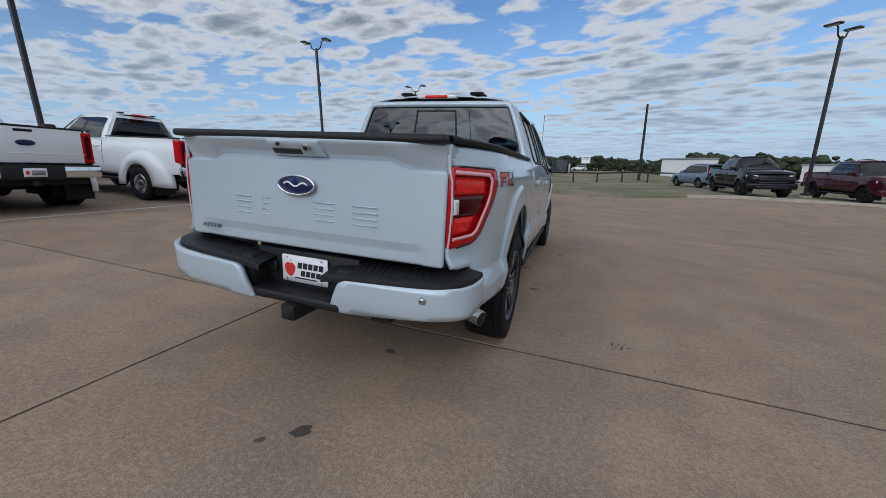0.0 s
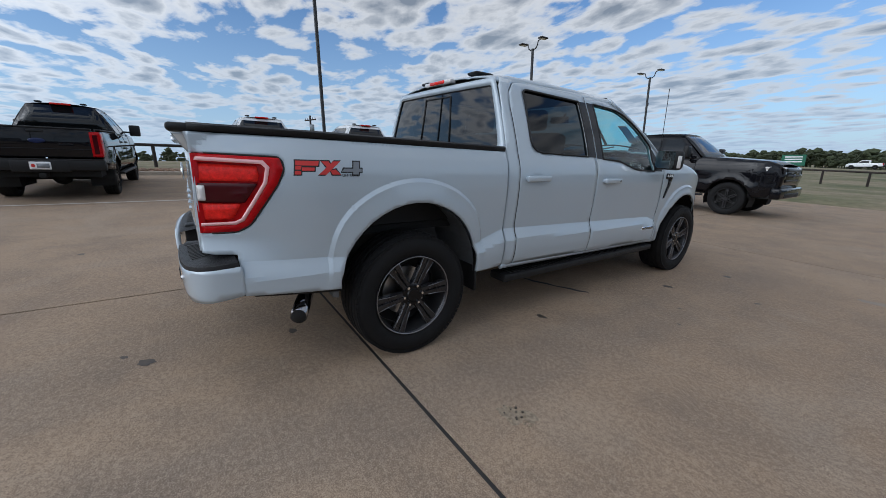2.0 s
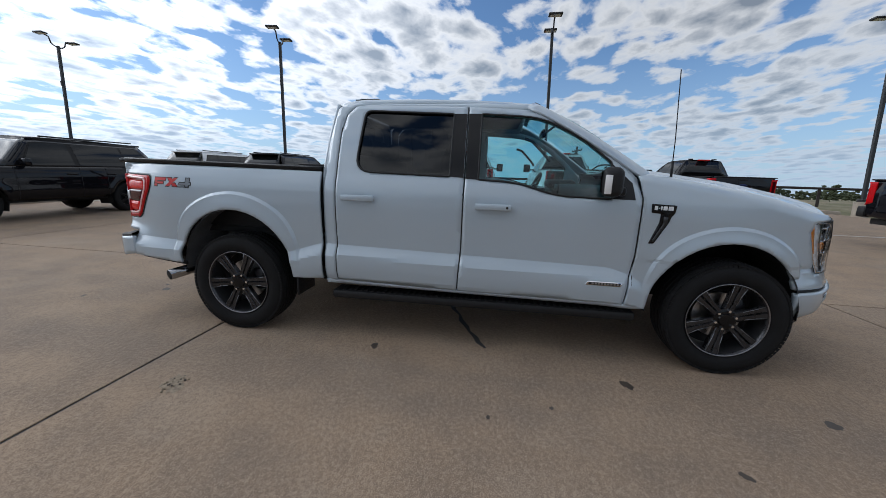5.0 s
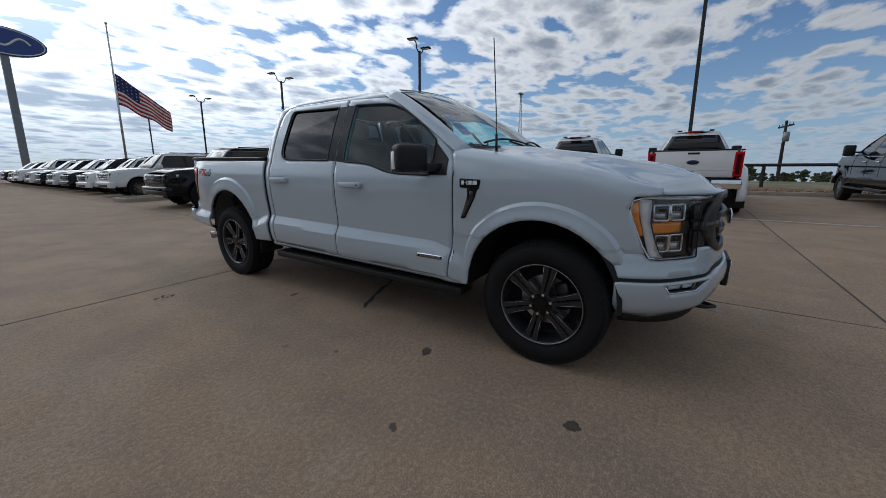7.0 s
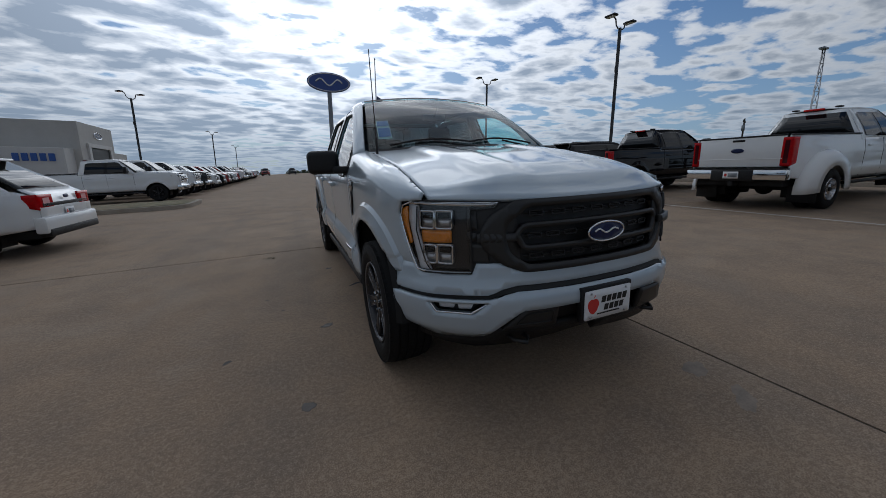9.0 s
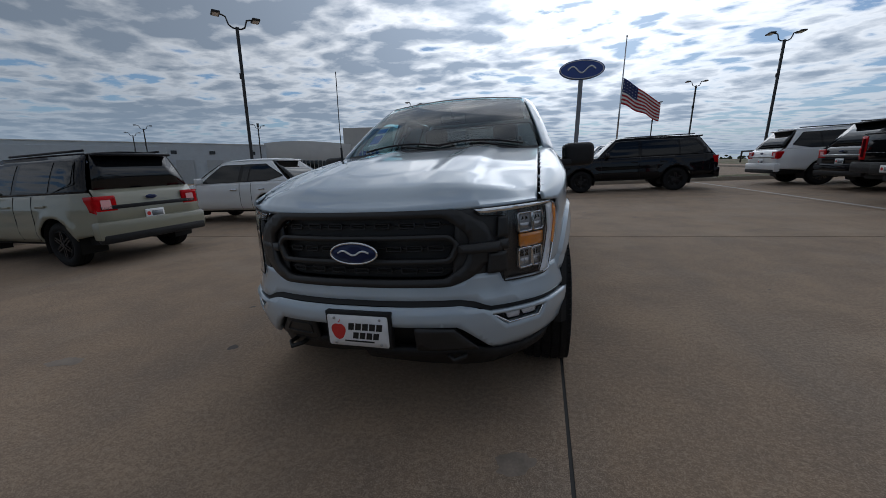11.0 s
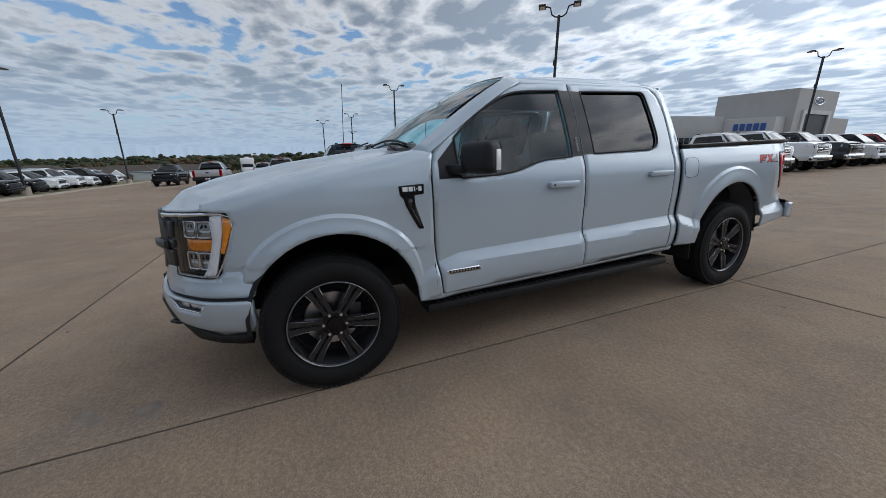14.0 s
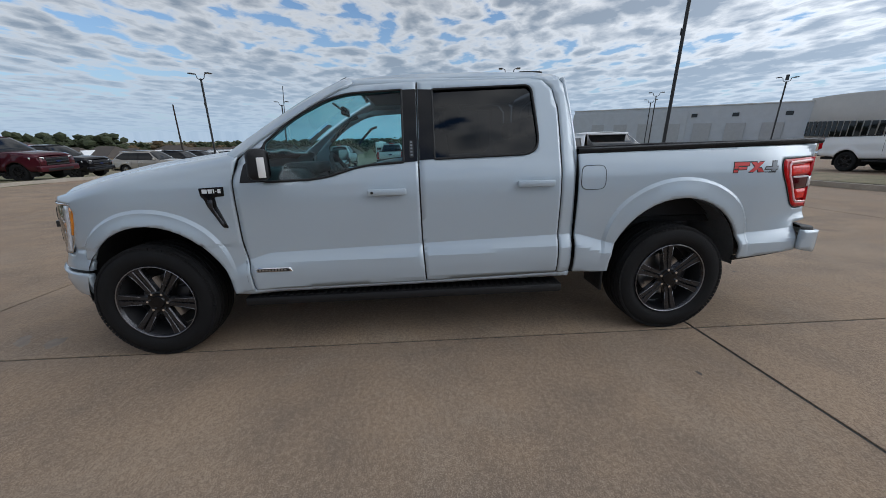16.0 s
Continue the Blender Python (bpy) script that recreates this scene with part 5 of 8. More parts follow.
    part("exhaust_tip", tube([(0.62, -2.420, 0.442), (0.920, -2.548, 0.402)], 0.046, 24), DARK_CHROME, ex, "bright exhaust tip")
    bm = bmesh.new()
    add_cyl(bm, (0.918, -2.5471, 0.4023), (0.9232, -2.5494, 0.4016), 0.0405, seg=24)
    part("exhaust_mouth", bm, UNDER, ex)


def hero_sides(t):
    for sg in (-1, 1):
        fn = mirrored(fender) if sg < 0 else fender
        v = part("fender_vent", panel(rounded([(1.255, 1.182), (1.412, 1.176), (1.405, 1.122), (1.385, 1.10), (1.375, 1.06), (1.30, 0.915), (1.265, 0.912), (1.315, 1.06), (1.318, 1.118), (1.258, 1.122)][::-1], 0.008), shift(fn, 0.004 * sg), (), 0.03, sg < 0), GLOSS_BLACK, t, "black fender badge and vent", solid=0.015)
        part("vent_blade", panel([(1.335, 1.10), (1.362, 1.10), (1.362, 1.055), (1.293, 0.925), (1.283, 0.93), (1.338, 1.05)][::-1], shift(fn, 0.011 * sg), (), 0.03, sg < 0), RIM_DARK, v, solid=0.012)
        for i, (a, b) in enumerate(((1.272, 1.292), (1.298, 1.306), (1.312, 1.320), (1.326, 1.352), (1.358, 1.390))):
            q = [(a, 1.142), (b, 1.142), (b, 1.168), (a, 1.168)] if i != 1 else [(a, 1.152), (b, 1.152), (b, 1.158), (a, 1.158)]
            part("badge_bar", panel(q, shift(fn, 0.0075 * sg), (), 0.03, sg < 0), WHITE_PAINT, v)
        dfn = mirrored(side) if sg < 0 else side
        pb = part("door_badge", panel(rounded([(0.885, 0.598), (1.12, 0.598), (1.14, 0.628), (0.90, 0.628)], 0.004), shift(dfn, 0.003 * sg), (), 0.04, sg < 0), CHROME, t, "narrow chrome and black door badge", solid=0.006)
        part("badge_field", panel([(0.90, 0.604), (1.112, 0.604), (1.124, 0.622), (0.91, 0.622)], shift(dfn, 0.0065 * sg), (), 0.04, sg < 0), LETTER_BLACK, pb)
        for i in range(9):
            part("badge_bar", panel([(0.925 + i * 0.021, 0.608), (0.938 + i * 0.021, 0.608), (0.938 + i * 0.021, 0.618), (0.925 + i * 0.021, 0.618)], shift(dfn, 0.008 * sg), (), 0.04, sg < 0), STEEL, pb)
        # running board
        bm = bmesh.new()
        add_box(bm, 0.79, 0.965, -1.03, 1.26, 0.335, 0.400, 0.018, 2)
        rb = part("running_board", bm, BLACK_PLASTIC, t, "black running board with a ribbed tread", angle=40)
        for k in range(46):
            y = -0.95 + k * 0.047
            part("tread", box(0.83, 0.945, y, y + 0.020, 0.399, 0.4045), GRILLE_GREY, rb, smooth=False)
        for y in (-0.75, 0.15, 0.95):
            part("bracket", box(0.50, 0.83, y, y + 0.08, 0.36, 0.44, 0.006), UNDER, rb)
        if sg < 0:
            rb.matrix_local = Matrix.Diagonal((-1, 1, 1, 1))
        # mirror: deep black housing on an arm, glass at the back
        bm = bmesh.new()
        add_box(bm, 1.02, 1.265, 0.93, 1.055, 1.225, 1.41, 0.045, 4)
        mr = part("mirror", bm, BLACK_PLASTIC, t, "large black side mirror with a turn lamp", angle=50)
        part("mirror_glass", panel(rounded([(1.035, 1.24), (1.25, 1.24), (1.255, 1.40), (1.035, 1.40)], 0.03), lambda u, v: Vector((u - 0.004, 0.9285, v)), (), 0.08), MIRROR, mr)
        part("mirror_arm", box(0.90, 1.06, 0.985, 1.075, 1.225, 1.285, 0.02), BLACK_PLASTIC, mr, angle=40)
        part("turn_lamp", box(1.258, 1.2685, 0.955, 0.995, 1.245, 1.36, 0.003), LAMP_WHITE, mr, "pale side turn lamp")
        swing = Matrix.Translation((1.0, 1.03, 0)) @ Matrix.Rotation(radians(-19), 4, "Z") @ Matrix.Translation((-1.0, -1.03, 0))
        mr.matrix_local = Matrix.Diagonal((sg, 1, 1, 1)) @ swing
        # wheel housings
        for yw in WHEELS_Y:
            yc, zc, r = ARCH[yw]
            bm = bmesh.new()
            n = 20
            rows = []
            for i in range(n + 1):
                a = radians(-4 + 188 * i / n)
                rows.append([bm.verts.new((sg * x, yc + (r + g) * math.cos(a), zc + (r + g) * math.sin(a))) for x, g in ((0.955, -0.004), (0.93, 0.02), (0.45, 0.03))])
            for a, b in zip(rows, rows[1:]):
                for k in range(2):
                    bm.faces.new((a[k], a[k + 1], b[k + 1], b[k]))
            bm.faces.new([row[2] for row in rows])
            bmesh.ops.recalc_face_normals(bm, faces=bm.faces)
            part("wheel_housing", bm, UNDER if yw > 0 else LINER, t, smooth=False)
    # chassis
    bm = bmesh.new()
    add_box(bm, -0.85, 0.85, -1.3, 1.28, 0.45, 0.56)
    add_box(bm, -0.48, -0.36, -2.85, 2.4, 0.40, 0.55, 0.01)
    add_box(bm, 0.36, 0.48, -2.85, 2.4, 0.40, 0.55, 0.01)
    add_box(bm, -0.45, 0.45, 0.9, 2.45, 0.42, 1.0)
    add_box(bm, -0.5, 0.2, -1.2, 0.3, 0.36, 0.5, 0.03)
    add_box(bm, -0.72, 0.72, -2.9, -1.3, 0.78, 0.83)
    part("chassis", bm, UNDER, t, smooth=False)
    bm = bmesh.new()
    add_cyl(bm, (-0.75, -1.847, 0.405), (0.75, -1.847, 0.405), 0.055, seg=14)
    bmesh.ops.create_uvsphere(bm, u_segments=16, v_segments=10, radius=0.16, matrix=Matrix.Translation((0.05, -1.847, 0.405)))
    part("rear_axle", bm, UNDER, t)
    bm = bmesh.new()
    add_cyl(bm, (-0.8, 1.847, 0.405), (0.8, 1.847, 0.405), 0.05, seg=12)
    part("front_axle", bm, UNDER, t)
    for x in (-0.4, 0.4):
        part("leaf_spring", tube([(x * 1.35, -2.5, 0.55), (x * 1.35, -1.85, 0.46), (x * 1.35, -1.25, 0.53)], 0.03, 6), UNDER, t)


def build_hero():
    t = root("pickup_truck", lot(0, 0), "pale grey crew-cab pickup truck parked on concrete", "pickup truck")
    hero_glasshouse(t)
    hero_cabin(t)
    hero_front(t)
    hero_bed(t)
    hero_sides(t)
    for y in WHEELS_Y:
        hero_wheel(t, pose(0.855, y, 0.402, 18 if y > 0 else 5))
        hero_wheel(t, pose(-0.855, y, 0.402, 5 if y > 0 else 20) @ pose(0, 0, 0, 0, 0, 180))


build_hero()

# ---- ground and paving ----
def concrete_material():
    m = bpy.data.materials.new("tan_concrete")
    m.use_nodes = True
    t = m.node_tree
    b = t.nodes["Principled BSDF"]
    co = t.nodes.new("ShaderNodeTexCoord").outputs["Object"]
    broad = node(t, "ShaderNodeTexNoise", Vector=co, Scale=0.16, Detail=4.0, Roughness=0.55, Distortion=0.6)
    patch = node(t, "ShaderNodeTexNoise", Vector=co, Scale=1.4, Detail=8.0, Roughness=0.70)
    grit = node(t, "ShaderNodeTexNoise", Vector=co, Scale=150.0, Detail=4.0, Roughness=0.75)
    stone = node(t, "ShaderNodeTexVoronoi", Vector=co, Scale=150.0)
    streak = node(t, "ShaderNodeMapping", Vector=co)
    streak.inputs["Scale"].default_value = (1.3, 0.12, 1.0)
    lane = node(t, "ShaderNodeTexNoise", Vector=streak.outputs[0], Scale=0.8, Detail=3.0, Roughness=0.6)
    c = ramp(t, broad.outputs[0], [(0.30, (0.315, 0.215, 0.138)), (0.55, (0.400, 0.280, 0.182)), (0.75, (0.460, 0.335, 0.228))])
    c = mix_col(t, ramp(t, patch.outputs[0], [(0.34, 0.75), (0.60, 0.0)]), c, (0.190, 0.142, 0.105))
    swirl = node(t, "ShaderNodeTexNoise", Vector=co, Scale=0.55, Detail=8.0, Roughness=0.68, Distortion=1.6)
    c = mix_col(t, ramp(t, swirl.outputs[0], [(0.50, 0.0), (0.66, 0.45)]), c, (0.40, 0.315, 0.235))
    c = mix_col(t, ramp(t, lane.outputs[0], [(0.52, 0.0), (0.70, 0.40)]), c, (0.185, 0.152, 0.125))
    c = mix_col(t, ramp(t, grit.outputs[0], [(0.34, 0.70), (0.56, 0.0)]), c, (0.120, 0.090, 0.070))
    c = mix_col(t, ramp(t, grit.outputs[0], [(0.50, 0.0), (0.72, 0.60)]), c, (0.56, 0.46, 0.36))
    c = mix_col(t, ramp(t, stone.outputs["Color"], [(0.80, 0.0), (0.95, 0.28)]), c, (0.15, 0.10, 0.075))
    mid = node(t, "ShaderNodeTexNoise", Vector=co, Scale=40.0, Detail=6.0, Roughness=0.75)
    c = mix_col(t, ramp(t, mid.outputs[0], [(0.34, 0.55), (0.52, 0.0)]), c, (0.165, 0.122, 0.090))
    c = mix_col(t, ramp(t, mid.outputs[0], [(0.50, 0.0), (0.70, 0.42)]), c, (0.52, 0.41, 0.30))
    info = t.nodes.new("ShaderNodeObjectInfo")
    k = math_node(t, "MULTIPLY_ADD", info.outputs["Random"], 0.12, 0.94)
    v = t.nodes.new("ShaderNodeVectorMath")
    v.operation = "SCALE"
    t.links.new(c, v.inputs[0])
    t.links.new(k, v.inputs["Scale"])
    t.links.new(v.outputs[0], b.inputs["Base Color"])
    t.links.new(math_node(t, "MULTIPLY_ADD", patch.outputs[0], 0.16, 0.80), b.inputs["Roughness"])
    b.inputs["Specular IOR Level"].default_value = 0.22
    bp = node(t, "ShaderNodeBump", Height=grit.outputs[0], Strength=0.30, Distance=0.004)
    t.links.new(bp.outputs[0], b.inputs["Normal"])
    return m


def grass_material():
    m = bpy.data.materials.new("dry_grass")
    m.use_nodes = True
    t = m.node_tree
    b = t.nodes["Principled BSDF"]
    co = t.nodes.new("ShaderNodeTexCoord").outputs["Object"]
    broad = node(t, "ShaderNodeTexNoise", Vector=co, Scale=0.16, Detail=7.0, Roughness=0.65)
    fine = node(t, "ShaderNodeTexNoise", Vector=co, Scale=3.0, Detail=5.0, Roughness=0.7)
    c = ramp(t, broad.outputs[0], [(0.34, (0.105, 0.115, 0.045)), (0.46, (0.175, 0.160, 0.080)), (0.58, (0.28, 0.22, 0.14))])
    c = mix_col(t, ramp(t, fine.outputs[0], [(0.35, 0.45), (0.60, 0.0)]), c, (0.045, 0.050, 0.020))
    c = mix_col(t, ramp(t, fine.outputs[0], [(0.58, 0.0), (0.75, 0.5)]), c, (0.24, 0.20, 0.12))
    t.links.new(c, b.inputs["Base Color"])
    b.inputs["Roughness"].default_value = 0.95
    bp = node(t, "ShaderNodeBump", Height=fine.outputs[0], Strength=0.8, Distance=0.06)
    t.links.new(bp.outputs[0], b.inputs["Normal"])
    return m


CONCRETE = concrete_material()
GRASS = grass_material()
KERB = mat("kerb_concrete", (0.36, 0.31, 0.25), 0.85, vary=0.25, scale=2.5, bump=0.4, bump_scale=60)
SEALANT = mat("joint_sealant", (0.030, 0.028, 0.026), 0.7, vary=0.3, scale=5)
LINE = mat("worn_line_paint", (0.46, 0.43, 0.39), 0.75, vary=0.35, scale=4)
STAIN = mat("oil_stain", (0.075, 0.058, 0.045), 0.6, vary=0.35, scale=12)
STAIN_PALE = mat("old_damp_stain", (0.225, 0.180, 0.140), 0.7, vary=0.3, scale=9)
SPALL = mat("broken_concrete", (0.30, 0.235, 0.165), 0.95, vary=0.5, scale=40, bump=0.9, bump_scale=80)
GRAVEL = mat("reddish_gravel", (0.30, 0.20, 0.14), 0.9, vary=0.5, scale=6, per_object=0.2)
POLE = mat("bronze_pole_paint", (0.020, 0.020, 0.021), 0.45, vary=0.2, scale=3)
WOOD = mat("dark_stained_timber", (0.030, 0.022, 0.018), 0.85, vary=0.35, scale=5, bump=0.5, bump_scale=30)
ASPHALT = mat("asphalt", (0.07, 0.07, 0.072), 0.9, vary=0.2, scale=1)


def raise_by(x, y):
    return 0.40 * smooth(8, 16, y) * smooth(2, 9, x) * smooth(26, 14, x)


XCUTS = [-15.4, -7.25, -1.03, 13.3, 27.6, 41.9, 56.2, 75.0]
YCUTS = [-130.2, -105.8, -81.4, -57.0, -44.8, -32.6, -26.5, -20.4, -14.3, -8.2, -2.08, 4.02, 10.12, 15.9]


def edge_y(x):
    return 15.9 + 0.07 * max(x - 10.0, 0.0)


def skew(x, y):
    """The long joint beside the truck runs a little askew."""
    return max(0.0, 1 - abs(x + 1.03) / (6.22 if x < -1.03 else 14.33)) * (0.045 + 0.0125 * max(y, -25.0))


def slab(x0, x1, y0, y1):
    bm = bmesh.new()
    g = 0.009
    xa, xb, ya, yb = x0 + g, x1 - g, y0 + 0.012, y1 - 0.012
    nx, ny = max(2, int((xb - xa) / 1.5)), max(2, int((yb - ya) / 1.5))
    grid = []
    for j in range(ny + 1):
        row = []
        for i in range(nx + 1):
            x, y = xa + (xb - xa) * i / nx, ya + (yb - ya) * j / ny
            if y1 > 15:
                y = ya + (edge_y(x) - ya) * j / ny
            row.append(bm.verts.new((x + skew(x, y), y, raise_by(x, y))))
        grid.append(row)
    for j in range(ny):
        for i in range(nx):
            bm.faces.new((grid[j][i], grid[j][i + 1], grid[j + 1][i + 1], grid[j + 1][i]))
    rim = [e for e in bm.edges if e.is_boundary]
    ex = bmesh.ops.extrude_edge_only(bm, edges=rim)
    for v in ex["geom"]:
        if isinstance(v, bmesh.types.BMVert):
            v.co.z -= 0.04
    bmesh.ops.recalc_face_normals(bm, faces=bm.faces)
    return bm


def build_lot():
    lot_ob = part("pavement", box(-15.4, 75, -130, 15.8, -0.06, -0.006), SEALANT, None, smooth=False)
    lot_ob.matrix_world = LOT
    tagged(lot_ob, "tan jointed concrete car lot, stained and worn", "pavement", kind="structure")
    for x0, x1 in zip(XCUTS, XCUTS[1:]):
        for y0, y1 in zip(YCUTS, YCUTS[1:]):
            s = part("slab", slab(x0, x1, y0, y1), CONCRETE, lot_ob, smooth=False)
    # worn line along the stalls
    def strip(name, x0, y0, x1, y1, w, z=0.003, material=LINE):
        d = Vector((x1 - x0, y1 - y0, 0)).normalized()
        n = Vector((-d.y, d.x, 0)) * w / 2
        bm = bmesh.new()
        L = math.hypot(x1 - x0, y1 - y0)
        k = max(1, int(L / 1.0))
        prev = None
        for i in range(k + 1):
            p = Vector((x0, y0, 0)).lerp(Vector((x1, y1, 0)), i / k)
            p.z = raise_by(p.x, p.y) + z
            a, b = bm.verts.new(p + n), bm.verts.new(p - n)
            if prev:
                bm.faces.new((prev[0], prev[1], b, a))
            prev = (a, b)
        return part(name, bm, material, lot_ob, smooth=False)

    strip("parking_line", -7.45, -33, -7.45, 14, 0.10)
    rng = random.Random(5)

    def blot(x, y, rx, ry, turn, material=STAIN, z=0.002, n=26, rough=0.28):
        ph = [rng.uniform(0, 6.28) for _ in range(4)]
        pts = []
        for i in range(n):
            a = i * math.tau / n
            r = 1 + rough * (0.5 * math.sin(2 * a + ph[0]) + 0.35 * math.sin(3 * a + ph[1]) + 0.3 * math.sin(5 * a + ph[2]) + 0.25 * math.sin(9 * a + ph[3]))
            px, py = rx * r * math.cos(a), ry * r * math.sin(a)
            c, s = math.cos(turn), math.sin(turn)
            pts.append((x + px * c - py * s, y + px * s + py * c))
        return part("stain", panel(pts, lambda u, v: Vector((u, v, z)), (), 0.5), material, lot_ob, smooth=False)

    for x, y, rx, ry, a in ((0.288, -2.465, 0.040, 0.025, 0.3), (0.262, -3.302, 0.055, 0.032, 0.9), (0.13, -3.42, 0.026, 0.016, 0.5), (1.061, -0.649, 0.045, 0.028, 0.4), (1.257, 1.154, 0.05, 0.034, 0.2), (1.462, 2.197, 0.045, 0.035, 1.0), (1.60, 0.62, 0.018, 0.012, 0), (0.62, -3.9, 0.03, 0.018, 0.4), (1.75, 0.25, 0.016, 0.012, 0), (-1.562, -1.69, 0.020, 0.014, 0), (-2.9, 0.4, 0.015, 0.01, 0), (1.95, 1.45, 0.03, 0.02, 0.7), (0.9, 3.9, 0.02, 0.014, 0), (-1.9, -5.0, 0.05, 0.03, 0.4), (-2.8, -4.1, 0.04, 0.03, 0.4)):
        blot(x, y, rx, ry, a)
    for x, y, rx, ry, a in ((-0.714, 2.883, 0.10, 0.055, 0.5), (-0.66, 3.17, 0.11, 0.05, 0.8), (2.6, 2.6, 0.12, 0.07, 0.2)):
        blot(x, y, rx, ry, a, STAIN_PALE, 0.0016)
    # a spalled patch with loose crumbs, and a tarred crack
    sp = blot(1.791, -1.700, 0.105, 0.055, 0.35, SPALL, 0.0025, 30, 0.5)
    sp.name = "spalled_patch"
    for i in range(26):
        a, r = rng.uniform(0, 6.28), rng.uniform(0.2, 1.05)
        bm = bmesh.new()
        bmesh.ops.create_icosphere(bm, subdivisions=1, radius=rng.uniform(0.003, 0.009), matrix=Matrix.Translation((1.791 + 0.10 * r * math.cos(a), -1.70 + 0.06 * r * math.sin(a), 0.004)))
        part("crumb", bm, SPALL if i % 3 else STAIN, sp, smooth=False)
    crack = [(0.927, 0.212), (0.84, 0.15), (0.76, 0.13), (0.64, 0.06), (0.55, 0.035), (0.42, -0.03), (0.30, -0.05), (0.15, -0.13), (-0.05, -0.17)]
    bm = bmesh.new()
    prev = None
    for i, (x, y) in enumerate(crack):
        w = 0.010 + 0.014 * math.sin(i * 2.1) ** 2
        a, b = bm.verts.new((x - w * 0.4, y + w, 0.002)), bm.verts.new((x + w * 0.4, y - w, 0.002))
        if prev:
            bm.faces.new((prev[0], prev[1], b, a))
        prev = (a, b)
    part("tarred_crack", bm, SEALANT, lot_ob, smooth=False)
    # hairline cracks
    for pts in ([(-1.03, -0.3), (-1.12, -0.15), (-1.18, 0.2)],):
        bm = tube([(x, y, -0.001) for x, y in pts], 0.0015, 4)
        part("hairline_crack", bm, STAIN, lot_ob, smooth=False)
    return lot_ob


build_lot()


def ground_z(x, y):
    """Height of the open land, in the world."""
    gx = min(max(x, -26.0), 260.0)
    gy = min(max(y, -120.0), 40.0)
    z = -0.0478 * gx - 0.0191 * gy + raise_by(x, y)
    d = math.hypot(x, y)
    inlot = smooth(-17.0, -15.6, x) * smooth(79, 74, x) * smooth(-134, -129, y) * smooth(edge_y(x) + 0.6, edge_y(x) - 0.4, y)
    z += 0.12 - 0.32 * inlot
    # the land falls away into the valley
    z -= 2.5 * smooth(75, 140, x) + 2.8 * smooth(90, 230, y) + 0.02 * min(max(x - 450, 0), 2200)
    z += 3.0 * smooth(500, 2500, d) * smooth(100, -100, x)
    return z


def build_terrain():
    bm = bmesh.new()
    radii = [0.01] + [2.5 * 1.068**i for i in range(0, 108)]
    seg = 160
    rings = []
    for r in radii:
        ring = []
        for k in range(seg):
            a = k * math.tau / seg
            x, y = 20 + r * math.cos(a), -15 + r * math.sin(a)
            ring.append(bm.verts.new((x, y, ground_z(x, y))))
        rings.append(ring)
    for a, b in zip(rings, rings[1:]):
        for k in range(seg):
            bm.faces.new((a[k], a[(k + 1) % seg], b[(k + 1) % seg], b[k]))
    bmesh.ops.recalc_face_normals(bm, faces=bm.faces)
    g = part("ground", bm, GRASS, None)
    tagged(g, "patchy dry and green grass land falling to a valley", "ground", kind="structure")


build_terrain()


def kerb_run(points, label, z_of=None):
    """A kerb with a sloping face along lot points."""
    bm = bmesh.new()
    prev = None
    n = len(points)
    for i, (x, y) in enumerate(points):
        d = Vector((points[min(i + 1, n - 1)][0] - points[max(i - 1, 0)][0], points[min(i + 1, n - 1)][1] - points[max(i - 1, 0)][1], 0)).normalized()
        nrm = Vector((-d.y, d.x, 0))
        z = raise_by(x, y)
        row = [bm.verts.new(Vector((x, y, z)) + nrm * o + Vector((0, 0, h))) for o, h in ((0.0, -0.04), (0.015, 0.10), (0.035, 0.145), (0.06, 0.15), (0.16, 0.15), (0.165, -0.04))]
        if prev:
            for k in range(5):
                bm.faces.new((prev[k], prev[k + 1], row[k + 1], row[k]))
        else:
            bm.faces.new(row[::-1])
        prev = row
    bm.faces.new(prev)
    bmesh.ops.recalc_face_normals(bm, faces=bm.faces)
    k = part("kerb", bm, KERB, None, angle=40)
    k.matrix_world = LOT
    return tagged(k, label, "kerb", kind="structure")


kerb_run([(-15.4, 16.0 - i * 2.5) for i in range(58)][::-1], "long pale concrete kerb before the gravel strip")
kerb_run([(6.5 + i * 2.0, edge_y(6.5 + i * 2.0)) for i in range(35)], "concrete kerb along the grass verge")


def island(x0, x1, y0, y1, r, label):
    pts = rounded([(x0, y0), (x1, y0), (x1, y1), (x0, y1)], r, 8)
    bm = panel(pts, lambda u, v: Vector((u, v, 0.15)), (), 0.8)
    rim = [e for e in bm.edges if e.is_boundary]
    ex = bmesh.ops.extrude_edge_only(bm, edges=rim)
    for v in ex["geom"]:
        if isinstance(v, bmesh.types.BMVert):
            v.co.z = -0.02
    bmesh.ops.recalc_face_normals(bm, faces=bm.faces)
    k = part("kerb_island", bm, KERB, None, smooth=False)
    k.matrix_world = LOT
    tagged(k, label, "kerb", kind="structure")
    c = ((x0 + x1) / 2, (y0 + y1) / 2)
    inner = [(c[0] + (x - c[0]) * (1 - 0.17 / ((x1 - x0) / 2)), c[1] + (y - c[1]) * (1 - 0.17 / ((y1 - y0) / 2))) for x, y in pts]
    part("turf", panel(inner, lambda u, v: Vector((u, v, 0.165 + 0.02 * noise.noise(Vector((u * 3, v * 3, 0))))), (), 0.25), GRASS, k)


island(5.0, 16.0, -15.6, -12.2, 0.9, "raised kerb island with turf")
island(-14.0, -1.4, -15.9, -14.4, 0.6, "raised kerb island with thin turf")

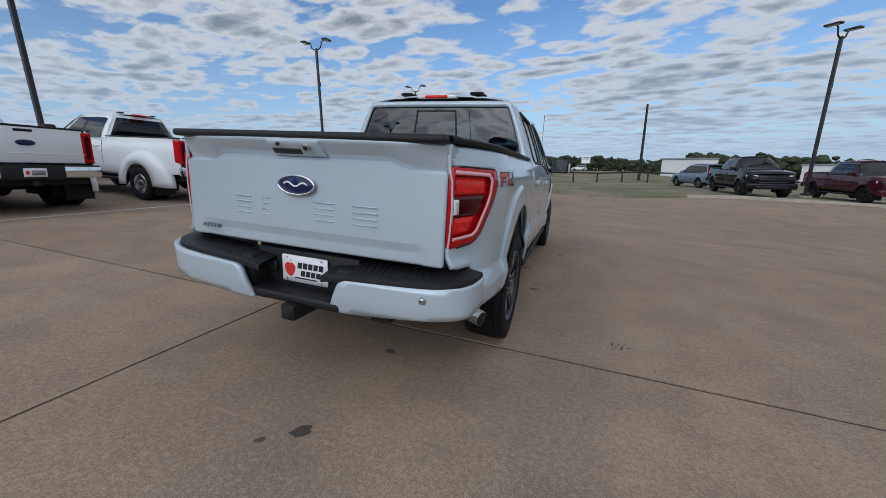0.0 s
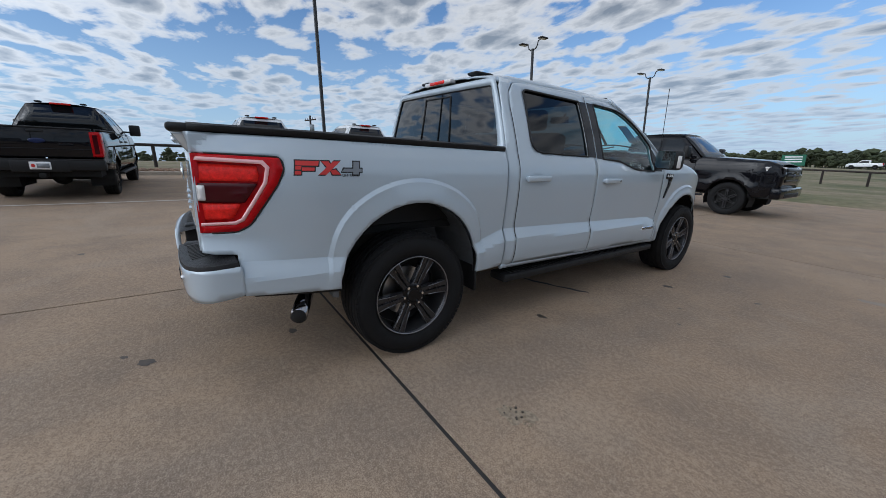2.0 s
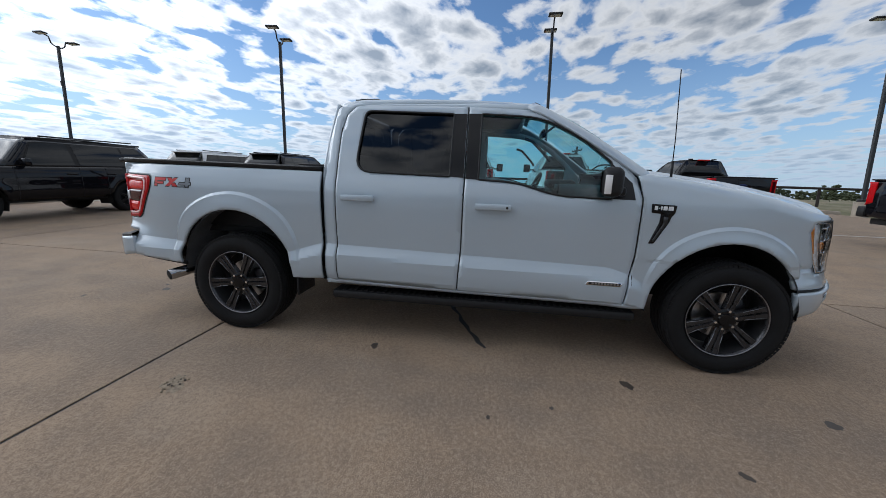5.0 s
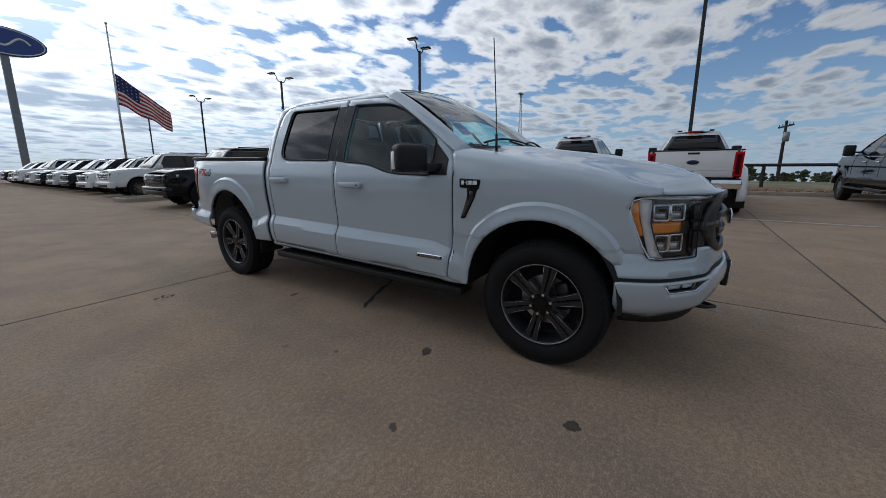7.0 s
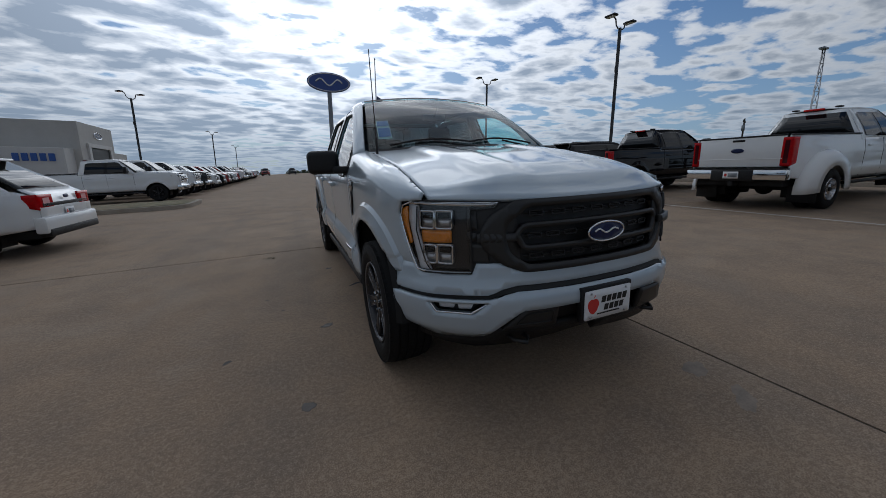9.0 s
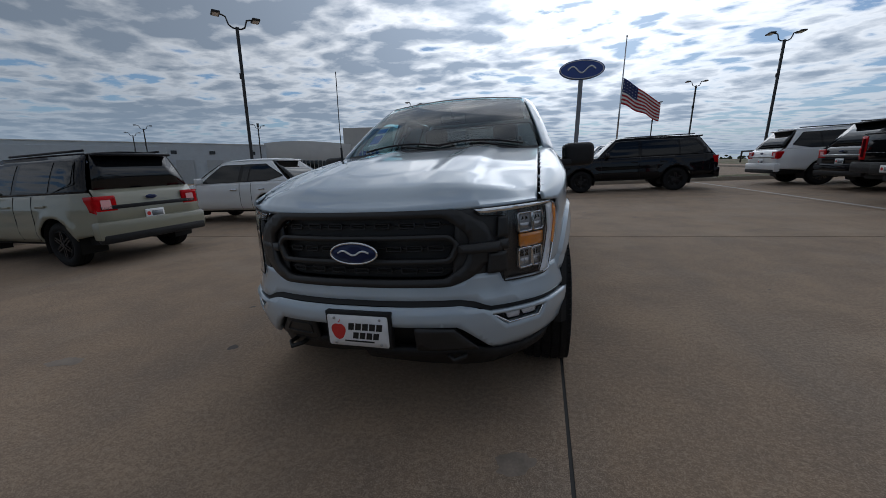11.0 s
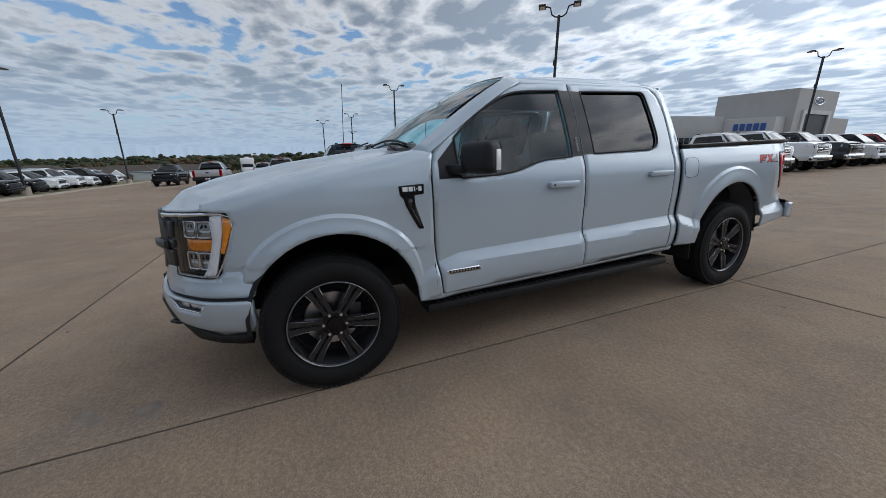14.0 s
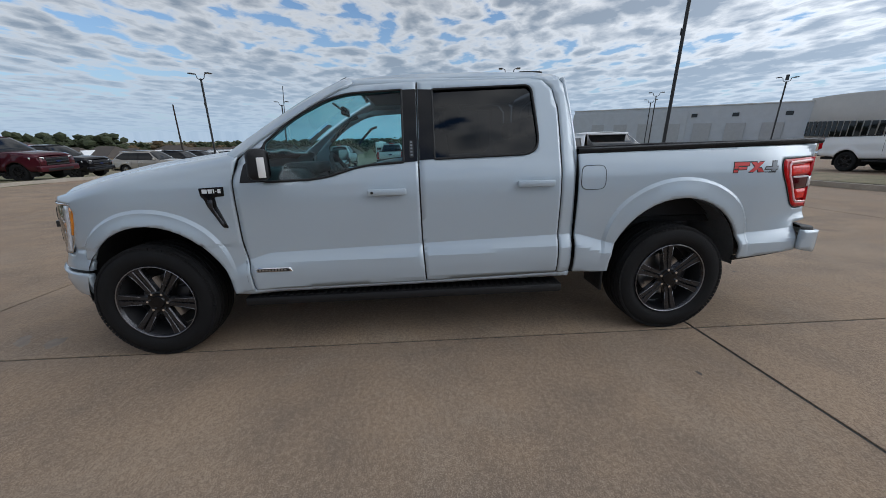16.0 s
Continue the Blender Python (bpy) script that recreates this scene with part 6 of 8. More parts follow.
# gravel between the kerb and the fence
def build_gravel():
    rng = random.Random(11)
    bm = bmesh.new()
    rows = []
    for i in range(60):
        y = 16 - i * 2.0
        rows.append([bm.verts.new((x, y, 0.13 + 0.03 * noise.noise(Vector((x, y, 0))))) for x in (-15.56, -16.2, -17.0)])
    for a, b in zip(rows, rows[1:]):
        for k in range(2):
            bm.faces.new((a[k], b[k], b[k + 1], a[k + 1]))
    g = part("gravel_bed", bm, GRAVEL, None)
    g.matrix_world = LOT
    tagged(g, "strip of reddish gravel along the kerb", "gravel", kind="structure")
    verts, faces = [], []
    base = bmesh.new()
    bmesh.ops.create_icosphere(base, subdivisions=1, radius=1.0)
    bv, bf = [v.co.copy() for v in base.verts], [[v.index for v in f.verts] for f in base.faces]
    base.free()
    for _ in range(3200):
        x, y = rng.uniform(-16.95, -15.62), rng.uniform(-22, 15)
        r = rng.uniform(0.03, 0.085)
        m = Matrix.LocRotScale((x, y, 0.135 + r * 0.3), Euler((rng.uniform(0, 6), rng.uniform(0, 6), 0)), (r, r * rng.uniform(0.6, 1), r * rng.uniform(0.5, 0.9)))
        o = len(verts)
        verts += [m @ v for v in bv]
        faces += [[i + o for i in f] for f in bf]
    me = bpy.data.meshes.new("gravel")
    me.from_pydata(verts, [], faces)
    me.materials.append(GRAVEL)
    ob = new("gravel", me)
    ob.matrix_world = LOT
    tagged(ob, "loose reddish stones behind the kerb", "gravel", kind="stuff")


build_gravel()


# ---- lamp posts ----
def lamp_post(x, y, turn, extra=False):
    r = root("lamp_post", plumb(x, y, 0.1, turn), "tall dark twin-arm lamp post on a concrete lot", "lamp post", "lamp posts of the lot")
    part("pole", box(-0.065, 0.065, -0.065, 0.065, 0, 7.8, 0.012, 1), POLE, r, smooth=False)
    bm = bmesh.new()
    add_cyl(bm, (0, 0, -0.4), (0, 0, 0.55), 0.28, 0.27, 20)
    part("footing", bm, KERB, r, angle=40)
    part("base_cover", box(-0.14, 0.14, -0.14, 0.14, 0.55, 0.66, 0.02), POLE, r, smooth=False)
    for s in (-1, 1):
        a = part("arm", tube([(0, 0, 7.72), (s * 0.18, 0, 7.74), (s * 0.33, 0, 7.84), (s * 0.38, 0, 8.0), (s * 0.42, 0, 8.14), (s * 0.55, 0, 8.19), (s * 0.75, 0, 8.20)], 0.035, 8), POLE, r)
        hd = part("lamp_head", box(-0.17, 0.17, -0.30, 0.30, 8.16, 8.25, 0.03, 2, Matrix.Translation((s * 0.80, 0, 0))), POLE, a, smooth=False)
        part("lens", box(-0.12, 0.12, -0.22, 0.22, 8.152, 8.162, 0, 1, Matrix.Translation((s * 0.80, 0, 0))), LAMP_WHITE, hd, smooth=False)
    if extra:
        part("floodlight", box(-0.16, 0.16, -0.05, 0.05, 7.9, 8.5, 0.02), POLE, r, smooth=False)
    part("junction_box", box(0.065, 0.12, -0.05, 0.05, 5.6, 5.85, 0.01), POLE, r, smooth=False)
    return r


first_post = lamp_post(-15.0, 2.55, 0)
for x, y, a in ((-14.5, 16.0, 0), (-13.6, 29.0, 0), (-15.5, -11.45, 8), (-15.4, -25.3, 0), (-16.0, -40.4, 0), (-16.0, -54.5, 0), (12.35, 19.0, 40), (12.9, -11.0, 50), (13.3, -36.9, 45), (12.8, -72.0, 45), (13.6, -112.0, 45), (32.3, -8.3, 80), (52.5, -7.7, 80), (61.0, -4.6, 85), (80.8, -12.7, 85), (58.1, -21.3, 60), (49.2, -33.3, 55), (32.4, 19.0, 80), (51.5, 19.0, 80), (57.3, -37.7, 55)):
    copy_thing(first_post, plumb(x, y, 0.1, a))
lamp_post(39.0, -42.0, 70, True)


# ---- rail fences ----
def fence(points, label, spacing=2.45, h=1.05):
    r = root("rail_fence", Matrix(), label, "fence")
    for (x0, y0), (x1, y1) in zip(points, points[1:]):
        L = math.hypot(x1 - x0, y1 - y0)
        n = max(1, round(L / spacing))
        prev = None
        for i in range(n + 1):
            x, y = x0 + (x1 - x0) * i / n, y0 + (y1 - y0) * i / n
            z = ground_z(x, y)
            bm = bmesh.new()
            add_cyl(bm, (x, y, z - 0.3), (x, y, z + h), 0.075, 0.07, 9)
            part("post", bm, WOOD, r, angle=40)
            if prev:
                part("rail", tube([(prev[0], prev[1], prev[2] + h - 0.05), (x, y, z + h - 0.05)], 0.07, 7), WOOD, r, angle=60)
            prev = (x, y, z)
    return r


fence([(-19.0, -36.0), (-19.0, 30.0)], "dark timber rail fence behind the gravel strip")
fence([(-19.0, 30.0), (-6.0, 36.5), (20.0, 38.0), (50.0, 37.0)], "dark timber rail fence beyond the grass verge")


# ---- dealership building ----
STUCCO = mat("pale_grey_panel", (0.47, 0.455, 0.43), 0.75, vary=0.08, scale=0.6, bump=0.15, bump_scale=30)
STUCCO_LIGHT = mat("off_white_panel", (0.60, 0.59, 0.57), 0.7, vary=0.06, scale=0.6)
METAL_WALL = mat("pale_blue_metal_wall", (0.50, 0.53, 0.56), 0.55, vary=0.08, scale=0.8)
DOOR_GREY = mat("roller_door", (0.42, 0.43, 0.44), 0.6, vary=0.1, scale=2)
SIGN_BLUE = mat("sign_letter_blue", (0.03, 0.10, 0.36), 0.4)


def build_dealership():
    b = root("dealership_building", plumb(38.5, -92.0, 0.0, 0), "pale grey car dealership with a tall entrance block", "building")
    part("tower_wall", box(0, 15, -15.5, 0, -1, 12.3, 0.05, 1), STUCCO, b, smooth=False)
    part("portal", box(-0.06, 0.4, -12.5, -3.4, 0, 7.6), LETTER_BLACK, b, smooth=False)
    part("portal_frame", box(-0.35, 0.1, -13.4, -12.5, 0, 8.4), STUCCO_LIGHT, b, smooth=False)
    part("portal_frame", box(-0.35, 0.1, -3.4, -2.5, 0, 8.4), STUCCO_LIGHT, b, smooth=False)
    part("portal_frame", box(-0.35, 0.1, -12.5, -3.4, 7.6, 8.4), STUCCO_LIGHT, b, smooth=False)
    emblem(b, Matrix.Translation((-0.08, -8.0, 10.2)) @ Matrix.Rotation(radians(-90), 4, "Z") @ Matrix.Rotation(radians(90), 4, "X"), 1.9, 0.75)
    part("low_block", box(0.5, 14, -24, -15.5, -1, 7.2, 0.05, 1), STUCCO, b, smooth=False)
    # sign wall before the tower, with blue bars for its letters
    s = part("sign_wall", box(1.2, 10.5, 0.0, 3.5, -1, 7.0, 0.05, 1), STUCCO_LIGHT, b, smooth=False)
    for i in range(5):
        part("sign_letter", box(2.6 + i * 1.25, 3.5 + i * 1.25, 3.48, 3.72, 4.5, 5.9, 0.05, 1), SIGN_BLUE, s, smooth=False)
    # showroom with a bowed parapet and a band of windows
    bm = bmesh.new()
    pts = []
    for i in range(25):
        x = 10.5 + i * 0.85
        pts.append((x, 4.0 + 9.0 * (i / 24) + 3.2 * math.sin(i / 24 * math.pi)))
    for (x0, y0), (x1, y1) in zip(pts, pts[1:]):
        q = [bm.verts.new((x0, y0, -1)), bm.verts.new((x1, y1, -1)), bm.verts.new((x1, y1, 7.6 + 0.5 * math.sin((x1 - 10.5) / 20.4 * math.pi))), bm.verts.new((x0, y0, 7.6 + 0.5 * math.sin((x0 - 10.5) / 20.4 * math.pi)))]
        bm.faces.new(q)
    bmesh.ops.remove_doubles(bm, verts=bm.verts, dist=0.001)
    part("showroom_wall", bm, STUCCO, b, solid=0.4, offset=0.0)
    for i in range(0, 24):
        (x0, y0), (x1, y1) = pts[i], pts[i + 1]
        d = Vector((x1 - x0, y1 - y0, 0)).normalized()
        nrm = Vector((-d.y, d.x, 0)) * 0.26
        a, c = Vector((x0, y0, 0)).lerp(Vector((x1, y1, 0)), 0.10) + nrm, Vector((x0, y0, 0)).lerp(Vector((x1, y1, 0)), 0.90) + nrm
        bm = bmesh.new()
        bm.faces.new([bm.verts.new(a + Vector((0, 0, 0.4))), bm.verts.new(c + Vector((0, 0, 0.4))), bm.verts.new(c + Vector((0, 0, 3.2))), bm.verts.new(a + Vector((0, 0, 3.2)))])
        part("window", bm, CAR_GLASS, b, smooth=False, solid=0.05)
    # service wing of pale metal with roller doors
    m = Matrix.Translation((30.0, 13.0, 0)) @ Matrix.Rotation(radians(38), 4, "Z")
    wing = part("service_wing", box(0, 52, -14, 0, -3, 7.0, 0.05, 1, m), METAL_WALL, b, smooth=False)
    part("roof_edge", box(-0.1, 52.1, -14.1, 0.12, 7.0, 7.25, 0.03, 1, m), STUCCO_LIGHT, wing, smooth=False)
    part("low_wing", box(22, 52.2, -13, 0.2, -3, 6.2, 0.05, 1, m), METAL_WALL, wing, smooth=False)
    for i in range(7):
        x = 4 + i * 6.4
        part("roller_door", box(x, x + 3.6, 0.15, 0.30, -3, 3.2, 0.02, 1, m), DOOR_GREY, wing, smooth=False)
    for x in (3, 12, 20):
        part("wing_window", box(x, x + 1.2, 0.02, 0.12, 4.6, 5.4, 0.02, 1, m), CAR_GLASS, wing, smooth=False)


build_dealership()


# ---- pylon sign and flag ----
def pylon():
    p = root("pylon_sign", plumb(-8.1, -77.0, 0, 0), "large blue oval sign on a grey pole", "sign")
    part("pole", box(-0.40, 0.40, -0.30, 0.30, -0.5, 17.0, 0.03, 1), mat("galvanised", (0.22, 0.23, 0.25), 0.5, 0.4, vary=0.1, scale=1), p, smooth=False)
    blue = mat("sign_navy", (0.030, 0.065, 0.26), 0.35)
    e = part("oval_board", panel(oval(4.25, 1.85), lambda u, v: Vector((u, 0.46, 18.2 + v)), (), 0.4, True), blue, p, "navy oval board with a white rim", solid=0.04)
    part("rim", tube([(x, 0.47, 18.2 + z) for x, z in oval(4.0, 1.65)], 0.07, 6, True), WHITE_PAINT, e)
    wave = [(-2.6 + 5.2 * i / 30, 0.58 * math.sin(i / 30 * 9.5)) for i in range(31)]
    part("stroke", tube([(x, 0.49, 18.2 + z) for x, z in wave], 0.14, 6), WHITE_PAINT, e)
    part("oval_back", panel(oval(4.2, 1.8), lambda u, v: Vector((u, 0.40, 18.2 + v)), (), 0.4, True), mat("sign_grey", (0.1, 0.1, 0.12), 0.5), p, solid=0.7)


pylon()


def flag():
    f = root("flag_pole", plumb(-8.75, -39.03, 0, 0), "white flagpole with a striped flag at half staff", "flagpole")
    bm = bmesh.new()
    add_cyl(bm, (0, 0, -0.2), (0, 0, 12.9), 0.10, 0.055, 14)
    part("pole", bm, STEEL, f)
    bm = bmesh.new()
    bmesh.ops.create_uvsphere(bm, u_segments=12, v_segments=8, radius=0.10, matrix=Matrix.Translation((0, 0, 13.0)))
    part("ball", bm, STEEL, f)
    W, H = 4.0, 2.55
    red, white, blue = mat("flag_red", (0.42, 0.02, 0.03), 0.8), mat("flag_white", (0.72, 0.70, 0.68), 0.8), mat("flag_blue", (0.02, 0.03, 0.12), 0.8)

    def cloth(u, v):
        droop = -1.85 * (u / W) ** 1.05
        return Vector((-0.08 - 0.90 * u, 0.16 * math.sin(u * 3.2 + v) * (u / W) ** 0.6 + 0.10 * u, 6.55 + v * (1 - 0.32 * u / W) + droop + 0.06 * math.sin(u * 3.0)))

    for i in range(13):
        z0, z1 = H * i / 13, H * (i + 1) / 13
        u0 = 0.0 if i < 6 else 0.4 * W
        part("stripe", panel([(u0, z0), (W, z0), (W, z1), (u0, z1)], cloth, (), 0.12), red if i % 2 == 0 else white, f, solid=0.006)
    part("canton", panel([(0, H * 6 / 13), (0.4 * W, H * 6 / 13), (0.4 * W, H), (0, H)], cloth, (), 0.12), blue, f, solid=0.006)
    for i in range(5):
        for j in range(4):
            u, v = 0.16 + i * 0.31, H * 6 / 13 + 0.20 + j * 0.31
            part("star", panel(oval(0.045, 0.045, 10), lambda a, b: cloth(u + a, v + b) + Vector((0, 0.012, 0)), (), 0.1), white, f, solid=0.004, offset=0)


flag()

# ---- parked vehicles ----
WHEEL_MESH = {}


def simple_wheel(parent, m, R, W, style):
    """Tyre with rim and spokes; meshes are shared between wheels of one size and style."""
    key = (round(R, 3), round(W, 3), style)
    if key not in WHEEL_MESH:
        rim = R * (0.62 if style != "dually" else 0.56)
        t = tyre_mesh(R, W, rim, 40)
        h = W / 2
        bright = style in ("bright", "dually")
        prof = [(h - 0.012, rim + 0.004), (h - 0.004, rim - 0.006), (h - 0.03, rim - 0.02), (h - 0.10, rim - 0.03), (h - 0.12, 0.0)]
        if style == "dually":
            prof = [(h - 0.012, rim + 0.004), (h - 0.004, rim - 0.006), (h - 0.10, rim - 0.03), (h - 0.12, rim * 0.55), (h - 0.03, rim * 0.45), (h - 0.01, 0.0)]
        r = lathe(prof, 32)
        s = bmesh.new()
        n = {"bright": 10, "dark": 6, "dually": 8}.get(style, 6)
        for k in range(n):
            a = k * math.tau / n
            mm = Matrix.Rotation(a, 4, "X")
            if style == "dually":
                add_cyl(s, mm @ Vector((h - 0.115, 0, rim * 0.72)), mm @ Vector((h - 0.095, 0, rim * 0.72)), rim * 0.11, seg=10)
            else:
                for o in (-1, 1):
                    add_box(s, h - 0.055, h - 0.012, o * 0.030 - 0.011, o * 0.030 + 0.011, 0.03, rim - 0.005, 0, m=mm @ Matrix.Rotation(o * 0.05, 4, "X"))
        add_cyl(s, (h - 0.06, 0, 0), (h - 0.004, 0, 0), rim * 0.22, rim * 0.18, 14)
        data = []
        for nm, bm, mt in (("tyre", t, RUBBER), ("rim", r, (RIM_BRIGHT if bright else RIM_DARK) if style == "dually" else UNDER), ("spokes", s, UNDER if style == "dually" else (RIM_BRIGHT if bright else RIM_DARK))):
            me = bpy.data.meshes.new(nm)
            bm.to_mesh(me)
            bm.free()
            if nm != "spokes":
                me.polygons.foreach_set("use_smooth", [True] * len(me.polygons))
                me.set_sharp_from_angle(angle=radians(40))
            me.materials.append(mt)
            data.append(me)
        WHEEL_MESH[key] = data
    w = new("wheel", WHEEL_MESH[key][0])
    w.parent, w.matrix_local = parent, m
    for nm, me in zip(("rim", "spokes"), WHEEL_MESH[key][1:]):
        o = new(nm, me)
        o.parent = w


def spec(**k):
    d = dict(nose=2.75, tail=-3.05, wb=3.7, hw=0.98, sill=0.48, belt=1.25, hood_f=1.08, hood_b=1.27, ws_b=1.15, ws_t=0.45, roof=1.90, roof_r=-0.95, rg_b=-1.05, R=0.40, W=0.27, pickup=True, bed=1.33, style="dark", rails=False, dually=False, tow=False, mark=False, lean=0.36)
    d.update(k)
    return d


SPECS = {
    "superduty": spec(nose=3.02, tail=-3.25, wb=4.06, hw=1.0, sill=0.56, belt=1.40, hood_f=1.30, hood_b=1.45, ws_b=1.30, ws_t=0.62, roof=2.07, roof_r=-0.80, rg_b=-0.92, R=0.425, bed=1.47, tow=True, mark=True),
    "dually": spec(nose=3.20, tail=-3.48, wb=4.47, hw=1.0, sill=0.58, belt=1.45, hood_f=1.34, hood_b=1.49, ws_b=1.48, ws_t=0.80, roof=2.14, roof_r=-0.62, rg_b=-0.74, R=0.415, W=0.23, bed=1.54, tow=True, mark=True, dually=True, style="dually"),
    "halfton": spec(mark=True),
    "bigsuv": spec(nose=2.50, tail=-2.83, wb=3.11, hw=0.99, sill=0.46, belt=1.20, hood_f=1.06, hood_b=1.20, ws_b=1.00, ws_t=0.38, roof=1.86, roof_r=-2.25, rg_b=-2.66, R=0.40, W=0.275, pickup=False, style="bright", rails=True, lean=0.30),
    "midsuv": spec(nose=2.42, tail=-2.55, wb=2.95, hw=0.96, sill=0.38, belt=1.08, hood_f=0.92, hood_b=1.08, ws_b=1.02, ws_t=0.28, roof=1.70, roof_r=-1.80, rg_b=-2.36, R=0.37, W=0.25, pickup=False, style="bright", rails=True, lean=0.38),
    "crossover": spec(nose=2.35, tail=-2.40, wb=2.85, hw=0.955, sill=0.36, belt=1.08, hood_f=0.88, hood_b=1.06, ws_b=1.05, ws_t=0.22, roof=1.68, roof_r=-1.45, rg_b=-2.16, R=0.365, W=0.245, pickup=False, style="bright", lean=0.42),
    "boxy": spec(nose=2.12, tail=-2.18, wb=2.67, hw=0.93, sill=0.40, belt=1.13, hood_f=1.00, hood_b=1.12, ws_b=0.82, ws_t=0.42, roof=1.74, roof_r=-1.90, rg_b=-2.06, R=0.36, W=0.235, pickup=False, style="dark", rails=True, lean=0.26),
    "sedan": spec(nose=2.35, tail=-2.45, wb=2.82, hw=0.92, sill=0.26, belt=0.93, hood_f=0.70, hood_b=0.92, ws_b=0.95, ws_t=0.15, roof=1.44, roof_r=-0.95, rg_b=-1.75, R=0.34, W=0.225, pickup=False, style="bright", lean=0.48),
}


def parked(kind, colour, label, m, category="", group="", name="", plate=True, style=None, two_tone=None):
    """A whole parked vehicle, nose along local +y, standing on its wheels."""
    s = SPECS[kind]
    cat = category or ("pickup truck" if s["pickup"] else "car" if kind == "sedan" else "SUV")
    v = root(name or ("parked_truck" if s["pickup"] else "parked_car" if kind == "sedan" else "parked_suv"), m, label, cat, group)
    style = style or s["style"]
    N, T, hw, belt, sill = s["nose"], s["tail"], s["hw"], s["belt"], s["sill"]
    ya, yb = s["wb"] / 2, -s["wb"] / 2
    R = s["R"]
    ra = R + 0.075
    roofc = two_tone or colour
    top_b = s["bed"] if s["pickup"] else belt

    def bx(y, z):
        """Half width of the lower body."""
        x = hw - 0.05 * smooth(belt - 0.35, belt + 0.05, z) ** 2 - 0.06 * smooth(sill + 0.15, sill - 0.05, z)
        x -= 0.16 * smooth(N - 0.75, N, y) ** 2 + (0.06 if s["pickup"] else 0.12) * smooth(T + 0.55, T, y) ** 2
        for yc in (ya, yb):
            d = math.hypot(y - yc, z - R)
            x += 0.022 * smooth(ra + 0.17, ra + 0.02, d)
        x += 0.012 * smooth(0.06, 0.0, abs(z - (sill + 0.22)))
        return x

    def low(y, z):
        return Vector((bx(y, z), y, z))

    def high(y, z):
        return Vector((bx(y, belt) - 0.012 - s["lean"] * (z - belt) - 0.25 * (z - belt) ** 2, y, z))

    def arc(yc):
        return [(yc + ra * math.cos(radians(a)), R + ra * math.sin(radians(a))) for a in range(180 - 8, 0, -12)]

    hood_line = [(N - 0.10, s["hood_f"]), (N - 0.35, s["hood_f"] + 0.55 * (s["hood_b"] - s["hood_f"])), (s["ws_b"] + 0.3, s["hood_b"] - 0.01), (s["ws_b"], s["hood_b"])]
    bottom = [(T + 0.03, sill + 0.12), (yb - ra, sill + 0.06)] + [p for p in arc(yb) if p[1] > sill] + [(yb + ra, sill), (ya - ra, sill)] + [p for p in arc(ya) if p[1] > sill] + [(ya + ra, sill - 0.02), (N - 0.06, sill - 0.02), (N, s["hood_f"] - 0.22)]
    if s["pickup"]:
        cabr = s["rg_b"]
        lower_out = bottom + hood_line + [(s["ws_b"] - 0.2, belt), (cabr, belt), (cabr - 0.01, top_b), (T + 0.02, top_b)]
    else:
        lower_out = bottom + hood_line + [(s["ws_b"] - 0.2, belt), (s["rg_b"], belt + 0.02), (T + 0.06, belt - 0.06), (T, sill + 0.45)]
    green = [(s["ws_b"], belt), (s["ws_t"] + 0.04, s["roof"] - 0.05), (s["ws_t"] - 0.2, s["roof"]), (s["roof_r"], s["roof"] - 0.02), (s["rg_b"] + 0.02, belt)]
    for flip in (False, True):
        lf, hf = (mirrored(low), mirrored(high)) if flip else (low, high)
        sg = -1 if flip else 1
        part("body_side", panel(lower_out, lf, (), 0.06, flip), colour, v, solid=0.02)
        part("cab_side" if s["pickup"] else "upper_side", panel(green[::-1], hf, (), 0.14, flip), roofc, v, solid=0.02)
        # panes stand just proud of the pillars
        h = s["roof"] - belt
        split = (s["ws_t"] + s["roof_r"]) / 2 + 0.22 if s["pickup"] else s["ws_t"] - 0.78
        fr = [(split + 0.06, belt + 0.05), (s["ws_b"] - 0.30, belt + 0.04), (s["ws_t"] - 0.02, s["roof"] - 0.13), (split + 0.06, s["roof"] - 0.10)]
        # dark band behind the panes, from pillar to pillar
        back_b, back_t = (s["rg_b"] + 0.22, s["roof_r"] + 0.13) if s["pickup"] else (s["rg_b"] + 0.26, s["roof_r"] + 0.05)
        band = [(back_b, belt + 0.05), (s["ws_b"] - 0.27, belt + 0.03), (s["ws_t"] + 0.0, s["roof"] - 0.11), (s["ws_t"] - 0.15, s["roof"] - 0.085), (back_t + 0.1, s["roof"] - 0.10)]
        if not s["pickup"]:
            band[0] = (back_b - 0.05, belt + 0.16)
            band.insert(1, (back_b + 0.45, belt + 0.04))
        part("window_band", panel(rounded(band, 0.03), shift(hf, 0.008 * sg), (), 0.14, flip), GLOSS_BLACK, v)
        pane = part("front_window", panel(rounded(fr, 0.03), shift(hf, 0.013 * sg), (), 0.14, flip), CAR_GLASS, v)
        if s["pickup"]:
            rear = [(s["rg_b"] + 0.26, belt + 0.06), (split - 0.06, belt + 0.05), (split - 0.06, s["roof"] - 0.10), (s["roof_r"] + 0.16, s["roof"] - 0.12)]
            part("rear_side_window", panel(rounded(rear, 0.05), shift(hf, 0.013 * sg), (), 0.14, flip), CAR_GLASS, v)
        else:
            cpil = s["roof_r"] + 0.62
            part("rear_side_window", panel(rounded([(cpil + 0.02, belt + 0.05), (split - 0.05, belt + 0.05), (split - 0.05, s["roof"] - 0.10), (cpil + 0.02, s["roof"] - 0.10)], 0.03), shift(hf, 0.013 * sg), (), 0.14, flip), CAR_GLASS, v)
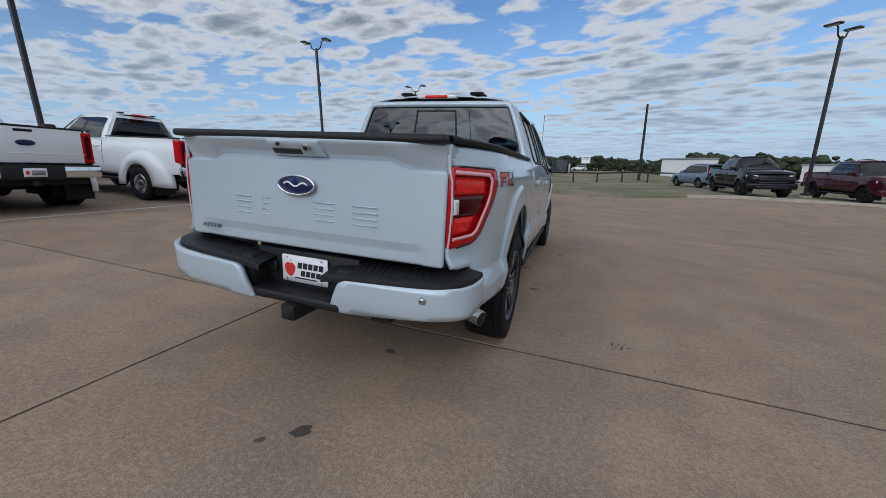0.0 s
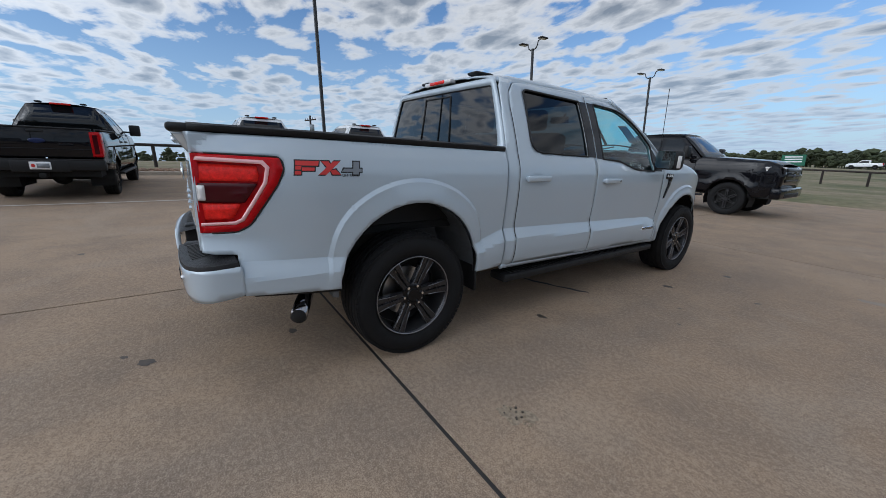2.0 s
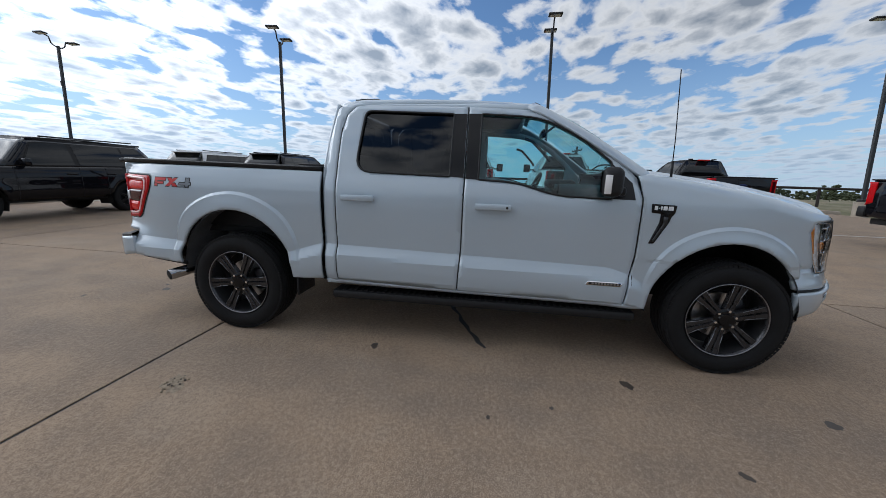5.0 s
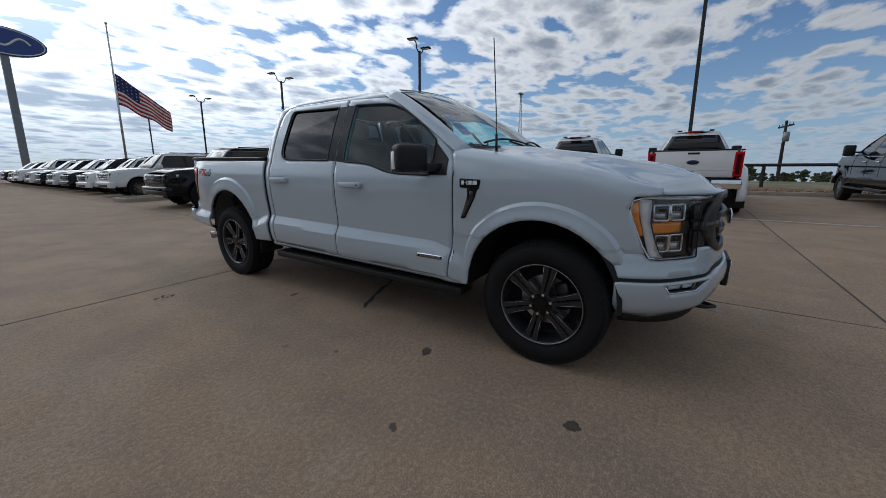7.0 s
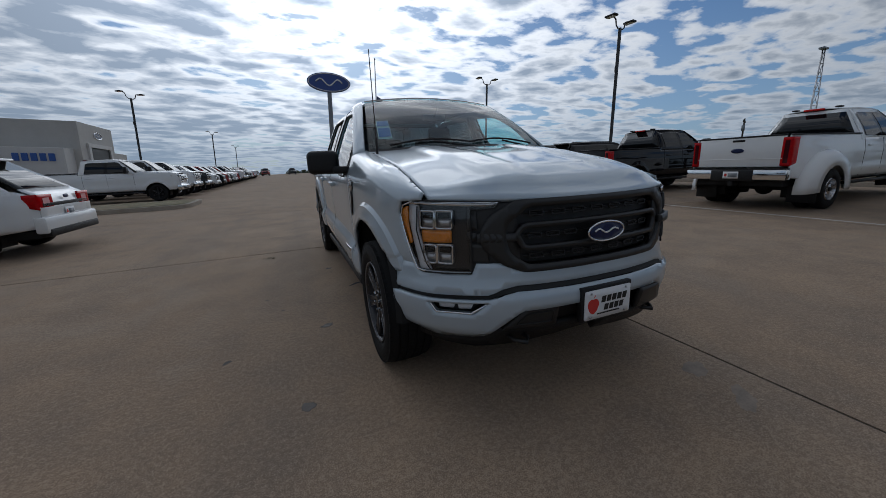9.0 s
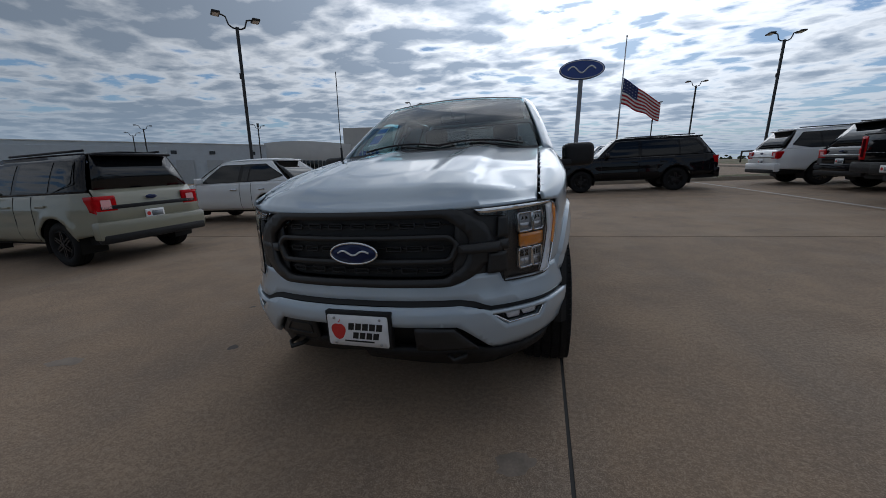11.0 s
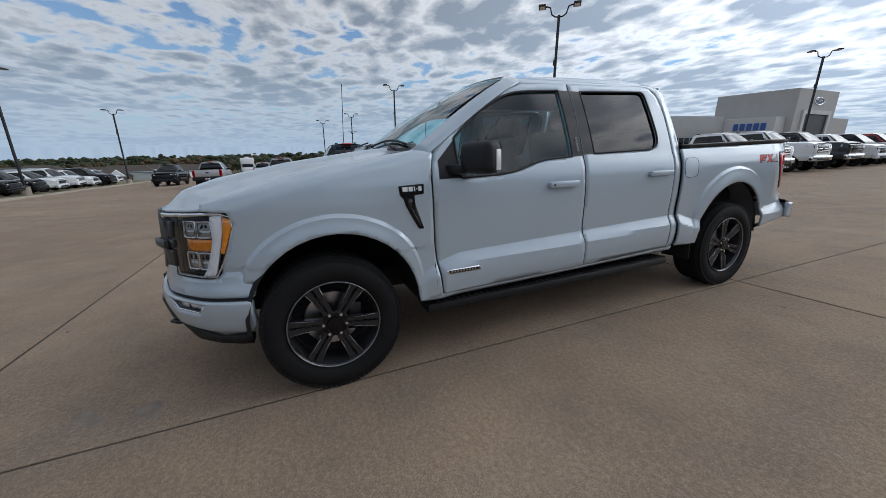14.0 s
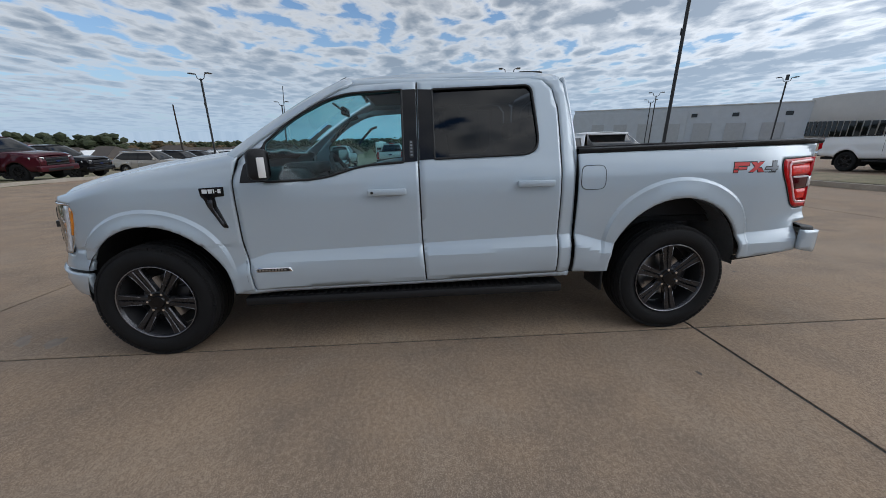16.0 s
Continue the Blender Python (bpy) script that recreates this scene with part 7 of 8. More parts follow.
            if kind != "sedan":
                part("quarter_window", panel(rounded([(s["rg_b"] + 0.27, belt + 0.17), (s["rg_b"] + 0.60, belt + 0.07), (cpil - 0.03, belt + 0.06), (cpil - 0.03, s["roof"] - 0.10), (s["roof_r"] + 0.15, s["roof"] - 0.12)], 0.04), shift(hf, 0.013 * sg), (), 0.14, flip), CAR_GLASS, v)
        # door gaps and handles
        d1 = s["ws_b"] - 0.12
        for yy in (d1, split, (s["rg_b"] + 0.14 if s["pickup"] else yb + ra + 0.05)):
            part("door_gap", tube([lf(yy, z) + Vector((0.001 * sg, 0, 0)) for z in np.linspace(sill + 0.03, belt, 7)], 0.006, 4), SEAL_GAP, v)
        for yy in (split + 0.08, (s["rg_b"] + 0.24 if s["pickup"] else split - 0.85)):
            p = low(yy, belt - 0.16)
            part("door_handle", box(*sorted((sg * (p.x - 0.005), sg * (p.x + 0.03))), yy, yy + 0.22, belt - 0.18, belt - 0.14, 0.010), CHROME if style == "bright" else colour, v)
        # mirror
        mx = high(s["ws_b"] - 0.28, belt + 0.12).x
        if s["tow"]:
            mr = part("mirror", box(*sorted((sg * (mx + 0.16), sg * (mx + 0.42))), s["ws_b"] - 0.38, s["ws_b"] - 0.24, belt + 0.02, belt + 0.34, 0.04), BLACK_PLASTIC, v)
            part("mirror_arm", box(*sorted((sg * (mx - 0.02), sg * (mx + 0.2))), s["ws_b"] - 0.34, s["ws_b"] - 0.28, belt + 0.10, belt + 0.15, 0.01), BLACK_PLASTIC, mr)
        else:
            part("mirror", box(*sorted((sg * (mx + 0.02), sg * (mx + 0.24))), s["ws_b"] - 0.36, s["ws_b"] - 0.24, belt + 0.02, belt + 0.19, 0.035), colour if kind != "halfton" else BLACK_PLASTIC, v)
        # wheel housings
        for yc in (ya, yb):
            bm = bmesh.new()
            rows = []
            for a in range(-20, 201, 20):
                rows.append([bm.verts.new((sg * x, yc + (ra + g) * math.cos(radians(a)), R + (ra + g) * math.sin(radians(a)))) for x, g in ((hw - 0.03, 0.004), (0.55, 0.02))])
            for a, b in zip(rows, rows[1:]):
                bm.faces.new((a[0], a[1], b[1], b[0]))
            bm.faces.new([r[1] for r in rows])
            part("wheel_housing", bm, UNDER, v, smooth=False)
        # lamps
        z1 = s["hood_f"] - 0.02
        lamp_h = 0.26 if s["pickup"] else 0.17
        xo = bx(N - 0.22, z1 - 0.1)
        hl = part("headlamp", panel(rounded([(0.0, z1 - lamp_h), (0.36, z1 - lamp_h), (0.46, z1), (0.0, z1)], 0.03), lambda u, w: Vector((sg * (xo - 0.30 + u * 0.80), N + 0.012 - 0.32 * smooth(0.1, 0.48, u) ** 1.3 - 0.02, w)), (), 0.06, not flip), LAMP_WHITE, v, solid=0.03)
        part("lamp_core", panel(rounded([(0.05, z1 - lamp_h * 0.8), (0.30, z1 - lamp_h * 0.8), (0.34, z1 - 0.04), (0.05, z1 - 0.04)], 0.02), lambda u, w: Vector((sg * (xo - 0.30 + u * 0.80), N + 0.020 - 0.32 * smooth(0.1, 0.48, u) ** 1.3 - 0.02, w)), (), 0.06, not flip), LAMP_INNER, hl)
        tz0, tz1 = (sill + 0.36, top_b - 0.04) if s["pickup"] else (belt - 0.30, belt - 0.04)
        tx = bx(T + 0.05, tz0)
        wdt = 0.17 if s["pickup"] else (0.30 if kind != "crossover" else 0.42)
        tl = part("taillight", panel(rounded([(-wdt, tz0), (0.0, tz0), (0.25, tz0 + 0.05), (0.25, tz1), (0.0, tz1), (-wdt, tz1)], 0.02), lambda u, w: Vector((sg * (tx + min(u, 0) + 0.012 + 0.05 * max(u, 0)), T - 0.008 + max(u, 0) * 0.75, w)), (), 0.06, flip), LAMP_RED, v, "red taillight", solid=0.03)
        part("reverse_lens", panel([(-wdt * 0.75, tz0 + 0.06), (-wdt * 0.3, tz0 + 0.06), (-wdt * 0.3, tz1 - 0.06), (-wdt * 0.75, tz1 - 0.06)], lambda u, w: Vector((sg * (tx + u + 0.012), T - 0.014, w)), (), 0.1, flip), LAMP_DARKRED if s["pickup"] else LAMP_PINK, tl)
        if s["rails"]:
            part("roof_rail", tube([high(y, s["roof"]) * 1.0 + Vector((-0.05, 0, 0.05)) if not flip else mirrored(high)(y, s["roof"]) + Vector((0.05, 0, 0.05)) for y in np.linspace(s["roof_r"] + 0.1, s["ws_t"] - 0.3, 6)], 0.018, 6), BLACK_PLASTIC, v)
        if s["pickup"]:
            part("running_board", box(*sorted((sg * (hw - 0.10), sg * (hw + 0.04))), yb + ra + 0.15, ya - ra - 0.05, sill - 0.12, sill - 0.06, 0.015), BLACK_PLASTIC, v)
            part("rail_cap", box(*sorted((sg * (hw - 0.13), sg * (hw - 0.035))), T + 0.03, s["rg_b"] - 0.02, top_b - 0.005, top_b + 0.022, 0.008), BLACK_PLASTIC, v)
        if s["dually"]:
            bm = bmesh.new()
            rows = []
            for i in range(19):
                a = radians(-4 + 188 * i / 18)
                c, n_ = math.cos(a), math.sin(a)
                rows.append([bm.verts.new((sg * x, yb + r * c * k, R + r * n_)) for x, r, k in ((hw - 0.04, ra + 0.34, 1.22), (hw + 0.07, ra + 0.32, 1.20), (hw + 0.155, ra + 0.24, 1.14), (hw + 0.185, ra + 0.12, 1.06), (hw + 0.19, ra + 0.0, 1.0))])
            for a, b in zip(rows, rows[1:]):
                for k in range(4):
                    bm.faces.new((a[k], a[k + 1], b[k + 1], b[k]))
            bmesh.ops.recalc_face_normals(bm, faces=bm.faces)
            part("flared_fender", bm, colour, v, solid=0.015)
            part("mud_flap", box(*sorted((sg * (hw - 0.30), sg * (hw + 0.18))), yb - ra - 0.10, yb - ra - 0.08, 0.16, 0.60, 0.006), BLACK_PLASTIC, v)

    def across(name, pts, material, crown, n=8, solid=0.02, label=""):
        """A skin from side to side through (y, z, half width) stations."""
        bm = bmesh.new()
        rows = []
        for y, z, h in pts:
            rows.append([bm.verts.new((u * h, y + (0.16 * (abs(u) ** 3) * -crown_bow), z + crown * (1 - abs(u) ** 2.2))) for u in np.linspace(-1, 1, n + 1)])
        for a, b in zip(rows, rows[1:]):
            for k in range(n):
                bm.faces.new((a[k], a[k + 1], b[k + 1], b[k]))
        bmesh.ops.recalc_face_normals(bm, faces=bm.faces)
        if bm.faces[0].normal.z < 0 and abs(bm.faces[0].normal.z) > 0.3:
            bmesh.ops.reverse_faces(bm, faces=bm.faces)
        return part(name, bm, material, v, label, solid=solid, offset=0.0)

    crown_bow = 0.0
    hx = lambda y, z: high(y, z).x
    across("hood", [(y, z, bx(y, z) - 0.005) for y, z in hood_line], colour, 0.05)
    ws = [(s["ws_b"] + (s["ws_t"] - s["ws_b"]) * k, s["hood_b"] + (s["roof"] - 0.03 - s["hood_b"]) * k) for k in np.linspace(0, 1, 6)]
    across("windshield", [(y, z + 0.02 * math.sin(3.14 * i / 5), hx(y, max(z, belt)) - 0.0) for i, (y, z) in enumerate(ws)], CAR_GLASS, 0.04)
    rf = [(s["ws_t"], s["roof"] - 0.03), (s["ws_t"] - 0.2, s["roof"]), ((s["ws_t"] + s["roof_r"]) / 2, s["roof"] + 0.01), (s["roof_r"], s["roof"] - 0.02)]
    across("roof", [(y, z, hx(y, z)) for y, z in rf], roofc, 0.05)
    if s["pickup"]:
        across("cab_back", [(s["roof_r"], s["roof"] - 0.02, hx(s["roof_r"], s["roof"] - 0.02)), (s["rg_b"] + 0.02, belt, hx(s["rg_b"], belt)), (s["rg_b"], sill + 0.3, hw - 0.06)], roofc, 0.0)
        bw = [(s["roof_r"] - 0.022 - 0.0, s["roof"] - 0.09), (s["rg_b"] + 0.0, belt + 0.01)]
        across("rear_window", [(bw[0][0], bw[0][1], hx(0, bw[0][1]) - 0.06), (bw[1][0], bw[1][1], hx(0, bw[1][1]) - 0.07)], CAR_GLASS, 0.0)
        part("stop_lamp", box(-0.19, 0.19, s["roof_r"] - 0.05, s["roof_r"] + 0.03, s["roof"] + 0.0, s["roof"] + 0.045, 0.01), LAMP_BRIGHTRED, v)
        if s["mark"]:
            for x in (-0.40, 0.40):
                part("roof_marker", box(x - 0.06, x + 0.06, s["roof_r"] + 0.02, s["roof_r"] + 0.18, s["roof"] + 0.035, s["roof"] + 0.075, 0.02), BLACK_PLASTIC, v)
        # bed and tailgate
        bm = bmesh.new()
        add_box(bm, -hw + 0.14, hw - 0.14, T + 0.08, s["rg_b"] - 0.03, top_b - 0.55, top_b - 0.52)
        add_box(bm, -hw + 0.12, -hw + 0.15, T + 0.06, s["rg_b"] - 0.02, top_b - 0.55, top_b)
        add_box(bm, hw - 0.15, hw - 0.12, T + 0.06, s["rg_b"] - 0.02, top_b - 0.55, top_b)
        add_box(bm, -hw + 0.12, hw - 0.12, s["rg_b"] - 0.05, s["rg_b"] - 0.02, top_b - 0.55, top_b)
        part("bed_lining", bm, UNDER, v, smooth=False)
        tg = part("tailgate", box(-hw + 0.18, hw - 0.18, T - 0.005, T + 0.07, sill + 0.34, top_b, 0.018), colour, v)
        part("gate_cap", box(-hw + 0.18, hw - 0.18, T - 0.012, T + 0.075, top_b - 0.008, top_b + 0.028, 0.012), BLACK_PLASTIC, tg)
        part("gate_crease", box(-hw + 0.19, hw - 0.19, T - 0.012, T, sill + 0.50, sill + 0.515, 0.004), colour, tg)
        part("gate_handle", box(-0.12, 0.12, T - 0.016, T + 0.01, top_b - 0.085, top_b - 0.040, 0.010), BLACK_PLASTIC if s["tow"] else colour, tg)
        emblem(tg, Matrix.Translation((0, T - 0.012, (sill + 0.42 + top_b) / 2)) @ Matrix.Rotation(radians(90), 4, "X"), 0.14, 0.058, rich=False)
        rb = part("rear_bumper", box(-hw + 0.02, hw - 0.02, T - 0.13, T + 0.06, sill + 0.08, sill + 0.30, 0.03), CHROME if s["tow"] and colour != PAINT_BLACK else BLACK_PLASTIC, v, angle=40)
        part("step_pad", box(-hw + 0.04, hw - 0.04, T - 0.125, T + 0.02, sill + 0.285, sill + 0.315, 0.008), BLACK_PLASTIC, rb)
        part("bumper_middle", box(-0.42, 0.42, T - 0.14, T - 0.02, sill + 0.05, sill + 0.29, 0.02), BLACK_PLASTIC, rb)
        if plate:
            dealer_plate(v, Matrix.Translation((0, T - 0.145, sill + 0.18)) @ Matrix.Rotation(radians(90), 4, "X"), rich=False)
        part("hitch", box(-0.05, 0.05, T - 0.14, T + 0.3, sill - 0.06, sill + 0.04, 0.01), UNDER, v)
    else:
        rg = [(s["roof_r"], s["roof"] - 0.02), (s["rg_b"], belt + 0.06)]
        across("rear_window", [(y - 0.01, z, hx(y, z) - 0.03) for y, z in rg], CAR_GLASS, 0.0)
        part("spoiler", box(-hx(0, s["roof"]) + 0.05, hx(0, s["roof"]) - 0.05, s["roof_r"] - 0.16, s["roof_r"] + 0.1, s["roof"] - 0.045, s["roof"] + 0.005, 0.015), roofc, v)
        tg = across("tailgate", [(s["rg_b"], belt + 0.06, bx(T + 0.1, belt) - 0.02), (T + 0.05, belt - 0.06, bx(T, belt) - 0.0), (T, sill + 0.45, bx(T, sill + 0.4)), (T + 0.02, sill + 0.12, bx(T, sill + 0.2))], colour, 0.0)
        part("rear_bumper", box(-hw + 0.06, hw - 0.06, T - 0.06, T + 0.12, sill + 0.02, sill + 0.30, 0.04), colour, v, angle=40)
        part("bumper_trim", box(-hw + 0.10, hw - 0.10, T - 0.07, T + 0.1, sill - 0.04, sill + 0.10, 0.03), BLACK_PLASTIC, v, angle=40)
        part("trim_bar", box(-0.75, 0.75, T - 0.014, T + 0.03, belt - 0.25, belt - 0.19, 0.008), STEEL if kind == "bigsuv" else BLACK_PLASTIC, v)
        emblem(v, Matrix.Translation((0, T - 0.01, belt - 0.10)) @ Matrix.Rotation(radians(90), 4, "X"), 0.10, 0.042, rich=False)
        if plate:
            dealer_plate(v, Matrix.Translation((0, T - 0.02, belt - 0.38)) @ Matrix.Rotation(radians(90), 4, "X"), rich=False)
    # front end
    fz = s["hood_f"]
    across("nose", [(N - 0.10, fz, bx(N - 0.1, fz)), (N - 0.02, fz - 0.06, bx(N, fz) - 0.02), (N, fz - 0.22, bx(N, fz - 0.2)), (N - 0.06, sill - 0.02, bx(N, sill))], colour, 0.0)
    gh = 0.36 if s["pickup"] else 0.26
    g = part("grille", box(-0.55, 0.55, N - 0.06, N + 0.012, fz - 0.04 - gh, fz - 0.04, 0.03), GLOSS_BLACK if style == "dark" else GRILLE_GREY, v, angle=40)
    for k in range(3):
        z = fz - 0.04 - gh * (k + 0.5) / 3
        part("grille_bar", box(-0.53, 0.53, N + 0.004, N + 0.026, z - 0.022, z + 0.022, 0.008), GRILLE_GREY if colour in (PAINT_BLACK, PAINT_DARKGREY) else CHROME if s["tow"] or kind == "bigsuv" else GRILLE_GREY, g)
    emblem(v, Matrix.Translation((0, N + 0.028, fz - 0.04 - gh / 2)) @ Matrix.Rotation(radians(180), 4, "Z") @ Matrix.Rotation(radians(90), 4, "X"), 0.13, 0.055, rich=False)
    fb = part("front_bumper", box(-hw + 0.05, hw - 0.05, N - 0.14, N + 0.07, sill - 0.05, sill + 0.22, 0.05, 3), (CHROME if s["tow"] and colour != PAINT_BLACK else colour), v, angle=40)
    part("lower_intake", box(-0.62, 0.62, N + 0.03, N + 0.078, sill - 0.02, sill + 0.10, 0.02), BLACK_PLASTIC, fb)
    if s["tow"] and not s["dually"]:
        pass
    # underbody
    bm = bmesh.new()
    add_box(bm, -hw + 0.16, hw - 0.16, T + 0.1, N - 0.15, sill - 0.06, sill + 0.06)
    part("underbody", bm, UNDER, v, smooth=False)
    if s["pickup"]:
        bm = bmesh.new()
        add_cyl(bm, (-hw + 0.25, yb, R), (hw - 0.25, yb, R), 0.06, seg=10)
        bmesh.ops.create_uvsphere(bm, u_segments=12, v_segments=8, radius=0.18, matrix=Matrix.Translation((0, yb, R)))
        part("rear_axle", bm, UNDER, v)
    W = s["W"]
    for sg, rz in ((1, 0), (-1, 180)):
        simple_wheel(v, pose(sg * (hw - W / 2 - 0.025), ya, R, 0, 0, rz), R, W, style)
        simple_wheel(v, pose(sg * (hw - W / 2 - 0.025 + (0.19 if s["dually"] else 0)), yb, R, 0, 0, rz), R, W, style)
        if s["dually"]:
            simple_wheel(v, pose(sg * (hw - W / 2 - 0.115), yb, R, 0, 0, rz), R, W, style)
    return v


ROW_W = "trucks along the gravel strip"
parked("dually", PAINT_WHITE, "white dual-wheel crew-cab pickup with chrome bumper", lot(-11.25, -0.85, 0, 90), group=ROW_W)
parked("dually", PAINT_WHITE, "white dual-wheel pickup with black tailgate pad", lot(-11.1, 2.65, 0, 90), group=ROW_W)
parked("superduty", PAINT_BLACK, "black heavy-duty pickup parked nose to the kerb", lot(-12.3, 7.85, 0, 90), group=ROW_W, style="bright")
parked("superduty", PAINT_BLACK, "black heavy-duty pickup with dark wheels", lot(-11.15, -5.4, 0, 90), group=ROW_W)
parked("bigsuv", PAINT_BLACK, "large black sport utility with a chrome tail bar", lot(-11.9, -8.7, 0, 90), group=ROW_W)
white_suv = parked("bigsuv", PAINT_WHITE, "large white sport utility with red taillights", lot(-11.5, -11.7, 0, 90), group=ROW_W)
parked("superduty", PAINT_BLACK, "black heavy-duty pickup standing across the lot", lot(-2.75, 9.55, 0, -90))
parked("bigsuv", PAINT_BLACK, "large black sport utility with black wheels", lot(-3.92, -11.2, 0, -90), style="dark")
ROW_S = "parked cars facing the drive"
copy_thing(white_suv, lot(-4.45, -18.3, 0, -90))
mid_white = parked("midsuv", PAINT_WHITE, "white mid-size sport utility beside the drive", lot(-4.4, -21.6, 0, -90), group=ROW_S)
mid_black = parked("midsuv", PAINT_BLACK, "black mid-size sport utility beside the drive", lot(-4.4, -24.7, 0, -90), group=ROW_S)
for i, y in enumerate((-27.8, -30.9, -34.0, -37.1, -40.2, -43.3, -46.4)):
    copy_thing((mid_white, mid_black, mid_white, white_suv)[i % 4], lot(-4.4, y, 0, -90))
ROW_E = "pickup trucks across the drive"
sd_white = parked("superduty", PAINT_WHITE, "white heavy-duty crew-cab pickup behind the island", lot(9.5, -19.4, 0, 90), group=ROW_E)
du_white = parked("dually", PAINT_WHITE, "white dual-wheel pickup in a long row", lot(9.7, -23.0, 0, 90), group=ROW_E)
sd_grey = parked("superduty", PAINT_DARKGREY, "dark grey heavy-duty pickup in a long row", lot(9.5, -26.5, 0, 90), group=ROW_E)
ht_white = parked("halfton", PAINT_WHITE, "white pickup in a long row", lot(9.2, -29.8, 0, 90), group=ROW_E)
ht_black = parked("halfton", PAINT_BLACK, "black pickup in a long row", lot(9.2, -33.0, 0, 90), group=ROW_E)
ht_red = parked("halfton", PAINT_RED, "red pickup in a long row", lot(9.2, -36.2, 0, 90), group=ROW_E)
for i in range(14):
    copy_thing((ht_black, ht_white, ht_red, sd_white, sd_grey, ht_white, ht_black)[i % 7], lot(9.3, -39.5 - i * 3.2, 0, 90))
far_row = [ht_black, ht_white, mid_white, ht_red, mid_black, ht_white]
for i in range(6):
    copy_thing(far_row[(i * 5 + i // 3) % 6], lot(-20 + i * 6.6, -104 - 2.0 * (i % 3), 0, 0))
parked("crossover", PAINT_WHITE, "white crossover with a red tail bar and bright wheels", lot(7.68, -4.95, 0, -90), category="SUV")
parked("boxy", PAINT_TAN, "desert tan compact sport utility with a black roof", lot(7.75, -0.6, 0, -93), category="SUV", two_tone=PAINT_BLACK)
du_grey = parked("dually", PAINT_DARKGREY, "dark grey dual-wheel pickup", lot(13.95, -0.6, 0, -90))
copy_thing(mid_black, lot(31.0, -3.0, 0, -90))
parked("sedan", PAINT_BLACK, "black sedan on the lot", lot(26.3, -1.6, 0, -90))
bl = parked("halfton", PAINT_BLUE, "blue pickup on the lot", lot(56, -3.0, 0, -90))
sv = parked("halfton", PAINT_SILVER, "silver pickup seen from behind", lot(26.1, 2.1, 0, -90))
copy_thing(sv, lot(31.6, 7.2, 0, -90))
copy_thing(ht_white, lot(46, 4.2, 0, -90))
copy_thing(ht_black, lot(40.5, 12.2, 0, 90))
copy_thing(mid_white, lot(38, -2.6, 0, -90))
copy_thing(du_grey, lot(66, 1.0, 0, -90))
for i, y in enumerate((-6.2, -9.6, -13.0, -16.4, -20.0)):
    copy_thing((mid_white, ht_black, bl, ht_white, mid_black)[i], lot(33 + 3 * (i % 2), y, 0, -90))
    copy_thing((ht_white, mid_white, ht_red, sv, ht_black)[i], lot(46 + 2 * (i % 2), y + 1, 0, -90))
ROW_N = "cars parked nose-in on the grass verge"


def verge(x, y):
    p = LOT @ Vector((x, y, 0))
    return pose(p.x, p.y, ground_z(p.x, p.y), 0, 0, 180)


n1 = parked("halfton", PAINT_BLACK, "black pickup facing the lot from the grass", verge(9.9, 19.2), group=ROW_N)
copy_thing(mid_black, verge(30.6, 21.0))
parked("midsuv", PAINT_NAVY, "steel blue sport utility on the grass", verge(10.3, 28.5) @ pose(0, 0, 0, 0, 0, 195), group=ROW_N)
parked("halfton", PAINT_MAROON, "maroon pickup with a bright grille on the grass", verge(14.6, 19.3), group=ROW_N)
parked("midsuv", PAINT_CHAMPAGNE, "champagne sport utility on the grass verge", verge(26.8, 20.8), group=ROW_N)
copy_thing(n1, verge(20.5, 22.3))
for i, x in enumerate((34.4, 38.0, 41.6, 45.2, 49.0, 52.6)):
    copy_thing((mid_black, mid_white, white_suv, mid_white, ht_black, mid_white)[i], verge(x, 21.2 + 0.06 * (x - 30)))


# ---- recreational vehicle far off ----
def rv():
    r = root("motorhome", lot(80.0, 8.5, 0, 95), "white motorhome with a cab-over bunk", "motorhome")
    part("body", box(-1.2, 1.2, -4.5, 1.4, 0.6, 3.3, 0.12, 3), PAINT_WHITE, r, angle=40)
    part("bunk", box(-1.15, 1.15, 1.3, 2.6, 2.1, 3.25, 0.2, 3), PAINT_WHITE, r, angle=40)
    part("cab", box(-1.0, 1.0, 1.3, 3.3, 0.6, 1.5, 0.15, 3), PAINT_WHITE, r, angle=40)
    part("cab_glass", box(-0.95, 0.95, 1.5, 2.5, 1.5, 2.12, 0.05), CAR_GLASS, r, angle=40)
    part("roof_unit", box(-0.4, 0.4, -1.5, -0.5, 3.3, 3.55, 0.05), PAINT_WHITE, r)
    for y in (2.4, -3.0):
        for sg, rz in ((1, 0), (-1, 180)):
            simple_wheel(r, pose(sg * 0.98, y, 0.4, 0, 0, rz), 0.4, 0.25, "dually")


rv()

# ---- distance: trees, roofs, road and poles ----
LEAF = mat("far_foliage", (0.040, 0.050, 0.022), 0.95, vary=0.45, scale=0.25)
LEAF_B = mat("autumn_foliage", (0.085, 0.058, 0.026), 0.95, vary=0.4, scale=0.25)
BARK = mat("far_bark", (0.05, 0.04, 0.03), 0.95)
ROOF_BROWN = mat("shingle_roof", (0.085, 0.068, 0.056), 0.9, vary=0.25, scale=0.8)
BRICK_TAN = mat("tan_house_wall", (0.30, 0.24, 0.18), 0.9, vary=0.2, scale=1.0)


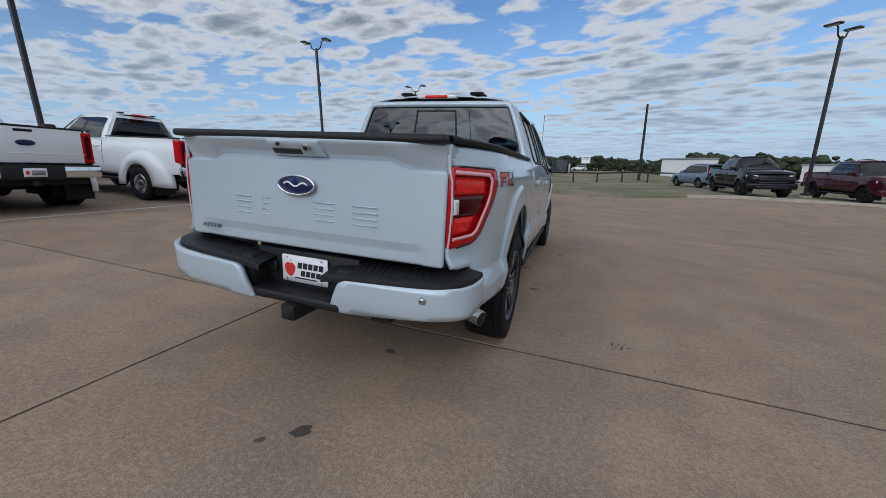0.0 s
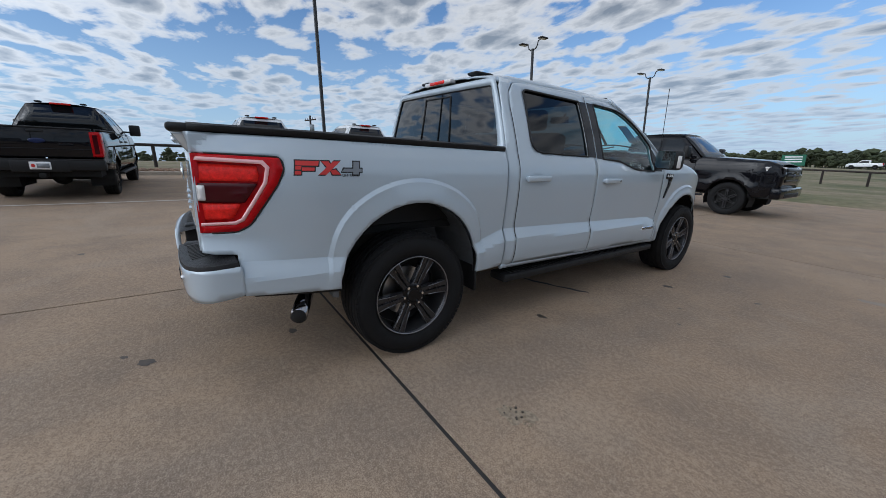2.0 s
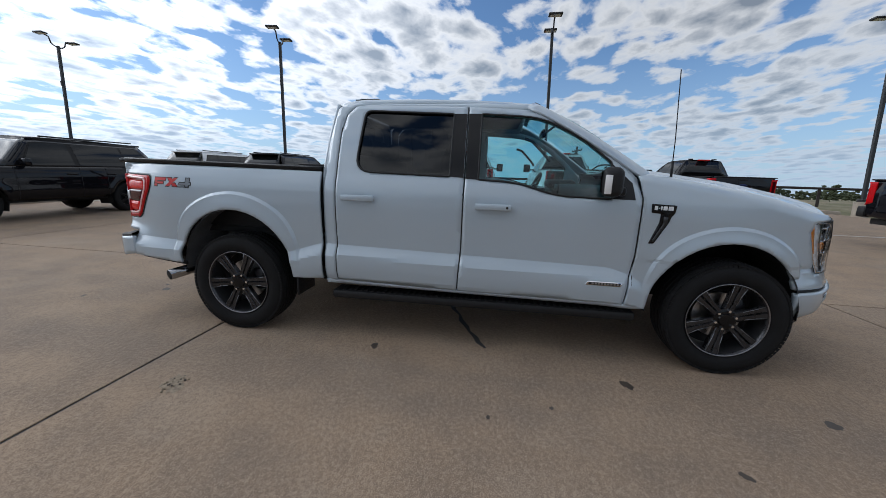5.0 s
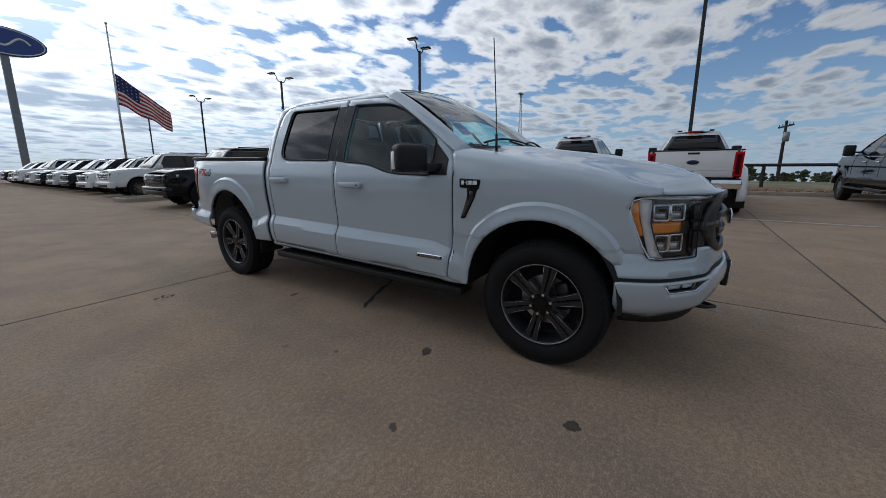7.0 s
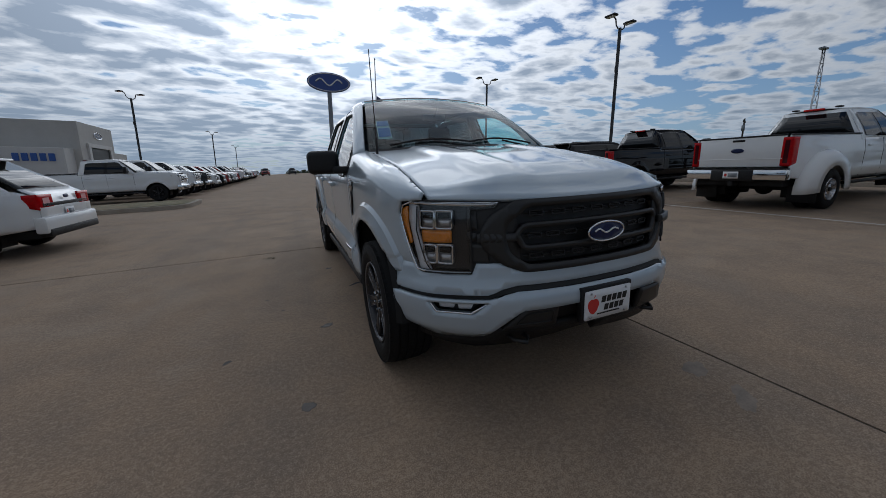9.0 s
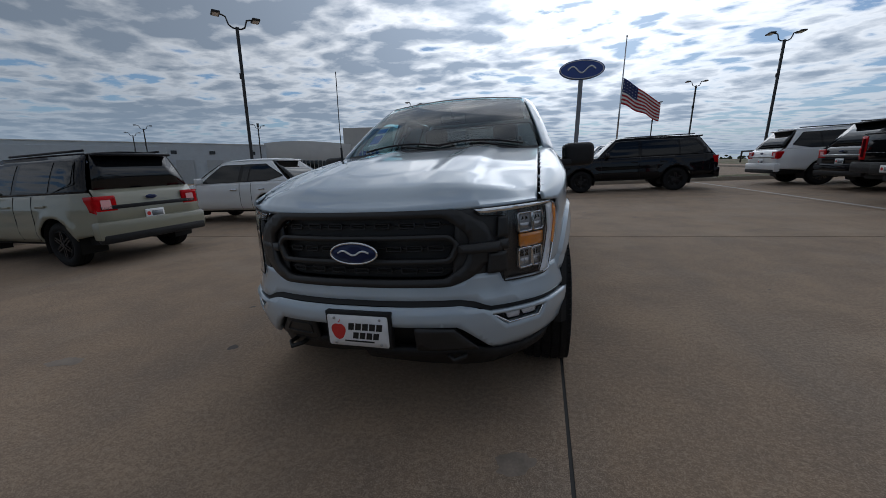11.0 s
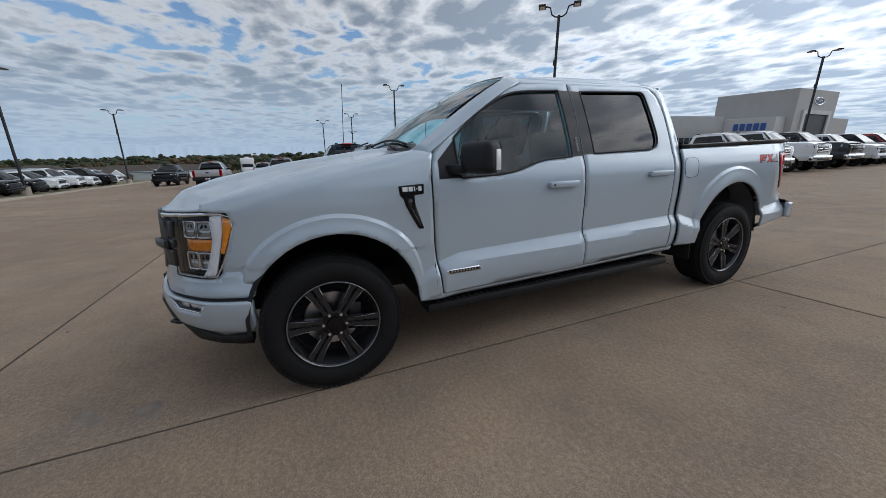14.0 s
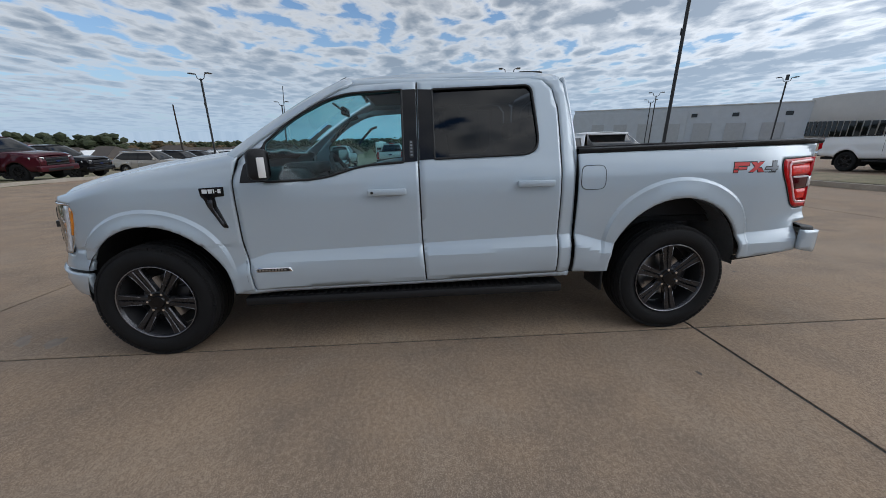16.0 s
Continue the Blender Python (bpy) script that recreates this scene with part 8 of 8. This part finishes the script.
def clump_base():
    b = bmesh.new()
    bmesh.ops.create_icosphere(b, subdivisions=1, radius=1.0)
    v, f = np.array([x.co[:] for x in b.verts]), [[q.index for q in p.verts] for p in b.faces]
    b.free()
    return v, f


CLUMP_V, CLUMP_F = clump_base()


def woods(name, spots, material, label, seed):
    """Many far trees as one mesh: trunk and ragged crown of small clumps each."""
    rng = np.random.RandomState(seed)
    verts, faces = [], []
    for x, y, h in spots:
        z = ground_z(x, y)
        for _ in range(11):
            a, rr = rng.uniform(0, 6.28), rng.uniform(0, 0.36) * h
            cz = z + h * rng.uniform(0.30, 0.92)
            s = h * rng.uniform(0.07, 0.17)
            v = CLUMP_V * (1 + rng.uniform(-0.35, 0.35, (len(CLUMP_V), 1))) * (s * rng.uniform(0.9, 1.4), s * rng.uniform(0.9, 1.4), s * 0.8) + (x + rr * np.cos(a), y + rr * np.sin(a), cz)
            o = len(verts)
            verts += v.tolist()
            faces += [[i + o for i in f] for f in CLUMP_F]
        o = len(verts)
        w = 0.03 * h
        verts += [(x - w, y, z - 0.5), (x + w, y, z - 0.5), (x, y + w, z - 0.5), (x, y, z + h * 0.7)]
        faces += [[o, o + 1, o + 3], [o + 1, o + 2, o + 3], [o + 2, o, o + 3]]
    me = bpy.data.meshes.new(name)
    me.from_pydata(verts, [], faces)
    me.materials.append(material)
    ob = new(name, me)
    return tagged(ob, label, "trees", kind="stuff")


def scatter(n, a0, a1, r0, r1, h0, h1, seed):
    rng = random.Random(seed)
    out = []
    for _ in range(n):
        a = radians(rng.uniform(a0, a1))
        r = math.sqrt(rng.uniform(r0 * r0, r1 * r1))
        out.append((r * math.cos(a), r * math.sin(a), rng.uniform(h0, h1)))
    return out


woods("far_woods", scatter(760, 76, 122, 215, 330, 6.5, 9.5, 1) + scatter(330, 38, 76, 230, 300, 11, 15, 7) + scatter(300, 120, 185, 320, 480, 6, 10, 2), LEAF, "dark wooded skyline beyond the road", 1)
woods("valley_woods", scatter(520, -25, 40, 250, 420, 7, 12, 3) + scatter(380, -25, 40, 420, 800, 6, 11, 9), LEAF, "wooded valley beyond the houses", 2)
woods("autumn_woods", scatter(70, 10, 60, 220, 300, 7, 11, 4) + scatter(70, -25, 45, 240, 420, 7, 11, 8), LEAF_B, "brownish trees among the woods", 3)
woods("south_woods", scatter(260, -140, -40, 420, 700, 7, 12, 5), LEAF, "low wooded skyline behind the cars", 4)
woods("west_shrubs", scatter(60, 130, 200, 70, 130, 1.2, 3.2, 6), LEAF, "scattered shrubs beyond the fence", 5)


def house(x, y, rz, w, d, h, seed):
    r = root("house", pose(x, y, ground_z(x, y), 0, 0, rz), "low tan house with a brown shingle roof", "house", "houses in the valley")
    part("wall", box(-w / 2, w / 2, -d / 2, d / 2, -0.5, h), BRICK_TAN, r, smooth=False)
    bm = bmesh.new()
    e = 0.5
    a = [bm.verts.new(p) for p in ((-w / 2 - e, -d / 2 - e, h), (w / 2 + e, -d / 2 - e, h), (w / 2 + e, d / 2 + e, h), (-w / 2 - e, d / 2 + e, h))]
    t = [bm.verts.new((-w / 2 + d * 0.45, 0, h + d * 0.32)), bm.verts.new((w / 2 - d * 0.45, 0, h + d * 0.32))]
    for f in ((a[0], a[1], t[1], t[0]), (a[2], a[3], t[0], t[1]), (a[1], a[2], t[1]), (a[3], a[0], t[0]), (a[3], a[2], a[1], a[0])):
        bm.faces.new(f)
    roof = part("roof", bm, ROOF_BROWN, r, smooth=False)
    bm = bmesh.new()
    g = [bm.verts.new(p) for p in ((-w * 0.30, -d / 2 - 1.0, h), (-w * 0.02, -d / 2 - 1.0, h), (-w * 0.16, -d / 2 - 1.0, h + d * 0.2), (-w * 0.16, 0, h + d * 0.2))]
    bm.faces.new((g[0], g[1], g[2]))
    bm.faces.new((g[1], g[3], g[2]))
    bm.faces.new((g[0], g[2], g[3]))
    part("gable", bm, WHITE_PAINT, roof, smooth=False)
    for i in range(3):
        xx = -w * 0.35 + i * w * 0.33
        part("window", box(xx, xx + 1.3, -d / 2 - 0.06, -d / 2, 0.9, 2.2), CAR_GLASS, r, smooth=False)


rng_h = random.Random(3)
for i in range(26):
    a = radians(12 + i * 1.5 + rng_h.uniform(-0.8, 0.8))
    dist = rng_h.uniform(150, 215)
    house(dist * math.cos(a), dist * math.sin(a), 270 + rng_h.uniform(-30, 30), rng_h.uniform(14, 19), rng_h.uniform(9, 12), 2.9, i)

# road beyond the northern fence with far vehicles
def far_road():
    bm = bmesh.new()
    prev = None
    for i in range(60):
        x = -260 + i * 9
        y = 128 + 0.0006 * (x - 30) ** 2
        a, b = bm.verts.new((x, y - 5, ground_z(x, y - 5) + 0.15)), bm.verts.new((x, y + 7, ground_z(x, y + 7) + 0.15))
        if prev:
            bm.faces.new((prev[0], a, b, prev[1]))
        prev = (a, b)
    tagged(part("road", bm, ASPHALT, None, smooth=False), "grey highway beyond the grass", "road", kind="structure")


far_road()


def on_ground(x, y, rz=0, lift=0.0):
    return pose(x, y, ground_z(x, y) + lift, 0, 0, rz)


for x, y, ob in ((-12.0, 126.0, ht_white), (2.0, 131.0, mid_white), (30.0, 127, ht_black), (-40, 132, mid_black)):
    copy_thing(ob, on_ground(x, y, 90, 0.15))


def utility_pole(x, y, h, arms=True):
    u = root("utility_pole", on_ground(x, y, 20), "weathered wooden utility pole by the road", "utility pole", "utility poles")
    bm = bmesh.new()
    add_cyl(bm, (0, 0, -0.5), (0, 0, h), 0.17, 0.11, 10)
    part("pole", bm, WOOD, u, angle=40)
    if arms:
        part("crossarm", box(-1.1, 1.1, -0.06, 0.06, h - 0.6, h - 0.46, 0.01), WOOD, u, smooth=False)
        for k in (-1.0, -0.5, 0.5, 1.0):
            bm = bmesh.new()
            add_cyl(bm, (k, 0, h - 0.46), (k, 0, h - 0.25), 0.05, 0.035, 8)
            part("insulator", bm, LETTER_GREY, u)
        bm = bmesh.new()
        add_cyl(bm, (0.3, 0, h - 2.0), (0.3, 0, h - 1.1), 0.24, seg=12)
        part("transformer", bm, LETTER_GREY, u)


utility_pole(8.3, 43.8, 8.4, False)
utility_pole(-46.0, 10.4, 6.0)
utility_pole(-70.0, -34.0, 8.5)
utility_pole(70.6, 45.2, 10.4, False)


def lattice_tower():
    t = root("radio_mast", on_ground(-168.0, -66.0), "tall grey lattice radio mast", "radio mast")
    H = 40.0
    for k in range(3):
        a = k * math.tau / 3
        part("leg", tube([(1.7 * math.cos(a), 1.7 * math.sin(a), -1), (0.4 * math.cos(a), 0.4 * math.sin(a), H)], 0.16, 5), STEEL, t)
        b = (k + 1) * math.tau / 3
        for i in range(9):
            z0, z1 = H * i / 9, H * (i + 1) / 9
            r0, r1 = 1.7 - 1.3 * z0 / H, 1.7 - 1.3 * z1 / H
            part("brace", tube([(r0 * math.cos(a), r0 * math.sin(a), z0), (r1 * math.cos(b), r1 * math.sin(b), z1)], 0.10, 4), STEEL, t)
            part("ring", tube([(r1 * math.cos(a), r1 * math.sin(a), z1), (r1 * math.cos(b), r1 * math.sin(b), z1)], 0.08, 4), STEEL, t)
    part("platform", box(-1.5, 1.5, -0.8, 0.8, H, H + 0.6, 0.1), LETTER_GREY, t, smooth=False)
    part("antenna_panels", box(-2.2, 2.2, -0.4, 0.4, H * 0.42, H * 0.46, 0.1), LETTER_GREY, t, smooth=False)


lattice_tower()


def billboard(name, x, y, rz, w, z0, z1, colour, label, posts=2, bars=0):
    b = root(name, on_ground(x, y, rz), label, "sign")
    part("board", box(-w / 2, w / 2, -0.12, 0.12, z0, z1, 0.03, 1), colour, b, smooth=False)
    for i in range(posts):
        px = 0 if posts == 1 else -w / 2 + w * (0.2 + 0.6 * i / (posts - 1))
        part("post", box(px - 0.12, px + 0.12, 0.14, 0.30, -0.5, z1 - 0.2, 0.02, 1), LETTER_GREY, b, smooth=False)
    for i in range(bars):
        part("bar", box(-w * 0.36, w * 0.36, -0.14, -0.12, z1 - (z1 - z0) * (0.25 + 0.22 * i), z1 - (z1 - z0) * (0.14 + 0.22 * i)), WHITE_PAINT if colour != WHITE_PAINT else LETTER_GREY, b, smooth=False)


HIGHWAY_GREEN = mat("highway_green", (0.01, 0.13, 0.075), 0.5)
billboard("highway_sign", -12.5, 70.0, 10, 2.6, 0.75, 2.3, HIGHWAY_GREEN, "green highway sign with white bars", 2, 3)
billboard("roadside_sign", 2.9, 73.8, 0, 1.6, 2.05, 3.5, WHITE_PAINT, "white roadside sign with grey bars", 1, 2)
# large white hall and long low building beyond the road
WHITE_METAL = mat("white_metal_cladding", (0.62, 0.63, 0.62), 0.6, vary=0.06, scale=0.3)


def hall(x, y, rz, w, d, h, doors, label):
    b = root("metal_building", on_ground(x, y, rz), label, "building")
    part("wall", box(-w / 2, w / 2, -d / 2, d / 2, -0.5, h, 0.05, 1), WHITE_METAL, b, smooth=False)
    part("roof_edge", box(-w / 2 - 0.2, w / 2 + 0.2, -d / 2 - 0.2, d / 2 + 0.2, h, h + 0.3, 0.03, 1), LETTER_GREY if h < 5 else WHITE_METAL, b, smooth=False)
    for i in range(doors):
        px = -w / 2 + w * (i + 0.6) / (doors + 0.2)
        part("door", box(px - 1.6, px + 1.6, -d / 2 - 0.08, -d / 2, -0.4, h * 0.62), DOOR_GREY, b, smooth=False)


hall(22.9, 84.0, -13, 9.5, 3, 3.7, 0, "white metal shed beyond the road")
hall(57.3, 86.5, -30, 26, 12, 4.2, 4, "long low white metal building")
hall(150.0, 46.0, 60, 36, 14, 4.0, 3, "pale roofed shed in the valley")
